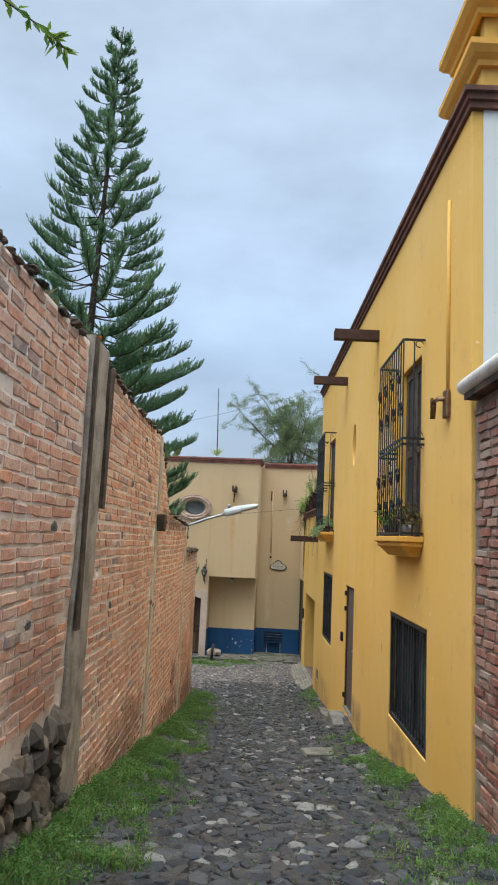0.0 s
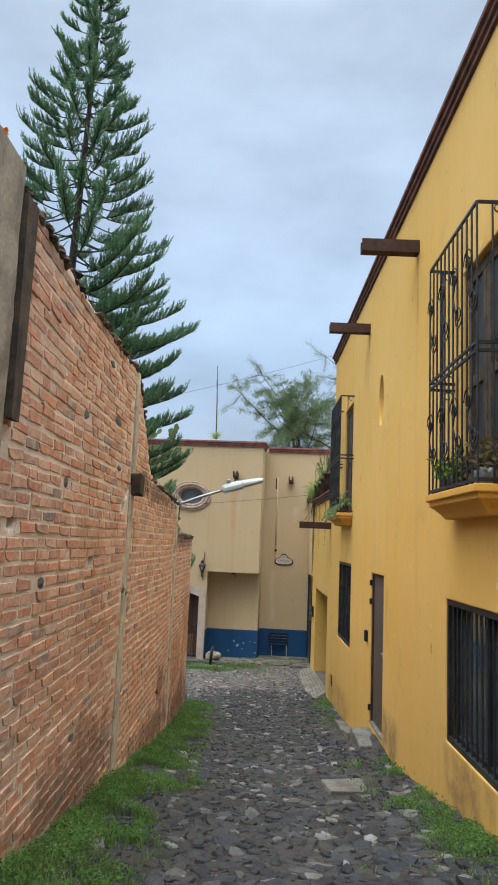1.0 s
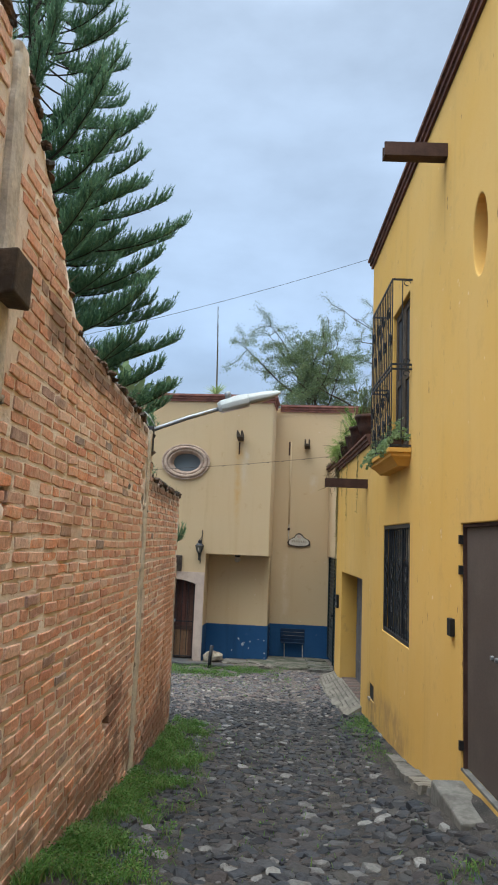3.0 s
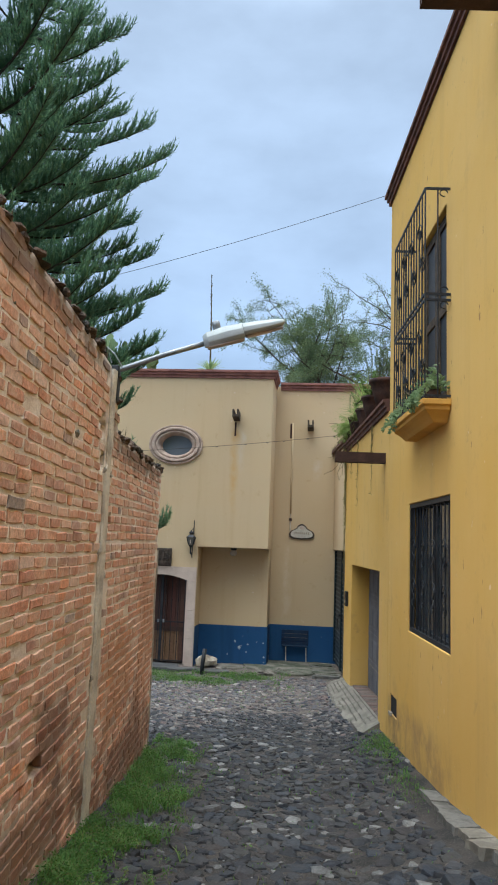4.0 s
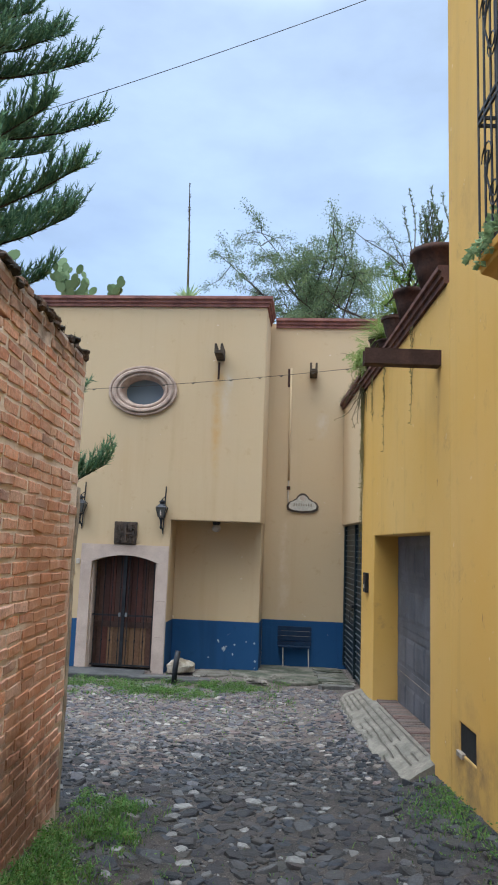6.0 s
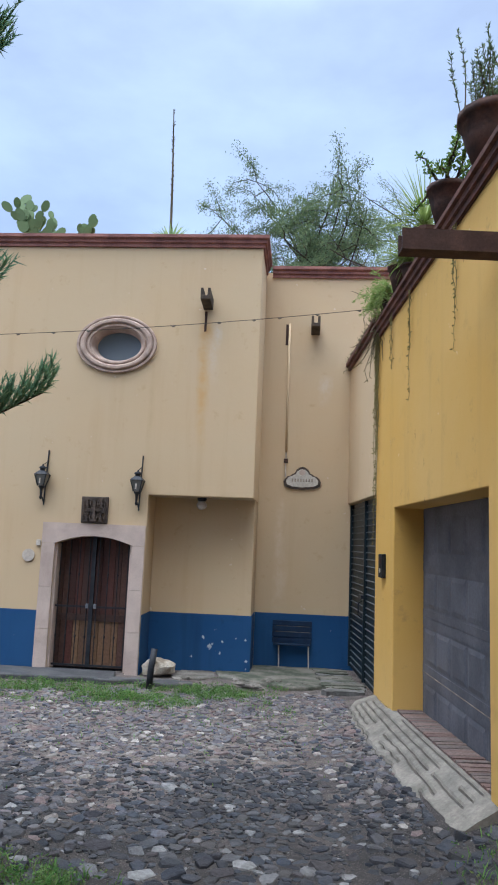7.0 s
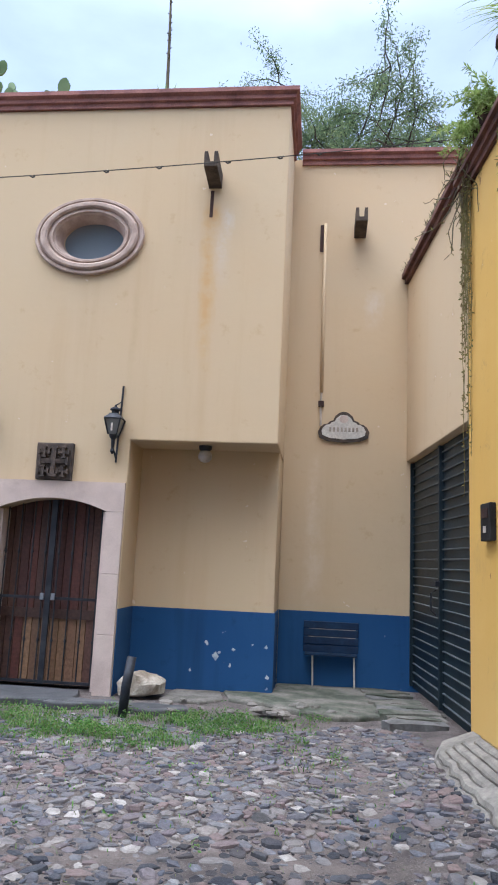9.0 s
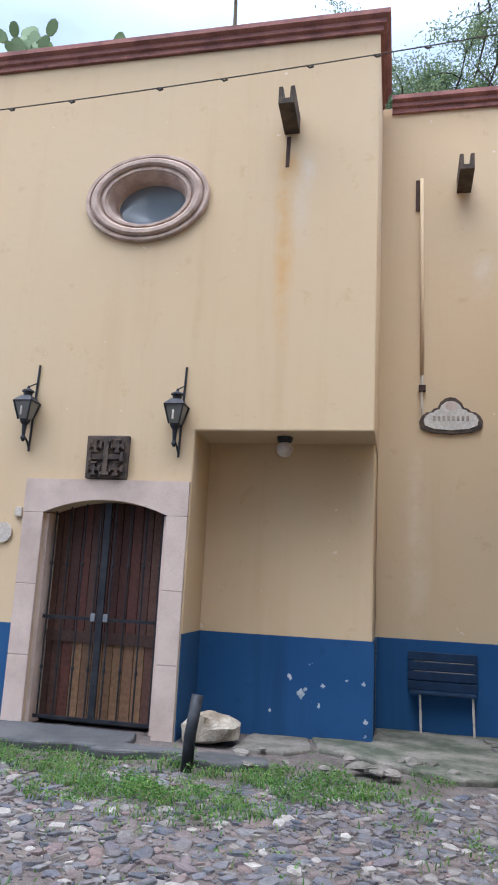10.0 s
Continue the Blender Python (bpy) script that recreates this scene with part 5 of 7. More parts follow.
# ---- gate and wall between the two houses ----
gate_wall = lone("wall_gate", boxed(XR + 0.04, XR + 0.3, H_Y2 + 0.003, 26.9, -0.42, 1.86), CREAM, "cream plastered wall over the steel gate", "wall", kind="structure", bevel=0.01)
part("coping", mould(bmesh.new(), [(-0.2, 0), (0.04, 0), (0.04, 0.06), (0.08, 0.07), (0.08, 0.13), (-0.2, 0.16)], [(XR + 0.04, H_Y2 + 0.06, 1.862, -1, 0), (XR + 0.04, 26.2, 1.862, -1, 0)]), BROWN_TRIM, gate_wall, "brown brick coping with dry weeds")
gate = thing("metal_gate", (XR + 0.1, 24.8, -3.06), "dark green sheet-steel gate with close horizontal slats", "gate")
part("gate_sheet", boxed(XR + 0.13, XR + 0.15, 23.46, 26.16, -3.05, -0.43), GREEN_GATE, gate)
for y in (23.50, 24.78, 26.12):
    part("stile", boxed(XR + 0.085, XR + 0.13, y - 0.03, y + 0.03, -3.03, -0.44), GREEN_GATE, gate)
# thin ribs, coloured paler than the sheet behind them
for i in range(26):
    z = -2.98 + i * 0.0985
    for y0, y1 in ((23.535, 24.745), (24.815, 26.085)):
        bm = prism(bmesh.new(), [(XR + 0.13, z), (XR + 0.112, z + 0.002), (XR + 0.110, z + 0.012), (XR + 0.13, z + 0.016)], "y", y0, y1)
        part("slat", bm, GATE_RIB, gate)
part("latch", boxed(XR + 0.04, XR + 0.084, 24.72, 24.92, -1.86, -1.81), IRON, gate)
part("handle", tube(bmesh.new(), [(XR + 0.08, 24.86, -1.9), (XR + 0.03, 24.86, -1.93), (XR + 0.03, 24.86, -2.1), (XR + 0.08, 24.86, -2.14)], 0.011, 6), IRON, gate)


# ---- wall lanterns, plaque, sign, globe on the cream house ----
def lantern(x, z):
    at = HOUSE @ Vector((x, FRONT - 0.12, z - 0.6))
    lan = thing("wall_lantern", at, "black iron wall lantern with clear panes on a scrolled bracket", "lantern", "lanterns beside the door", turn=-TURN)
    y = FRONT - 0.10
    four = [(-1, -1), (1, -1), (1, 1), (-1, 1)]

    def taper(z0, r0, z1, r1):
        bm = bmesh.new()
        lo, hi = [bm.verts.new((x + a * r0, y + b * r0, z0)) for a, b in four], [bm.verts.new((x + a * r1, y + b * r1, z1)) for a, b in four]
        bm.faces.new(lo[::-1]), bm.faces.new(hi)
        for k in range(4):
            bm.faces.new((lo[k], lo[(k + 1) % 4], hi[(k + 1) % 4], hi[k]))
        return bm

    k, zt = 0.78, z - 0.13
    part("roof", taper(zt + 0.02, 0.125 * k, zt + 0.08, 0.055 * k), IRON, lan, "", HOUSE)
    part("chimney_cap", lathe(bmesh.new(), x, y, [(0.04, zt + 0.081), (0.044, zt + 0.115), (0.06, zt + 0.12), (0.055, zt + 0.135), (0.016, zt + 0.155), (0.01, zt + 0.18)], 10), IRON, lan, "", HOUSE)
    part("glass", taper(zt - 0.15, 0.058 * k, zt + 0.015, 0.108 * k), glass("lantern_glass", (0.16, 0.16, 0.15)) if "lantern_glass" not in bpy.data.materials else bpy.data.materials["lantern_glass"], lan, "clear lantern glass", HOUSE)
    part("candle", lathe(bmesh.new(), x, y - 0.09, [(0.010, zt - 0.12), (0.010, zt - 0.05), (0.004, zt - 0.035)], 8), GLOBE, lan, "", HOUSE)
    for a, b in four:
        part("corner_bar", tube(bmesh.new(), [(x + a * 0.06 * k, y + b * 0.06 * k, zt - 0.155), (x + a * 0.115 * k, y + b * 0.115 * k, zt + 0.022)], 0.009, 5), IRON, lan, "", HOUSE)
    part("foot", lathe(bmesh.new(), x, y, [(0.01, zt - 0.36), (0.026, zt - 0.33), (0.016, zt - 0.30), (0.024, zt - 0.20), (0.044, zt - 0.175), (0.05, zt - 0.155)], 10), IRON, lan, "", HOUSE)
    part("bracket", tube(bmesh.new(), [(x, y, zt - 0.30), (x + 0.01, FRONT - 0.05, zt - 0.34), (x + 0.02, FRONT - 0.012, zt - 0.40)], 0.011, 6), IRON, lan, "", HOUSE)
    part("back_bar", tube(bmesh.new(), [(x + 0.02, FRONT - 0.012, z - 0.57), (x + 0.03, FRONT - 0.012, z - 0.2), (x + 0.045, FRONT - 0.012, z + 0.28)], 0.011, 6), IRON, lan, "", HOUSE)
    part("stay", tube(bmesh.new(), [(x + 0.035, FRONT - 0.012, z + 0.1), (x, y, zt + 0.17)], 0.007, 5), IRON, lan, "", HOUSE)


lantern(-4.65, -0.10)
lantern(-3.16, -0.14)

sign = thing("street_sign", HOUSE @ Vector((-0.665, SIDE - 0.02, -0.21)), "scalloped white ceramic street sign with a dark rim", "sign", turn=-TURN)


def scalloped(grow):
    pts = []
    for u, v in ((-0.30, -0.13), (-0.2, -0.175), (-0.07, -0.185), (0, -0.195), (0.07, -0.185), (0.2, -0.175), (0.30, -0.13), (0.315, -0.06), (0.285, 0.0), (0.24, 0.035), (0.2, 0.04), (0.175, 0.07), (0.13, 0.085), (0.105, 0.14), (0.05, 0.185), (0, 0.195), (-0.05, 0.185), (-0.105, 0.14), (-0.13, 0.085), (-0.175, 0.07), (-0.2, 0.04), (-0.24, 0.035), (-0.285, 0.0), (-0.315, -0.06)):
        pts.append((-0.665 + u * grow, -0.015 + v * (1 - (1 - grow) * 1.5)))
    return pts


rim = part("rim", prism(bmesh.new(), scalloped(1.0), "y", SIDE - 0.03, SIDE - 0.001), CARVED, sign, "dark glazed rim", HOUSE)
part("tile", prism(bmesh.new(), scalloped(0.86), "y", SIDE - 0.036, SIDE - 0.0305), mottled("ceramic_white", (0.60, 0.57, 0.51), (0.50, 0.47, 0.42), 8.0, 40.0, 0.35), sign, "", HOUSE)
part("crest", prism(bmesh.new(), [(-0.665 + 0.055 * math.cos(a), 0.085 + 0.05 * math.sin(a)) for a in [k * math.tau / 14 for k in range(14)]], "y", SIDE - 0.040, SIDE - 0.0365), CANTERA, sign, "", HOUSE)
for i in range(8):
    x = -0.665 + (i - 3.5) * 0.047
    part("letter_bar", boxed(x - 0.013, x + 0.013, SIDE - 0.040, SIDE - 0.0365, -0.075, -0.022), CONCRETE, sign, "", HOUSE)

globe = thing("ceiling_globe", HOUSE @ Vector((-2.21, 25.22, SOFFIT - 0.14)), "milky glass globe lamp on a dark fitting under the overhang", "lamp", turn=-TURN)
part("fitting", lathe(bmesh.new(), -2.21, 25.22, [(0.05, SOFFIT - 0.055), (0.07, SOFFIT - 0.04), (0.075, SOFFIT - 0.001)], 12), IRON, globe, "", HOUSE)
part("glass", lathe(bmesh.new(), -2.21, 25.22, [(0.01, SOFFIT - 0.185), (0.045, SOFFIT - 0.175), (0.075, SOFFIT - 0.14), (0.08, SOFFIT - 0.11), (0.06, SOFFIT - 0.07), (0.045, SOFFIT - 0.056)], 16), GLOBE, globe, "", HOUSE, smooth=True)

lone("round_plaque", prism(bmesh.new(), [(-4.80 + 0.095 * math.cos(a), -1.44 + 0.095 * math.sin(a)) for a in [k * math.tau / 24 for k in range(24)]], "y", FRONT - 0.02, FRONT - 0.001), GLOBE, "small round pale ceramic plaque on the cream wall", "plaque", frame_=HOUSE)
lone("bell_switch", boxed(-4.69, -4.62, FRONT - 0.03, FRONT - 0.001, -1.29, -1.20), GLOBE, "small pale bell push beside the door", "switch", frame_=HOUSE, bevel=0.008)

# dark slatted bench against the blue base
bench = thing("bench", HOUSE @ Vector((-0.76, SIDE - 0.15, FLOOR)), "small dark-blue slatted bench on thin pale legs", "bench", turn=-TURN)
for z in (-2.40, -2.49, -2.58, -2.67):
    part("back_slat", boxed(-1.08, -0.44, SIDE - 0.05, SIDE - 0.016, z - 0.04, z + 0.04), NAVY, bench, "", HOUSE, 0.006)
for z in (-2.445, -2.535):
    part("pale_joint", boxed(-1.02, -0.47, SIDE - 0.046, SIDE - 0.044, z - 0.003, z + 0.003), CONCRETE, bench, "", HOUSE)
part("seat", boxed(-1.06, -0.46, SIDE - 0.16, SIDE - 0.051, -2.74, -2.71), NAVY, bench, "", HOUSE, 0.006)
for x in (-0.97, -0.49):
    part("leg", tube(bmesh.new(), [(x, SIDE - 0.12, -2.74), (x + 0.01, SIDE - 0.11, -3.1)], 0.012, 6), PALE_CONCRETE, bench, "", HOUSE)

# ---- street lamp on the brick wall ----
LY = 14.72
street_lamp = thing("street_lamp", (XL + 0.01, LY, 1.0), "grey LED street lamp on a galvanised arm above the wall", "street lamp")
part("arm", tube(bmesh.new(), [(XL - 0.12, LY, 1.0), (XL + 0.02, LY, 1.13), (-0.4, LY, 1.275), (-0.02, LY, 1.40)], 0.024, 12), GALVANISED, street_lamp, "galvanised steel arm", smooth=True)
part("wall_bracket", boxed(XL - 0.16, XL + 0.02, LY - 0.05, LY + 0.05, 0.85, 1.16), IRON, street_lamp, bevel=0.008)
AIM = Matrix.Translation((-0.05, LY, 1.405)) @ Matrix.Rotation(-math.atan(0.285), 4, "Y") @ Matrix.Rotation(radians(10), 4, "X")


def shell(stations, material_, name, label=""):
    """A lofted casting: stations of (along, half_width, bottom, top)."""
    bm = bmesh.new()
    rings = []
    for u, w, b, t in stations:
        rings.append([bm.verts.new((u, v * w, b + (t - b) * h)) for v, h in ((-0.86, 0), (0.86, 0), (1, 0.25), (0.92, 0.6), (0.55, 0.94), (0, 1), (-0.55, 0.94), (-0.92, 0.6), (-1, 0.25))])
    for one, two in zip(rings, rings[1:]):
        for k in range(9):
            bm.faces.new((one[k], one[(k + 1) % 9], two[(k + 1) % 9], two[k]))
    bm.faces.new(rings[0][::-1]), bm.faces.new(rings[-1])
    return part(name, bm, material_, street_lamp, label, AIM, 0.004, True)


shell([(-0.01, 0.055, -0.05, 0.05), (0.03, 0.095, -0.055, 0.075), (0.2, 0.125, -0.06, 0.09), (0.345, 0.125, -0.055, 0.082)], LAMP_GREY, "housing", "grey cast housing")
shell([(0.346, 0.118, -0.035, 0.078), (0.5, 0.115, -0.035, 0.066), (0.62, 0.105, -0.03, 0.05), (0.69, 0.085, -0.02, 0.035), (0.715, 0.05, -0.005, 0.022)], LAMP_GREY, "head", "")
part("underside", boxed(0.01, 0.34, -0.105, 0.105, -0.068, -0.061), LAMP_UNDER, street_lamp, "", AIM, 0.002)
part("underside", boxed(0.36, 0.69, -0.085, 0.085, -0.044, -0.0365), LAMP_UNDER, street_lamp, "", AIM, 0.002)
part("lens", boxed(0.37, 0.58, -0.07, 0.07, -0.052, -0.0445), LAMP_LENS, street_lamp, "amber-tinted lamp lens", AIM, 0.002)
part("photocell", lathe(bmesh.new(), 0.13, 0.0, [(0.036, 0.08), (0.036, 0.115), (0.034, 0.145), (0.02, 0.152)], 14), GALVANISED, street_lamp, "grey photocell on top", AIM, smooth=True)
part("loose_wire", tube(bmesh.new(), [(XL - 0.05, LY - 0.03, 1.18), (XL - 0.09, LY - 0.05, 1.32), (XL - 0.02, LY - 0.06, 1.25), (XL + 0.05, LY - 0.03, 1.14)], 0.006, 5), GALVANISED, street_lamp)

# ---- cables ----
CABLE = mottled("sun_bleached_cable", (0.05, 0.045, 0.04), (0.10, 0.09, 0.08), 12.0, 60.0, 0.8)


def cable(a, b, sag, label, r=0.006):
    a, b = Vector(a), Vector(b)
    pts = []
    for i in range(25):
        k = i / 24
        p = a.lerp(b, k)
        p.z -= sag * 4 * k * (1 - k)
        pts.append(p)
    return lone("cable", tube(bmesh.new(), pts, r, 5), CABLE, label, "cable")


cable((2.2, 23.15, 1.96), (-5.6, 23.35, 1.29), 0.11, "thin dark cable strung across in front of the cream house", 0.0045)
cable((2.2, 18.83, 4.95), (-8.12, 21.29, 3.06), 0.23, "thin grey cable from the yellow house's eaves to the trees", 0.004)
cable((-6.6, 18.0, 9.94), (-0.9, 3.0, 1.9), 0.05, "thin dark cable coming down behind the brick wall", 0.005)
random.seed(12)
for i in range(16):
    k = (i + random.uniform(0.2, 0.8)) / 16
    p = Vector((2.2, 23.15, 1.96)).lerp(Vector((-5.6, 23.35, 1.29)), k)
    p.z -= 0.11 * 4 * k * (1 - k)
    lone("cable_clip", tube(bmesh.new(), [p + Vector((-0.02, -0.004, -0.004)), p + Vector((0.0, 0, -0.018)), p + Vector((0.025, 0.003, -0.006))], 0.008, 5), CABLE, "small dark clip on the cable", "clip", group="clips on the cable")

# ---- kerb things on the ground ----
slab = lone("stone_slab", boxed(1.36, 1.94, 10.25, 11.05, -0.04, 0.035, 0.02), SLAB, "flat grey cement slab laid in the cobbles", "slab", bevel=0.012)
slab.matrix_basis = Matrix.Translation((1.65, 10.65, land(1.65, 10.65))) @ Euler((math.atan(-0.165), 0, 0.06)).to_matrix().to_4x4() @ Matrix.Translation((0, 0, -0.108))
lone("door_step", boxed(2.0, XR - 0.002, 12.36, 13.30, -2.6, -2.02, 0.012), SLAB, "worn grey concrete doorstep below the brown door", "step", bevel=0.02)
random.seed(84)
y = 13.33
while y < 15.9:
    n = random.uniform(0.3, 0.6)
    mid, x0 = y + n / 2, 2.06 + random.uniform(-0.03, 0.03) + max(0.0, y - 14.6) * 0.05
    bm = boxed(x0, XR - 0.003, y, y + n - random.uniform(0.015, 0.05), -0.3, 0.0, 0.012)
    bmesh.ops.subdivide_edges(bm, edges=[e for e in bm.edges if e.calc_length() > 0.15], cuts=4, use_grid_fill=True)
    for v in bm.verts:
        v.co += Vector((0.03 * noise.noise(v.co * 7), 0.012 * noise.noise(v.co * 9), land(2.14, v.co.y) + 0.008 + 0.012 * noise.noise(v.co * 6)))
    lone("kerb_stone", bm, SLAB if random.random() < 0.5 else APRON, "broken pale cement kerb along the yellow wall", "kerb", group="kerb along the yellow house")
    y += n

# cement apron before the garage, scored for grip, and a strip of paving bricks
apron = thing("garage_apron", (2.1, 21.4, -3.1), "pale scored cement ramp before the garage door", "ramp")


def apron_z(x, y):
    k = (x - 1.9) / (XR - 1.9)
    return (-2.97 + (-0.08) * (y - 19.1) / 4.2) * (1 - k) + (-2.74 + (-0.17) * (y - 19.1) / 4.2) * k


bm = bmesh.new()
lanes, darkening, open_ = [], bmesh.new(), {}
for i in range(110):
    y = 19.15 + 4.25 * i / 109
    edge = 1.88 + 0.07 * noise.noise((y * 1.6, 1.0, 0)) + 0.045 * noise.noise((y * 6.5, 4.0, 0)) + 0.20 * max(0.0, (19.7 - y) / 0.6) ** 2 + 0.16 * max(0.0, (y - 22.9) / 0.5) ** 2
    row = []
    for j in range(31):
        k = j / 30
        x = 1.88 + 0.54 * k + (edge - 1.88) * (1 - k) ** 4
        furrow = j % 4 == 2 and noise.noise((y * 1.3, j * 3.7, 5)) > -0.25 and 19.45 < y < 23.2
        row.append(bm.verts.new((x + 0.006 * noise.noise((y * 4, j, 0)), y, apron_z(min(x, XR), y) + (-0.020 if furrow else 0.0) + 0.006 * noise.noise((x * 9, y * 3, 0)) - 0.03 * max(0.0, 1 - k * 10))))
        p = row[-1].co
        # a narrow dark strip follows each furrow
        w_ = 0.007 + 0.005 * noise.noise((y * 5, j, 4))
        now = [darkening.verts.new((p.x + d, y, p.z + 0.012)) for d in (-w_, w_)] if furrow else None
        if now and open_.get(j):
            darkening.faces.new((open_[j][0], open_[j][1], now[1], now[0]))
        open_[j] = now
    low = bm.verts.new((edge - 0.03, y, apron_z(edge, y) - 0.4))
    lanes.append([low] + row)
for one, two in zip(lanes, lanes[1:]):
    for k in range(31):
        bm.faces.new((one[k], one[k + 1], two[k + 1], two[k]))
bm.faces.new(lanes[0]), bm.faces.new(lanes[-1][::-1])
part("cement", bm, APRON, apron)
bmesh.ops.delete(darkening, geom=[v for v in darkening.verts if not v.link_faces], context="VERTS")
part("dark_scoring_lines", darkening, FURROW, apron, "dark strips along the scored lines", kind="stuff")
pav = []
for i in range(50):
    y = 19.40 + i * 0.059
    pav.append(Matrix.Translation((2.45, y, apron_z(XR, y) + 0.012 + random.uniform(-0.006, 0.006))) @ Euler((0, 0, random.gauss(0, 0.03))).to_matrix().to_4x4())
bm = boxed(-0.13, 0.14, -0.026, 0.026, -0.05, 0.008, 0.003)
pieces("paving_brick", [mesh_of(bm, "paving_brick", PAVER)], pav, apron)
lone("garage_threshold", boxed(2.425, 2.70, 19.33, 22.37, -3.2, -2.93), CONCRETE, "concrete threshold of the garage", "threshold")

# cement pad and doorstep before the cream house
def pad(name, corners, z, material_, label, category, thick=0.25):
    fine = []
    for (x0, y0), (x1, y1) in zip(corners, corners[1:] + corners[:1]):
        n = max(1, int(math.hypot(x1 - x0, y1 - y0) / 0.09))
        fine += [(x0 + (x1 - x0) * k / n, y0 + (y1 - y0) * k / n) for k in range(n)]
    corners = [(x + 0.05 * noise.noise((x * 4, y * 4, 3)), y + (0.09 * noise.noise((x * 4, y * 4, 7)) if y < 24.88 else 0)) for x, y in fine]
    bm = bmesh.new()
    lo = [bm.verts.new((x, y, z - thick)) for x, y in corners]
    hi = [bm.verts.new((x, y, z + 0.012 * noise.noise((x * 3, y * 3, 0)))) for x, y in corners]
    bm.faces.new(lo[::-1]), bm.faces.new(hi)
    for k in range(len(corners)):
        bm.faces.new((lo[k], lo[(k + 1) % len(corners)], hi[(k + 1) % len(corners)], hi[k]))
    return lone(name, bm, material_, label, category, frame_=HOUSE, bevel=0.02)


MOSSY = mottled("mossy_cement", (0.065, 0.078, 0.055), (0.20, 0.185, 0.16), 2.6, 30.0, bump=0.7, depth=0.014)
BROKEN = mottled("broken_cement", (0.20, 0.185, 0.165), (0.11, 0.105, 0.088), 6.0, 40.0, bump=0.7, depth=0.012)
DARK_SLAB = mottled("dark_wet_slab", (0.055, 0.058, 0.062), (0.09, 0.092, 0.095), 4.0, 30.0, 0.6)
pad("cement_pad", [(-1.9, 25.535), (-1.41, 25.535), (-1.38, 26.21), (0.05, 26.21), (0.05, 25.3), (-0.1, 24.75), (-0.7, 24.55), (-1.2, 24.8), (-1.8, 25.1)], -3.086, MOSSY, "mossy grey cement pad before the set-back wall", "paving")
pad("door_slab", [(-5.6, 24.93), (-3.3, 24.93), (-3.25, 24.42), (-4.2, 24.30), (-5.6, 24.34)], -3.068, DARK_SLAB, "dark grey stone slab before the entrance door", "slab")
pad("dark_mat", [(-3.30, 24.55), (-2.88, 24.60), (-2.6, 24.42), (-3.45, 24.35)], -3.072, DARK_SLAB, "flat dark wet stone on the ground", "slab", 0.08)
pad("dark_mat", [(-2.75, 24.60), (-2.18, 24.62), (-2.10, 24.36), (-2.85, 24.30)], -3.085, DARK_SLAB, "flat dark wet stone beside the post", "slab", 0.08)
pad("cement_pad", [(-2.45, 25.53), (-1.93, 25.53), (-1.86, 25.12), (-2.05, 24.86), (-2.5, 24.92)], -3.10, BROKEN, "broken mossy cement beside the boulder", "paving")
random.seed(86)
for i in range(26):
    x, y = random.uniform(-2.6, 0.9), random.uniform(24.35, 24.95)
    verts, faces = [], []
    r = random.uniform(0.04, 0.12)
    stone_blob(verts, faces, (0, 0, 0), (r, r * random.uniform(0.5, 0.9), r * 0.32), 1.0, i * 2.3)
    bm = bmesh.new()
    vv = [bm.verts.new(v) for v in verts]
    for f_ in faces:
        bm.faces.new([vv[k] for k in f_])
    bm.transform(Matrix.Translation((x, y, -3.085)) @ Euler((0, 0, random.uniform(0, 6.28))).to_matrix().to_4x4())
    lone("loose_stone", bm, BROKEN, "flat broken piece of grey cement on the ground", "stone", frame_=HOUSE, group="broken pieces before the house")
bollard = lone("bollard", tube(bmesh.new(), [(-2.67, 24.2, -3.2), (-2.66, 24.22, -2.9), (-2.63, 24.25, -2.62)], 0.045, 12), IRON, "short leaning black iron post", "post", frame_=HOUSE, smooth=True)
verts, faces = [], []
stone_blob(verts, faces, (0, 0, 0), (0.25, 0.18, 0.16), 1.0, 7.3)
bm = bmesh.new()
vv = [bm.verts.new(v) for v in verts]
for f_ in faces:
    bm.faces.new([vv[i] for i in f_])
bm.transform(Matrix.Translation((-2.68, 25.0, -2.97)))
bmesh.ops.subdivide_edges(bm, edges=bm.edges, cuts=2, use_grid_fill=True)
for v in bm.verts:
    v.co += v.co.normalized() * 0.0 + Vector((1, 1, 1)) * 0.03 * noise.noise(v.co * 6)
lone("boulder", bm, mottled("pale_boulder", (0.46, 0.42, 0.35), (0.22, 0.185, 0.14), 5.0, 30.0, bump=0.7, depth=0.02), "pale rough boulder against the blue base", "rock", frame_=HOUSE)
# scored cement strip before the gate
for i in range(9):
    y = 24.2 + i * 0.2 + random.uniform(-0.02, 0.02)
    bm = boxed(1.78, XR + 0.03, y, y + 0.15, -3.2, -3.055 - 0.002 * i, 0.015)
    bmesh.ops.subdivide_edges(bm, edges=[e for e in bm.edges if e.calc_length() > 0.3], cuts=7)
    for v in bm.verts:
        if v.co.x < XR:
            v.co += Vector((0.10 * noise.noise((y * 3, v.co.y * 9, 1)), 0.03 * noise.noise(v.co * 5), 0.018 * noise.noise(v.co * 7)))
    lone("gate_strip", bm, MOSSY if i % 3 else SLAB, "ridge of worn cement before the gate", "paving", group="cement ridges before the gate")

# ---- the tall conifer behind the brick wall ----
random.seed(21)
TX, TY = -3.9, 18.2


def trunk_at(z):
    k = (z + 2.4) / 17.4
    return Vector((TX - 0.10 + 0.55 * max(0, k - 0.35) ** 1.2 * 1.0, TY, z))


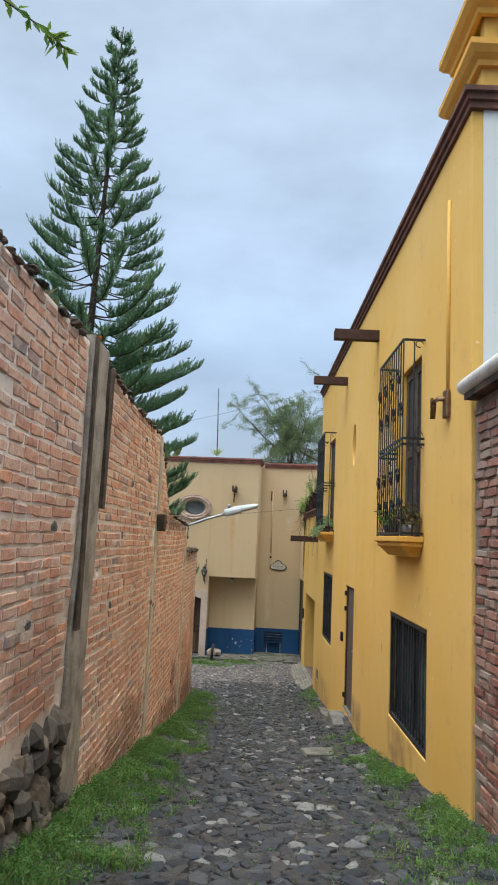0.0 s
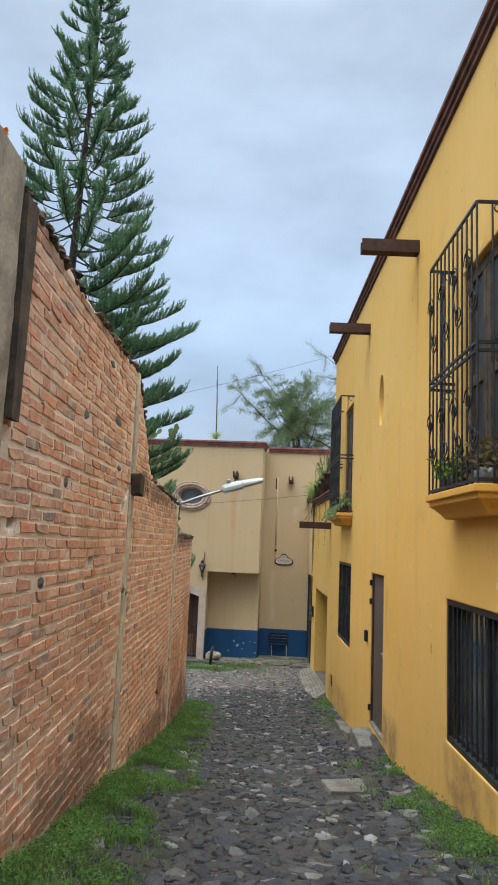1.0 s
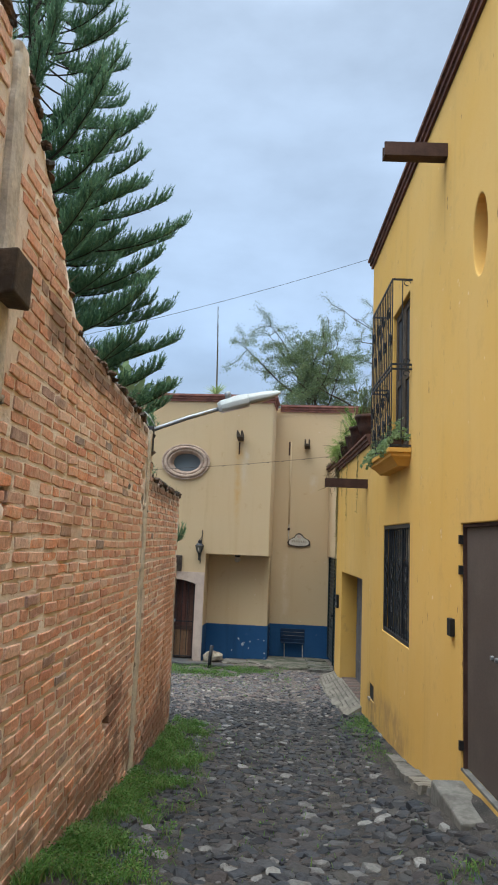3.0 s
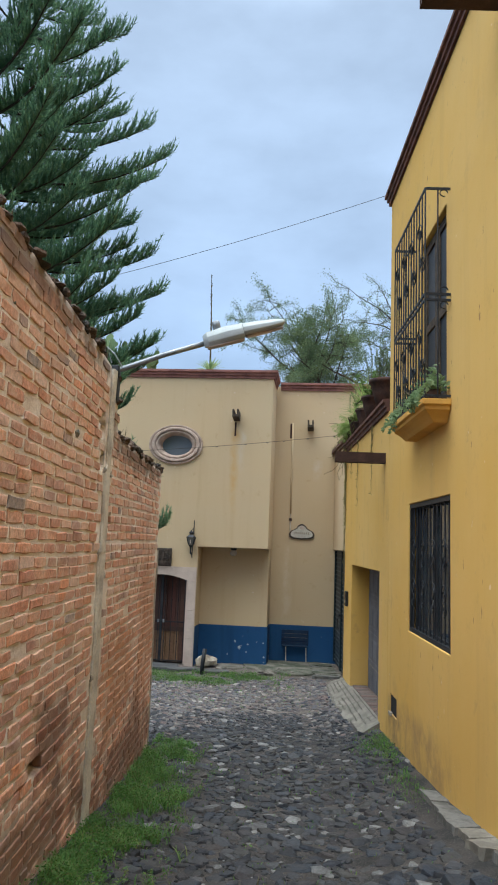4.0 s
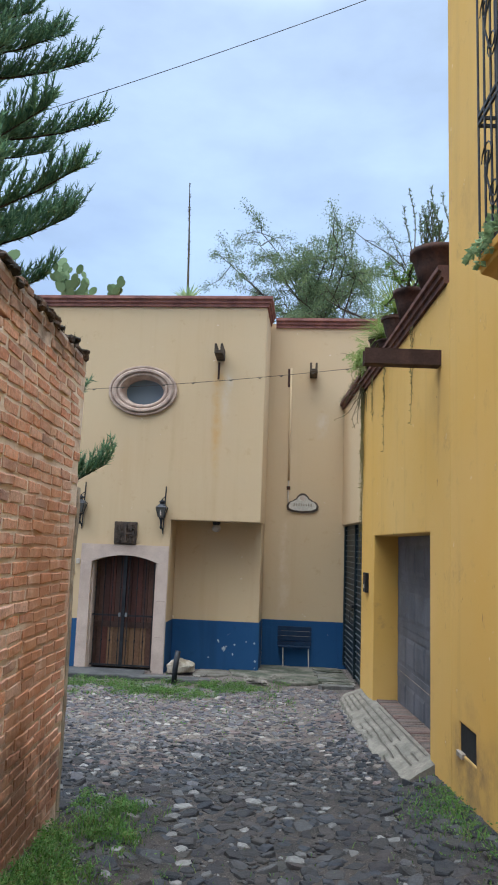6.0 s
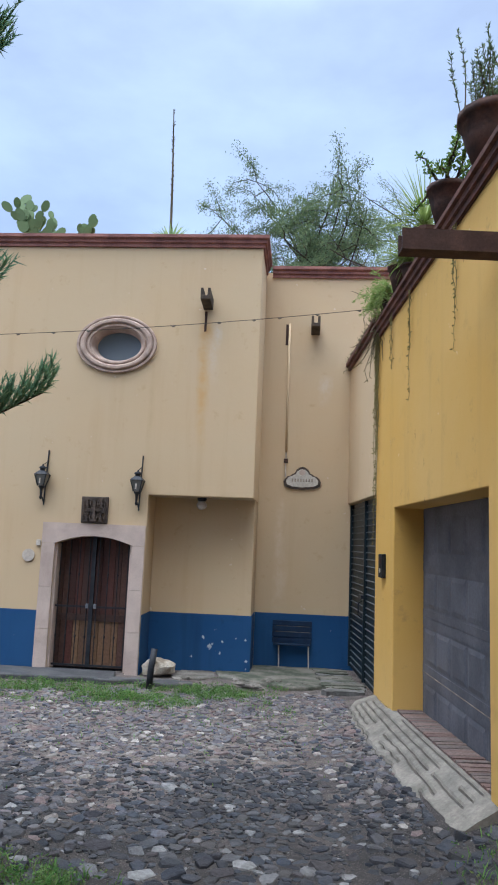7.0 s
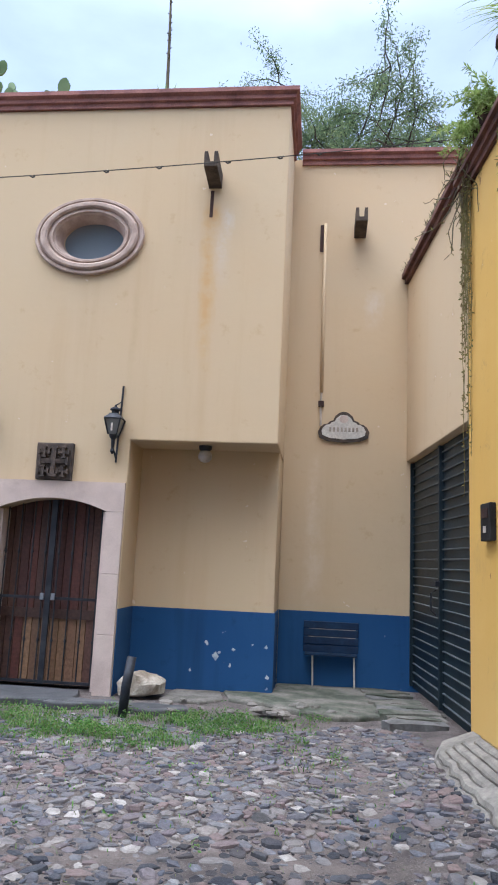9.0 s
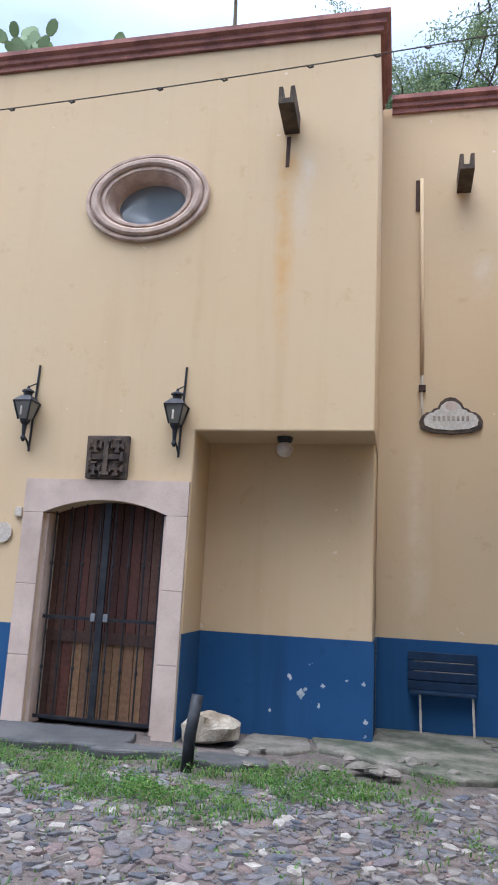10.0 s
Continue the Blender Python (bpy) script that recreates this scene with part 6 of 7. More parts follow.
conifer = thing("conifer_tree", (TX, TY, -2.4), "tall dark green araucaria-like conifer with tiers of upswept branches", "tree")
part("trunk", tube(bmesh.new(), [trunk_at(-2.4 + 17.3 * i / 24) for i in range(25)], 0.17, 10, 0.015), BARK, conifer, "slender dark trunk", smooth=True)
limbs, needle_v, needle_f = bmesh.new(), [], []


def frond(at, way, length, rise, count):
    """A twig that sweeps forward and up, set round with short needles."""
    pts, p, d = [Vector(at)], Vector(at), Vector(way).normalized()
    for _ in range(4):
        p = p + d * (length / 4)
        pts.append(p)
        d = (d + Vector((0, 0, rise))).normalized()
    k0 = len(needle_v)
    for i, q in enumerate(pts):
        r = 0.011 * (1 - i / 5)
        for a in (0.0, 2.1, 4.2):
            needle_v.append(q + Vector((r * math.cos(a), r * math.sin(a), r * math.sin(a + 1))))
    for i in range(4):
        for a in range(3):
            needle_f.append((k0 + 3 * i + a, k0 + 3 * i + (a + 1) % 3, k0 + 3 * i + 3 + (a + 1) % 3, k0 + 3 * i + 3 + a))
    for i in range(count):
        f = 4 * (i + random.random()) / count
        s = min(3, int(f))
        along = (pts[s + 1] - pts[s]).normalized()
        q = pts[s].lerp(pts[s + 1], f - s)
        out = (along * random.uniform(0.8, 1.5) + Vector((random.gauss(0, 0.5), random.gauss(0, 0.5), random.gauss(0.15, 0.5)))).normalized()
        w = out.cross((random.gauss(0, 1), random.gauss(0, 1), random.gauss(0, 1))).normalized() * random.uniform(0.005, 0.009)
        k = len(needle_v)
        needle_v.extend((q - w, q + w, q + out * random.uniform(0.05, 0.10)))
        needle_f.append((k, k + 1, k + 2))


z = -0.9
while z < 14.75:
    reach = min(2.95, 0.16 + (14.95 - z) * 0.285)
    if 7 < z < 12.5:
        reach *= 0.92
    if z < 2.2:
        reach *= 1.07
    count = 12 if z < 6 else 8 if z < 12 else 5
    turn0 = random.uniform(0, math.tau)
    for i in range(count):
        a = turn0 + i * math.tau / count + random.gauss(0, 0.14)
        r = reach * random.uniform(0.70, 1.05)
        out = Vector((math.cos(a), math.sin(a), 0))
        start = trunk_at(z + random.uniform(-0.14, 0.14))
        rise = random.uniform(-0.06, 0.10) + (0.12 if z > 11 else 0.0)
        pts = []
        for s in range(9):
            k = s / 8
            pts.append(start + out * r * k + Vector((0, 0, r * (rise * k - 0.11 * math.sin(k * 2.8) + 0.12 * k ** 3))))
        tube(limbs, pts, 0.008 + 0.008 * r, 5, 0.005)
        inner = (0.30 if z < 6.5 else 0.46) if r > 0.8 else 0.12
        n = int(8 + r * (1 - inner) * (38 if z < 6.5 else 25))
        for j in range(n):
            k = inner + (1 - inner) * (j + random.random()) / n
            f_ = k * 8
            s = min(7, int(f_))
            p = pts[s].lerp(pts[s + 1], f_ - s)
            along = (pts[s + 1] - pts[s]).normalized()
            across = along.cross((0, 0, 1)).normalized() * (1 if j % 2 else -1)
            spread = 1.15 - 0.75 * k
            way = along * random.uniform(0.5, 0.9) + across * spread * random.uniform(0.5, 1.1) + Vector((0, 0, random.uniform(0.1, 0.75)))
            ln = random.uniform(0.28, 0.50) * (0.45 + 0.55 * min(1, r / 1.6)) * (1.15 - 0.4 * k)
            frond(p, way, ln, random.uniform(0.15, 0.45), 36)
            if j % 3:
                frond(p, along * 0.7 + across * random.gauss(0, 0.4) + Vector((0, 0, random.uniform(0.5, 1.0))), ln * 0.75, 0.1, 30)
    z += 0.40 if z > 9 else 0.46
part("branchwork", limbs, BARK, conifer, "thin dark limbs in tiers", kind="stuff")
soup("crown", needle_v, needle_f, NEEDLES, conifer, "dense upswept needle tufts")


# ---- loose trees behind the cream house ----
def airy_tree(name, at, height, spread, label, leaf, seed, limbs_n=7, leaves=60, droop=0.1, size=0.07):
    random.seed(seed)
    tree = thing(name, at, label, "tree")
    wood, lv, lf = bmesh.new(), [], []
    stem = wander(at, (random.gauss(0, 0.1), random.gauss(0, 0.1), 1), height * 0.76, 6, 0.06)
    part("trunk", tube(bmesh.new(), stem, 0.05 + height * 0.008, 7, 0.05), BARK, tree, smooth=True)
    for i in range(limbs_n):
        a = i * math.tau / limbs_n + random.gauss(0, 0.3)
        start = stem[random.randint(4, 6)]
        limb = wander(start, (math.cos(a) * spread, math.sin(a) * spread, random.uniform(0.6, 1.5)), height * random.uniform(0.16, 0.34), 8, 0.16)
        if any(q.y < 27.5 and q.z < 4.0 for q in limb):
            continue
        tube(wood, limb, 0.035, 5, 0.008)
        for _ in range(15):
            s = random.randint(1, 8)
            twig = wander(limb[s], (random.gauss(0, 1), random.gauss(0, 1), random.uniform(-0.2, 1)), height * random.uniform(0.05, 0.13), 5, 0.3, -droop)
            if any(q.y < 27.5 and q.z < 4.0 for q in twig):
                continue
            tube(wood, twig, 0.012, 4, 0.003)
            for _ in range(leaves):
                k = random.uniform(0.15, 1) * 5
                j = min(4, int(k))
                p = twig[j].lerp(twig[j + 1], k - j) + Vector((random.gauss(0, 0.075), random.gauss(0, 0.075), random.gauss(0, 0.075)))
                leaf_quad(lv, lf, p, (random.gauss(0, 1), random.gauss(0, 1), random.gauss(-droop * 4, 0.8)), size * random.uniform(0.6, 1.3), size * 0.33)
    part("branchwork", wood, BARK, tree, kind="stuff")
    soup("crown", lv, lf, leaf, tree, "loose crown of small leaves")


airy_tree("pepper_tree", (2.1, 28.0, -2.9), 9.75, 0.62, "loose grey-green feathery tree behind the cream house", OLIVE, 31, 26, 230, 0.16, 0.062)
airy_tree("mesquite_tree", (0.95, 28.0, -2.9), 8.9, 0.62, "loose fresh-green tree behind the cream house", OLIVE, 33, 20, 210, 0.12, 0.06)
airy_tree("mesquite_tree", (3.4, 28.1, -2.9), 7.9, 0.7, "thin grey-green tree behind the cream house", OLIVE, 35, 18, 200, 0.12, 0.06)
airy_tree("mesquite_tree", (6.4, 31.0, -2.9), 13.0, 0.8, "thin grey-green tree behind the houses", OLIVE, 36, 18, 100, 0.12, 0.065)
random.seed(37)
bare = thing("bare_branch", (3.3, 26.9, 3.6), "bare crooked dead branch standing above the roofs", "branch")
bm = bmesh.new()
stem = wander((3.35, 26.95, 3.6), (-0.75, 0, 0.9), 1.6, 9, 0.08)
tube(bm, stem, 0.035, 6, 0.008)
for s, d in ((3, 1), (4, -1), (5, 1), (6, 1), (7, -1)):
    tube(bm, wander(stem[s], (0.5 * d, random.gauss(0, 0.3), 0.8), random.uniform(0.3, 0.7), 5, 0.2), 0.013, 5, 0.004)
part("branch", bm, BARK, bare)


def agave(at, stalk, name, label):
    """A rosette of stiff pointed leaves, with a tall flower stalk."""
    plant = thing(name, at, label, "plant")
    bm = bmesh.new()
    for i in range(34):
        a, lift = i * 2.4, random.uniform(0.25, 1.4)
        out = Vector((math.cos(a), math.sin(a), lift)).normalized()
        side = Vector((-math.sin(a), math.cos(a), 0)) * 0.022
        n = random.uniform(0.32, 0.5)
        mid = Vector(at) + out * n * 0.5
        tip = Vector(at) + out * n + Vector((0, 0, -0.04))
        v = [bm.verts.new(p) for p in (Vector(at) - side * 0.7, Vector(at) + side * 0.7, mid + side, tip, mid - side)]
        bm.faces.new((v[0], v[1], v[2], v[4]))
        bm.faces.new((v[4], v[2], v[3]))
    part("leaves", bm, SUCCULENT, plant, "stiff grey-green leaves")
    if stalk:
        pts = [Vector(at) + Vector((-0.07 * (i / 9) ** 1.5, 0, stalk * i / 9)) for i in range(10)]
        stem_ = part("stalk", tube(bmesh.new(), pts, 0.026, 7, 0.008), DRY, plant, "tall dry flower stalk")
        bm = bmesh.new()
        for i in range(60):
            k = random.uniform(0.3, 1)
            p = Vector(at) + Vector((-0.07 * k ** 1.5, 0, stalk * k))
            a = random.uniform(0, math.tau)
            tube(bm, [p, p + Vector((0.03 * math.cos(a), 0.03 * math.sin(a), 0.03))], 0.005, 4, 0.008)
        part("seed_pods", bm, DRY, plant, kind="stuff")


random.seed(41)
agave((-0.86, 25.75, 3.84), 2.5, "agave", "spiky agave with a tall dry stalk on the flat roof")


def paddles(at, n, size, label):
    """Thick oval pads that grow from one another."""
    plant = thing("prickly_pear", at, label, "cactus")
    spots = [(Vector(at), Vector((0, 0, 1)))]
    for i in range(n):
        p, d = random.choice(spots)
        way = (d + Vector((random.gauss(0, 0.7), random.gauss(0, 0.25), random.uniform(0.1, 0.8)))).normalized()
        ln = size * random.uniform(0.7, 1.2)
        bm = bmesh.new()
        side = way.cross((0, 1, 0)).normalized()
        deep = side.cross(way)
        ring = []
        for k in range(10):
            a = k * math.tau / 10
            ring.append((p + way * ln * (0.5 - 0.5 * math.cos(a)) + side * ln * 0.33 * math.sin(a)))
        f1, f2 = [bm.verts.new(q + deep * 0.012) for q in ring], [bm.verts.new(q - deep * 0.012) for q in ring]
        bm.faces.new(f1), bm.faces.new(f2[::-1])
        for k in range(10):
            bm.faces.new((f1[k], f1[(k + 1) % 10], f2[(k + 1) % 10], f2[k]))
        part("pad", bm, SUCCULENT, plant)
        spots.append((p + way * ln * 0.97, way))


random.seed(43)
paddles(Vector((-3.15, 25.85, 3.68)), 60, 0.22, "light green prickly pear on the cream house's roof")
paddles(Vector((-2.40, 25.8, 3.68)), 20, 0.19, "small prickly pear on the cream house's roof")
paddles(Vector((-4.6, 26.1, 3.4)), 40, 0.32, "prickly pear on the cream house's roof")

# ---- pots and plants on the low roof ----
LEDGE = LOW_EAVES + 0.214


def potted(y, x, r, h, kind, label, seed):
    random.seed(seed)
    pot = thing("potted_plant", (x, y, LEDGE), label, "plant", "pots on the low roof")
    part("pot", lathe(bmesh.new(), x, y, [(r * 0.60, LEDGE), (r * 0.84, LEDGE + h * 0.5), (r * 0.98, LEDGE + h * 0.84), (r * 1.08, LEDGE + h * 0.86), (r * 1.08, LEDGE + h), (r * 0.9, LEDGE + h), (r * 0.86, LEDGE + h * 0.9)], 14), CLAY, pot, "dark clay pot", smooth=kind != "yucca")
    lv, lf = [], []
    top = Vector((x, y, LEDGE + h * 0.92))
    wood = bmesh.new()

    def strap(at, way, length, width, bend):
        """A long narrow leaf that arches over."""
        p, d = Vector(at), Vector(way).normalized()
        side = d.cross((0, 0, 1)).normalized() * width / 2
        k0 = len(lv)
        for i in range(6):
            w = 1 - (i / 5) ** 2
            lv.extend((p - side * w, p + side * w))
            p = p + d * (length / 5)
            d = (d + Vector((0, 0, -bend))).normalized()
        for i in range(5):
            lf.append((k0 + 2 * i, k0 + 2 * i + 1, k0 + 2 * i + 3, k0 + 2 * i + 2))

    if kind == "yucca":
        for i in range(110):
            a, up = random.uniform(0, math.tau), random.uniform(-0.25, 1.7)
            strap(top + Vector((0, 0, random.uniform(0.02, 0.22))), (math.cos(a), math.sin(a), up), random.uniform(0.40, 0.72), 0.017, random.uniform(0.0, 0.14))
        tube(wood, [top - Vector((0, 0, 0.03)), top + Vector((0.01, 0, 0.12)), top + Vector((0, 0.01, 0.24))], 0.028, 6, 0.02)
        mat = LIME
    elif kind == "spider":
        for i in range(190):
            a, up = random.uniform(0, math.tau), random.uniform(0.1, 2.2)
            strap(top + Vector((random.gauss(0, 0.05), random.gauss(0, 0.05), random.uniform(0, 0.1))), (math.cos(a) - 0.25, math.sin(a), up), random.uniform(0.28, 0.60), 0.013, random.uniform(0.15, 0.42))
        mat = LIME
    elif kind in ("rosemary", "twigs"):
        for i in range(26 if kind == "rosemary" else 8):
            twig = wander(top + Vector((random.gauss(0, r * 0.4), random.gauss(0, r * 0.4), 0)), (random.gauss(-0.1, 0.32), random.gauss(0, 0.32), 1), random.uniform(0.3, 0.72), 6, 0.10, 0.05)
            tube(wood, twig, 0.006, 4, 0.002)
            for _ in range(75):
                k = (1 - random.random() ** 1.3 * 0.75) * 6
                j = min(5, int(k))
                leaf_quad(lv, lf, twig[j].lerp(twig[j + 1], k - j), (random.gauss(0, 0.6), random.gauss(0, 0.6), random.uniform(0.3, 1.2)), random.uniform(0.025, 0.05), 0.010)
        mat = OLIVE
    elif kind == "jade":
        for i in range(9):
            limb = wander(top, (random.gauss(-0.5, 0.5), random.gauss(0, 0.6), random.uniform(0.3, 1.1)), random.uniform(0.3, 0.6), 6, 0.22)
            tube(wood, limb, 0.016, 5, 0.007)
            for s in (3, 4, 5, 6):
                if random.random() < 0.75:
                    c = limb[s]
                    for _ in range(34):
                        way = Vector((random.gauss(0, 1), random.gauss(0, 1), random.gauss(0.3, 0.9))).normalized()
                        leaf_quad(lv, lf, c + way * random.uniform(0.0, 0.045), way, random.uniform(0.03, 0.05), 0.022)
        mat = LEAF
    else:
        for i in range(34):
            frond_ = wander(top + Vector((random.gauss(0, 0.05), random.gauss(0, 0.05), 0)), (-abs(random.gauss(0.25, 0.3)), random.gauss(0, 0.6), random.uniform(0.2, 1.2)), random.uniform(0.25, 0.50), 7, 0.08, -0.30)
            for p, q in zip(frond_, frond_[1:]):
                for _ in range(8):
                    leaf_quad(lv, lf, p.lerp(q, random.random()), (q - p) + Vector((random.gauss(0, 0.05), random.gauss(0, 0.05), random.gauss(0, 0.04))), random.uniform(0.04, 0.075), 0.014)
        mat = LIME
    if wood.verts:
        part("stemwork", wood, BARK if kind == "jade" else DRY, pot, kind="stuff")
    soup("foliage", lv, lf, mat, pot, "")


potted(22.85, 2.30, 0.12, 0.18, "fern", "small clay pot with drooping lime-green leaves on the roof edge", 51)
potted(22.2, 2.29, 0.15, 0.32, "twigs", "dark tapered clay pot with thin grey-green twigs", 52)
potted(21.25, 2.32, 0.17, 0.30, "yucca", "dark clay pot with a large spiky light green yucca", 53)
potted(21.8, 2.31, 0.12, 0.16, "spider", "low clay pot with arching light green leaves", 50)
potted(20.45, 2.32, 0.18, 0.36, "jade", "dark clay pot with a crooked branching jade plant", 54)
potted(19.4, 2.36, 0.25, 0.40, "rosemary", "large dark clay pot with a feathery upright bush", 56)
potted(21.7, 2.95, 0.20, 0.36, "spider", "clay pot with an arching green plant on the roof", 57)
potted(20.9, 3.05, 0.22, 0.42, "rosemary", "clay pot with a tall feathery bush on the roof", 58)
potted(23.2, 2.36, 0.12, 0.22, "fern", "small clay pot with trailing plant at the roof corner", 59)

# dry tangle of old vine stems over the roof corner, and tufts on the gate wall's coping
random.seed(60)
tangle = thing("vine_tangle", (XR - 0.02, 23.35, LEDGE - 0.3), "dry grey-brown tangle of vine stems over the roof corner", "vine")
wood, lv, lf = bmesh.new(), [], []
for i in range(46):
    line = wander((XR - 0.03 + random.gauss(0, 0.04), 23.33 + random.gauss(0, 0.14), LEDGE + random.uniform(-0.35, 0.25)), (random.gauss(-0.1, 0.3), random.gauss(0, 0.6), random.gauss(-0.5, 0.8)), random.uniform(0.2, 0.6), 7, 0.3, -0.08)
    line = [Vector((min(q.x, XR - 0.012), q.y, q.z)) if q.z < LEDGE else q for q in line]
    tube(wood, line, 0.006, 4, 0.003)
    for q in line[2:]:
        if random.random() < 0.6:
            leaf_quad(lv, lf, q, (random.gauss(-0.4, 0.6), random.gauss(0, 1), random.gauss(-0.3, 0.7)), random.uniform(0.02, 0.045), 0.018)
part("stemwork", wood, DRY, tangle, kind="stuff")
soup("leaves", lv, lf, VINE, tangle, "")
lv, lf = [], []
for i in range(16):
    y = 23.6 + i * 0.16 + random.gauss(0, 0.04)
    for _ in range(14):
        leaf_quad(lv, lf, (XR + random.uniform(-0.05, 0.05), y + random.gauss(0, 0.02), 1.995), (random.gauss(-0.3, 0.6), random.gauss(0, 0.6), 0.9), random.uniform(0.03, 0.09), 0.012)
me = bpy.data.meshes.new("weeds")
me.from_pydata(lv, [], lf)
me.materials.append(DRY)
tagged(new("weeds", me), "small dry tufts growing on the brick coping", "weeds", kind="stuff")


def vine(y, z0, z1, n, label, seed, x=XR - 0.02, thick=0.05):
    random.seed(seed)
    v_ = thing("trailing_vine", (x, y, z1), label, "vine", "vines on the yellow house")
    wood, lv, lf = bmesh.new(), [], []
    for i in range(n):
        yy, drop = y + random.gauss(0, thick), random.uniform(0.45, 1.0) * (z0 - z1)
        pts = [Vector((x - 0.01 + random.gauss(0, 0.006), yy + 0.03 * noise.noise((i * 3.1, k * 0.7, 0)), z0 - drop * k / 12)) for k in range(13)]
        tube(wood, pts, 0.005, 4, 0.002)
        for _ in range(int(75 * drop / 2)):
            k = random.random() ** 1.4 * 12
            j = min(11, int(k))
            leaf_quad(lv, lf, pts[j].lerp(pts[j + 1], k - j), (random.gauss(-0.5, 0.5), random.gauss(0, 1), random.gauss(-0.5, 0.6)), random.uniform(0.02, 0.04), 0.018)
    part("stemwork", wood, VINE, v_, kind="stuff")
    soup("leaves", lv, lf, VINE, v_, "")


vine(23.34, LEDGE + 0.1, -1.1, 9, "half-dry vine trailing down the garage pillar", 61, thick=0.07)
vine(23.56, LEDGE + 0.1, -0.35, 5, "dry brown vine hanging beside the gate wall", 62, x=XR + 0.02, thick=0.03)
vine(21.6, LOW_EAVES, 0.35, 2, "thin dry tendril on the yellow wall", 63, thick=0.03)
vine(20.0, LOW_EAVES, 0.5, 2, "thin dry tendril on the yellow wall above the garage", 64, thick=0.03)
vine(22.5, LOW_EAVES + 0.15, 0.9, 3, "short trailing vine at the eaves", 65, thick=0.06)


# ---- plants behind the balcony bars ----
def balcony_plant(y, z, x, kind, label, seed):
    random.seed(seed)
    p_ = thing("balcony_plant", (x, y, z), label, "plant", "plants on the balcony sills")
    part("pot", lathe(bmesh.new(), x, y, [(0.05, z), (0.065, z + 0.06), (0.075, z + 0.12), (0.066, z + 0.12), (0.06, z + 0.10)], 12), GALVANISED if kind == "grey" else CLAY, p_, smooth=True)
    lv, lf = [], []
    for i in range(110):
        a = random.uniform(0, math.tau)
        at = Vector((x + random.gauss(0, 0.05), y + random.gauss(0, 0.08), z + 0.11 + abs(random.gauss(0, 0.09))))
        leaf_quad(lv, lf, at, (math.cos(a), math.sin(a), random.uniform(-0.5, 1)), random.uniform(0.05, 0.10), 0.045)
    if kind == "trail":
        for i in range(5):
            line = wander((x - 0.10, y + random.gauss(0, 0.14), z + 0.12), (-0.4, random.gauss(0, 0.3), -0.2), random.uniform(0.12, 0.28), 6, 0.15, -0.35)
            for q in line:
                for _ in range(4):
                    leaf_quad(lv, lf, q, (random.gauss(-0.3, 1), random.gauss(0, 1), random.gauss(0, 0.8)), 0.055, 0.04)
    soup("foliage", lv, lf, {"trail": SUCCULENT, "grey": DRY, "green": LEAF}[kind], p_, "")


balcony_plant(8.72, 1.021, XR - 0.13, "green", "small pot of light green succulents behind the bars", 71)
balcony_plant(8.45, 1.021, XR - 0.13, "green", "small pot of green leaves behind the bars", 72)
balcony_plant(7.95, 1.021, XR - 0.12, "grey", "grey tin of dry brownish plants behind the bars", 73)
balcony_plant(7.74, 1.021, XR - 0.12, "grey", "pot of wilted reddish plants behind the bars", 74)
balcony_plant(15.62, 1.131, XR - 0.13, "trail", "pot of pale trailing succulents spilling over the sill", 75)
balcony_plant(15.85, 1.131, XR - 0.14, "trail", "pot of pale grey-green succulents behind the bars", 76)
balcony_plant(16.35, 1.131, XR - 0.14, "grey", "pot of dry brown stems behind the bars", 77)
balcony_plant(16.85, 1.131, XR - 0.14, "trail", "pale plant trailing from the end of the sill", 78)

# a leafy twig that hangs into the alley from a tree behind the wall
random.seed(81)
twig = thing("hanging_twig", (-1.25, 5.0, 4.4), "leafy green twig hanging over the brick wall", "branch")
stem = [Vector(p) for p in ((-3.2, 5.1, 4.9), (-2.2, 5.05, 5.0), (-1.62, 5.0, 4.86), (-1.32, 5.0, 4.64), (-1.12, 5.0, 4.50), (-1.0, 5.0, 4.38))]
part("stem", tube(bmesh.new(), stem, 0.014, 5, 0.003), BARK, twig)
lv, lf = [], []
for i in range(46):
    k = random.uniform(1.4, 5)
    j = min(4, int(k))
    leaf_quad(lv, lf, stem[j].lerp(stem[j + 1], k - j), (random.gauss(0.45, 0.5), random.gauss(0, 0.5), random.gauss(-0.5, 0.5)), random.uniform(0.09, 0.16), 0.045)
soup("leaves", lv, lf, LEAF, twig, "")


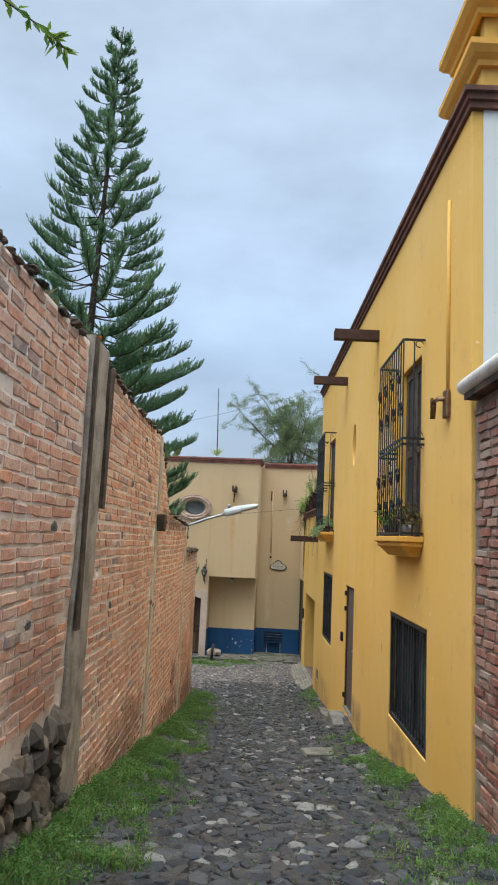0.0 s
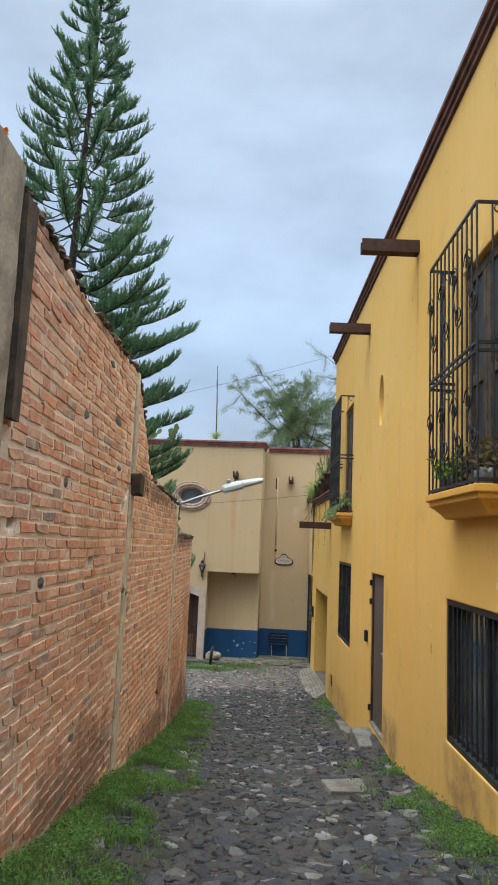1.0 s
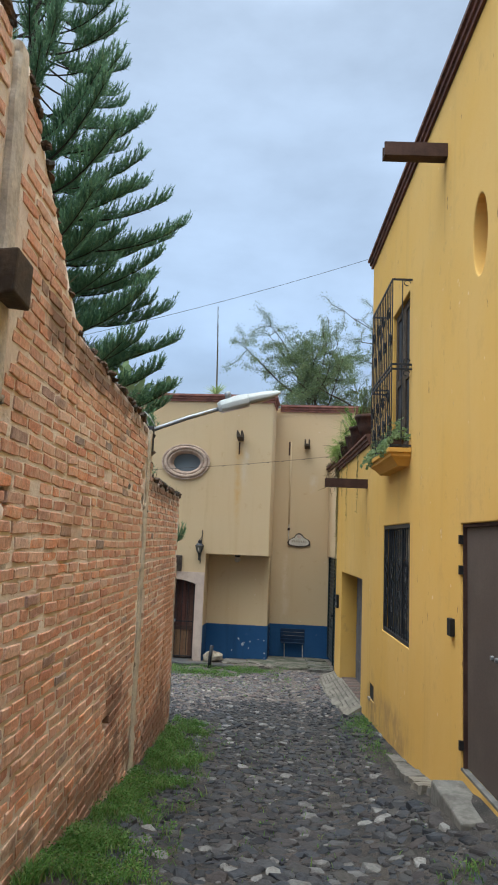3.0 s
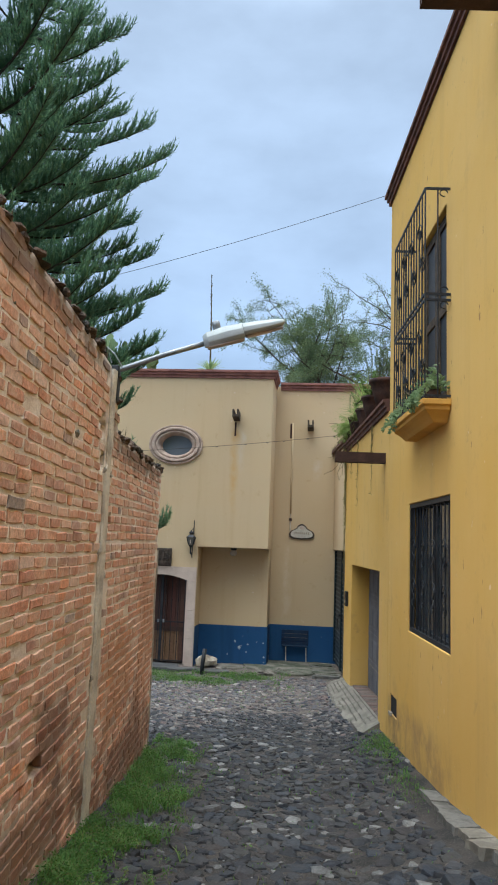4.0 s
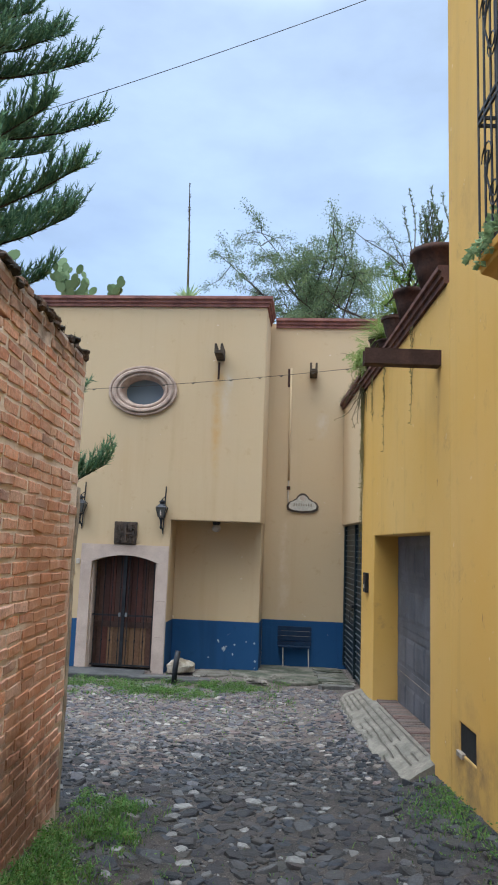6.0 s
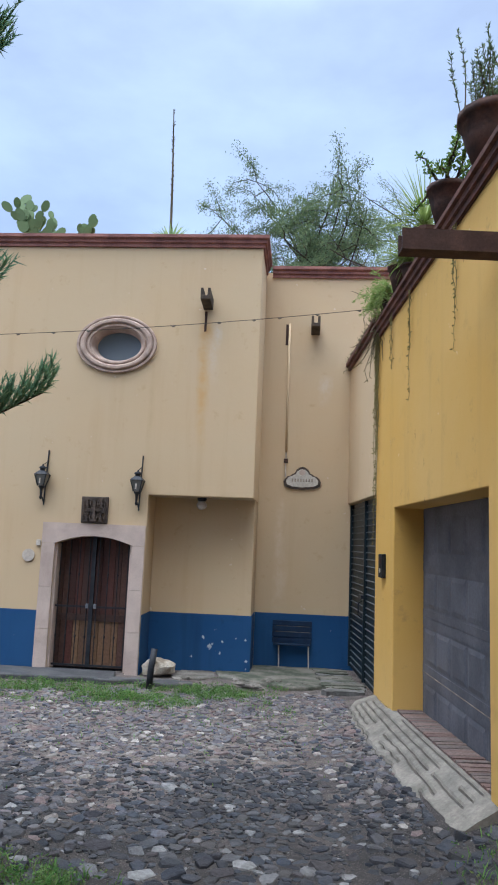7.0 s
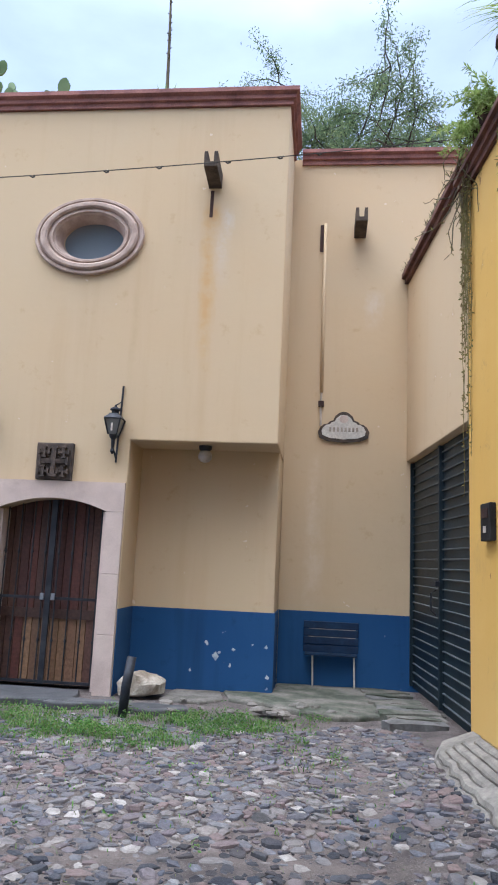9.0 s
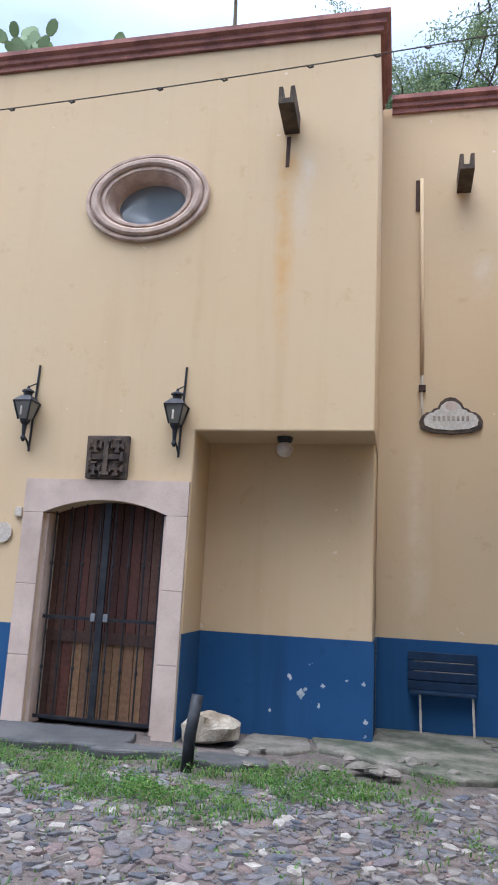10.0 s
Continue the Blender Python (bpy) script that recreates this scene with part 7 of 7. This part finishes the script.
# ---- grass and weeds along the edges ----
def grass_patch(name, spots, label, seed, tall=1.0, leafy_share=0.03):
    """Blades and small broad-leaved weeds. spots: (x, y)."""
    random.seed(seed)
    lv, lf = [], []
    for x, y in spots:
        z = land(x, y) - 0.025
        vigour = 1.0 + 1.1 * noise.noise((x * 3.5, y * 2.2, 7))
        h = random.uniform(0.025, 0.085) * tall * max(0.3, vigour)
        a = random.uniform(0, math.tau)
        if random.random() < leafy_share * max(0.2, 1 + 2.2 * noise.noise((x * 2.0, y * 1.6, 17))):
            for _ in range(6):
                b = random.uniform(0, math.tau)
                leaf_quad(lv, lf, (x + random.gauss(0, 0.02), y + random.gauss(0, 0.02), z + 0.015 + h * random.uniform(0.4, 1.2)), (math.cos(b), math.sin(b), random.uniform(-0.1, 0.6)), random.uniform(0.014, 0.032), random.uniform(0.008, 0.016), 0.15)
            continue
        bend = Vector((math.cos(a), math.sin(a), 0)) * h * random.uniform(0.4, 1.3)
        side = Vector((-math.sin(a), math.cos(a), 0)) * random.uniform(0.0025, 0.005)
        p = Vector((x, y, z))
        k = len(lv)
        lv += [p - side, p + side, p + bend * 0.4 + Vector((0, 0, h * 0.65)) + side * 0.8, p + bend + Vector((0, 0, h)), p + bend * 0.4 + Vector((0, 0, h * 0.65)) - side * 0.8]
        lf += [(k, k + 1, k + 2, k + 4), (k + 4, k + 2, k + 3)]
    me = bpy.data.meshes.new(name)
    me.from_pydata(lv, [], lf)
    me.materials.append(GRASS)
    tagged(new(name, me), label, "grass", kind="stuff")


random.seed(91)
spots = []
while len(spots) < 40000:
    y = random.uniform(2.5, 18.7)
    edge = 0.50 + 0.30 * noise.noise((y * 0.5, 0, 0)) + 0.14 * noise.noise((y * 1.9, 5, 0))
    dx = random.uniform(0, 1.5) * edge
    k = dx / edge
    keep = noise.noise((dx * 3.2, y * 1.7, 9)) + 0.6 * noise.noise((dx * 9, y * 7, 2))
    if keep > 0.62 * k ** 1.3 - 0.10 + random.gauss(0, 0.34):
        spots.append((XL + 0.03 + dx, y))
grass_patch("grass", spots, "patchy bright green grass and low weeds along the brick wall", 92, 0.75, 0.10)
spots = []
while len(spots) < 8500:
    y = random.uniform(3.0, 11.8)
    dx = abs(random.gauss(0, 0.22)) * (1.6 if y < 6.5 else 1.0)
    if noise.noise((dx * 2.4, y * 1.3, 3)) + 0.5 * noise.noise((dx * 9, y * 6, 3)) > random.gauss(0.08, 0.12):
        spots.append((XR - 0.03 - dx, y))
for _ in range(900):
    spots.append((XR - 0.05 - abs(random.gauss(0, 0.16)), random.gauss(18.1, 0.35)))
for _ in range(300):
    spots.append((XR - 0.1 - abs(random.gauss(0, 0.14)), random.gauss(16.4, 0.5)))
grass_patch("grass", spots, "patchy green weeds along the yellow wall", 93, 0.55, 0.10)
spots = []
while len(spots) < 12500:
    x, y = random.uniform(-4.6, 1.3), random.gauss(23.95, 0.34)
    keep = noise.noise((x * 1.1, y * 1.5, 4)) + 0.7 * noise.noise((x * 5, y * 5, 6))
    if keep > random.gauss(0.12, 0.14) + 0.15 * max(0.0, x):
        spots.append((x, y))
grass_patch("grass", spots, "low straggling green weeds before the cream house", 94, 0.55, 0.12)
spots = [(random.gauss(0.2, 1.3), random.gauss(22.6, 0.7)) for _ in range(450)] + [(random.uniform(-0.3, 2.0), random.uniform(4, 18)) for _ in range(900)]
grass_patch("grass", spots, "stray blades of grass between the cobbles", 95, 0.4, 0.05)
# dry weeds on the broken top of the wall
random.seed(97)
spots_v, spots_f = [], []
for _ in range(420):
    y = random.uniform(-1, 17.6)
    leaf_quad(spots_v, spots_f, (XL - random.uniform(0.02, 0.2), y, top_at(y) - 0.02), (random.gauss(0, 0.5), random.gauss(0, 0.5), 1), random.uniform(0.05, 0.16), 0.012)
me = bpy.data.meshes.new("weeds")
me.from_pydata(spots_v, [], spots_f)
me.materials.append(DRY)
tagged(new("weeds", me), "dry weeds on the broken top of the brick wall", "weeds", kind="stuff")


random.seed(99)
for y, z in ((5.95, 2.50), (6.22, 2.42)):
    bloom = thing("marigold", (XL - 0.03, y, z - 0.12), "small orange marigold growing on the wall's top", "flower", "marigolds on the wall")
    part("stem", tube(bmesh.new(), [(XL - 0.03, y, z - 0.12), (XL - 0.02, y, z)], 0.004, 5), GRASS, bloom)
    bm = bmesh.new()
    for i in range(40):
        a, up = random.uniform(0, math.tau), random.uniform(-0.2, 1.2)
        way = Vector((math.cos(a), math.sin(a), up)).normalized() * random.uniform(0.02, 0.035)
        side = way.cross((0, 0, 1)).normalized() * 0.008
        c = Vector((XL - 0.02, y, z))
        bm.faces.new([bm.verts.new(p) for p in (c, c + way * 0.7 + side, c + way, c + way * 0.7 - side)])
    part("petals", bm, mottled("orange_petals", (0.75, 0.25, 0.02), (0.65, 0.18, 0.02), 40.0, 90.0), bloom)
# ---- pieces: bricks, rubble, cobbles ----
random.seed(101)
for w, y0, y1 in panels:
    first = y0 < 0
    lay_bricks(w, y0 if not first else 2.2, y1, XL, 1, (lambda y: -0.30) if first else (lambda y: land(XL, y) - 0.06), ragged, BRICK, BRICK_REST)
    # blackened, crumbling cap of broken brick and mortar
    cv, cf = [], []
    y = max(y0, 1.5)
    while y < y1:
        for _ in range(4):
            c = min(y + random.uniform(0, 0.08), y1 - 0.02)
            stone_blob(cv, cf, (XL + bow(c, top_at(c)) - random.uniform(0.0, 0.24), c, top_at(c) - 0.015 + random.uniform(-0.03, 0.03) + 0.03 * noise.noise((c * 3, 2, 2))), (random.uniform(0.025, 0.05), random.uniform(0.03, 0.08), random.uniform(0.018, 0.04)), 1.0, random.uniform(0, 40))
        y += random.uniform(0.035, 0.06)
    soup("cap", cv, cf, BLACK_RUN, w, "blackened, broken and mossy cap")
    # field stones built in
    for sy, sz, ry, rz in STONES_IN:
        if y0 < sy < y1:
            sv, sf = [], []
            stone_blob(sv, sf, (XL + bow(sy, sz) - 0.016, sy, sz), (0.018, ry * 1.05, rz * 0.9), 1.0, sy * 3)
            soup("field_stone", sv, sf, FIELD_STONE, w, "dark grey field stone among the bricks", "")
lay_bricks(old_wall, 1.5, 6.03, XR + 0.02, -1, lambda y: land(XR, y) - 0.06, lambda y: 2.14, OLD_BRICK, OLD_BRICK_REST, 0.075, 0.24)

# rubble footing under the first panel
random.seed(103)
kinds = []
for k in range(8):
    verts, faces = [], []
    stone_blob(verts, faces, (0, 0, 0), (0.06, 0.12, 0.085), 1.0, 5.0 + k)
    me = bpy.data.meshes.new("stone")
    me.from_pydata(verts, [], faces)
    me.materials.append(RUBBLE)
    kinds.append(me)
spots, y = [], 2.4
while y < 5.72:
    z = land(XL, y) - 0.1
    while z < -0.36:
        spots.append(Matrix.Translation((XL + random.uniform(-0.03, 0.03), y + random.gauss(0, 0.03), z)) @ Euler((random.uniform(0, 6.28), random.gauss(0, 0.2), random.gauss(0, 0.3))).to_matrix().to_4x4() @ Matrix.Scale(random.uniform(0.65, 1.3), 4))
        z += random.uniform(0.10, 0.19)
    y += random.uniform(0.13, 0.2)
pieces("stone", kinds, spots[:300], panels[0][0])

# cobbles: thrown big ones first, then smaller ones into the gaps
random.seed(107)
CELL = 0.25
taken = {}
stones = []


def clear(x, y, r):
    i, j = int(x // CELL), int(y // CELL)
    for a in range(i - 1, i + 2):
        for b in range(j - 1, j + 2):
            for u, v, q in taken.get((a, b), ()):
                if (u - x) ** 2 + (v - y) ** 2 < (0.80 * (q + r)) ** 2:
                    return False
    return True


def paved(x, y):
    if 1.34 < x < 1.96 and 10.2 < y < 11.1:
        return False
    if x > 1.95 and (12.35 < y < 16.8 or y > 19.1):
        return False
    if y < 18.0:
        return XL + 0.25 < x < XR - 0.02
    if y > 24.3 + 0.35 * noise.noise((x * 1.5, 0, 0)):
        return False
    return x > -6.0 and x < XR


for radius, tries in ((0.085, 3000), (0.062, 24000), (0.046, 60000), (0.033, 110000), (0.022, 120000), (0.014, 90000), (0.0085, 60000)):
    for _ in range(tries):
        y = random.uniform(2.6 if radius > 0.01 else 18.5, 24.7)
        x = random.uniform(XL, XR) if y < 18 else random.uniform(-5.0, XR)
        r = radius * random.uniform(0.85, 1.15)
        if y > 19.3 and radius > 0.05 and random.random() < (0.95 if radius > 0.08 else 0.62):
            continue
        if paved(x, y) and clear(x, y, r * 0.9):
            taken.setdefault((int(x // CELL), int(y // CELL)), []).append((x, y, r))
            stones.append((x, y, r))


def cobble_shape(sharp):
    """A flat-topped, uneven stone of unit radius."""
    n = random.choice((4, 5, 5, 6) if sharp else (5, 6, 6, 7, 8))
    arms = [(k * math.tau / n + random.gauss(0, 0.17), random.uniform(0.80, 1.20)) for k in range(n)]
    sx = random.uniform(0.82, 1.25)
    lean = (random.gauss(0, 0.10), random.gauss(0, 0.10))
    verts, faces = [], []
    for shrink, z in ((1.0, -0.7), (1.0, 0.05), (0.95, 0.2), (0.70, 0.25)) if sharp else ((1.0, -0.7), (1.0, -0.02), (0.90, 0.19), (0.60, 0.28)):
        for a, r in arms:
            px, py = math.cos(a) * r * shrink * sx, math.sin(a) * r * shrink / sx
            verts.append(Vector((px, py, z + (random.uniform(-0.05, 0.05) + lean[0] * px + lean[1] * py if z > 0 else 0))))
    for b in (0, n, 2 * n):
        for k in range(n):
            faces.append((b + k, b + (k + 1) % n, b + n + (k + 1) % n, b + n + k))
    faces.append(tuple(range(3 * n, 4 * n)))
    return verts, faces


shapes = [cobble_shape(i % 2 == 0) for i in range(40)]
shared = []
for verts, faces in shapes:
    me = bpy.data.meshes.new("cobble")
    me.from_pydata(verts, [], faces)
    me.materials.append(STONE)
    shared.append(me)
road = thing("road", (0.7, 12.0, land(0.7, 12.0)), "uneven grey cobblestone paving, worn and muddy", "road", kind="structure")
stones.sort(key=lambda s: abs(s[1] - 10.5) if s[2] > 0.05 else 99)
verts, faces = [], []
end_verts, end_faces = [], []
for i, (x, y, r) in enumerate(stones):
    tilt = math.atan((land(x, y + 0.1) - land(x, y - 0.1)) / 0.2)
    m = Matrix.Translation((x, y, land(x, y) - (0.036 + 0.08 * r if y < 19.3 else 0.030 + 0.19 * r) + random.gauss(0, 0.007 if y < 19.3 else 0.004))) @ Euler((tilt + random.gauss(0, 0.09), random.gauss(0, 0.09), random.uniform(0, math.tau))).to_matrix().to_4x4() @ Matrix.Diagonal((r, r, min(r, 0.075) * random.uniform(0.8, 1.15), 1))
    if i < 300:
        ob = new("cobble", random.choice(shared))
        ob.parent = road
        ob.matrix_basis = WORLD[road].inverted() @ m
        continue
    vs_, fs_ = random.choice(shapes)
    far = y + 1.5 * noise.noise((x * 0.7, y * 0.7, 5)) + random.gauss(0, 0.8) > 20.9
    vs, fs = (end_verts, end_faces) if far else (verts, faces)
    k = len(vs)
    vs += [m @ v for v in vs_]
    fs += [tuple(j + k for j in f) for f in fs_]
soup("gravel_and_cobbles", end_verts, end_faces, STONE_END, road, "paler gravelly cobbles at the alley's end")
soup("cobbles", verts, faces, STONE_REST, road, "the other cobbles of the alley")
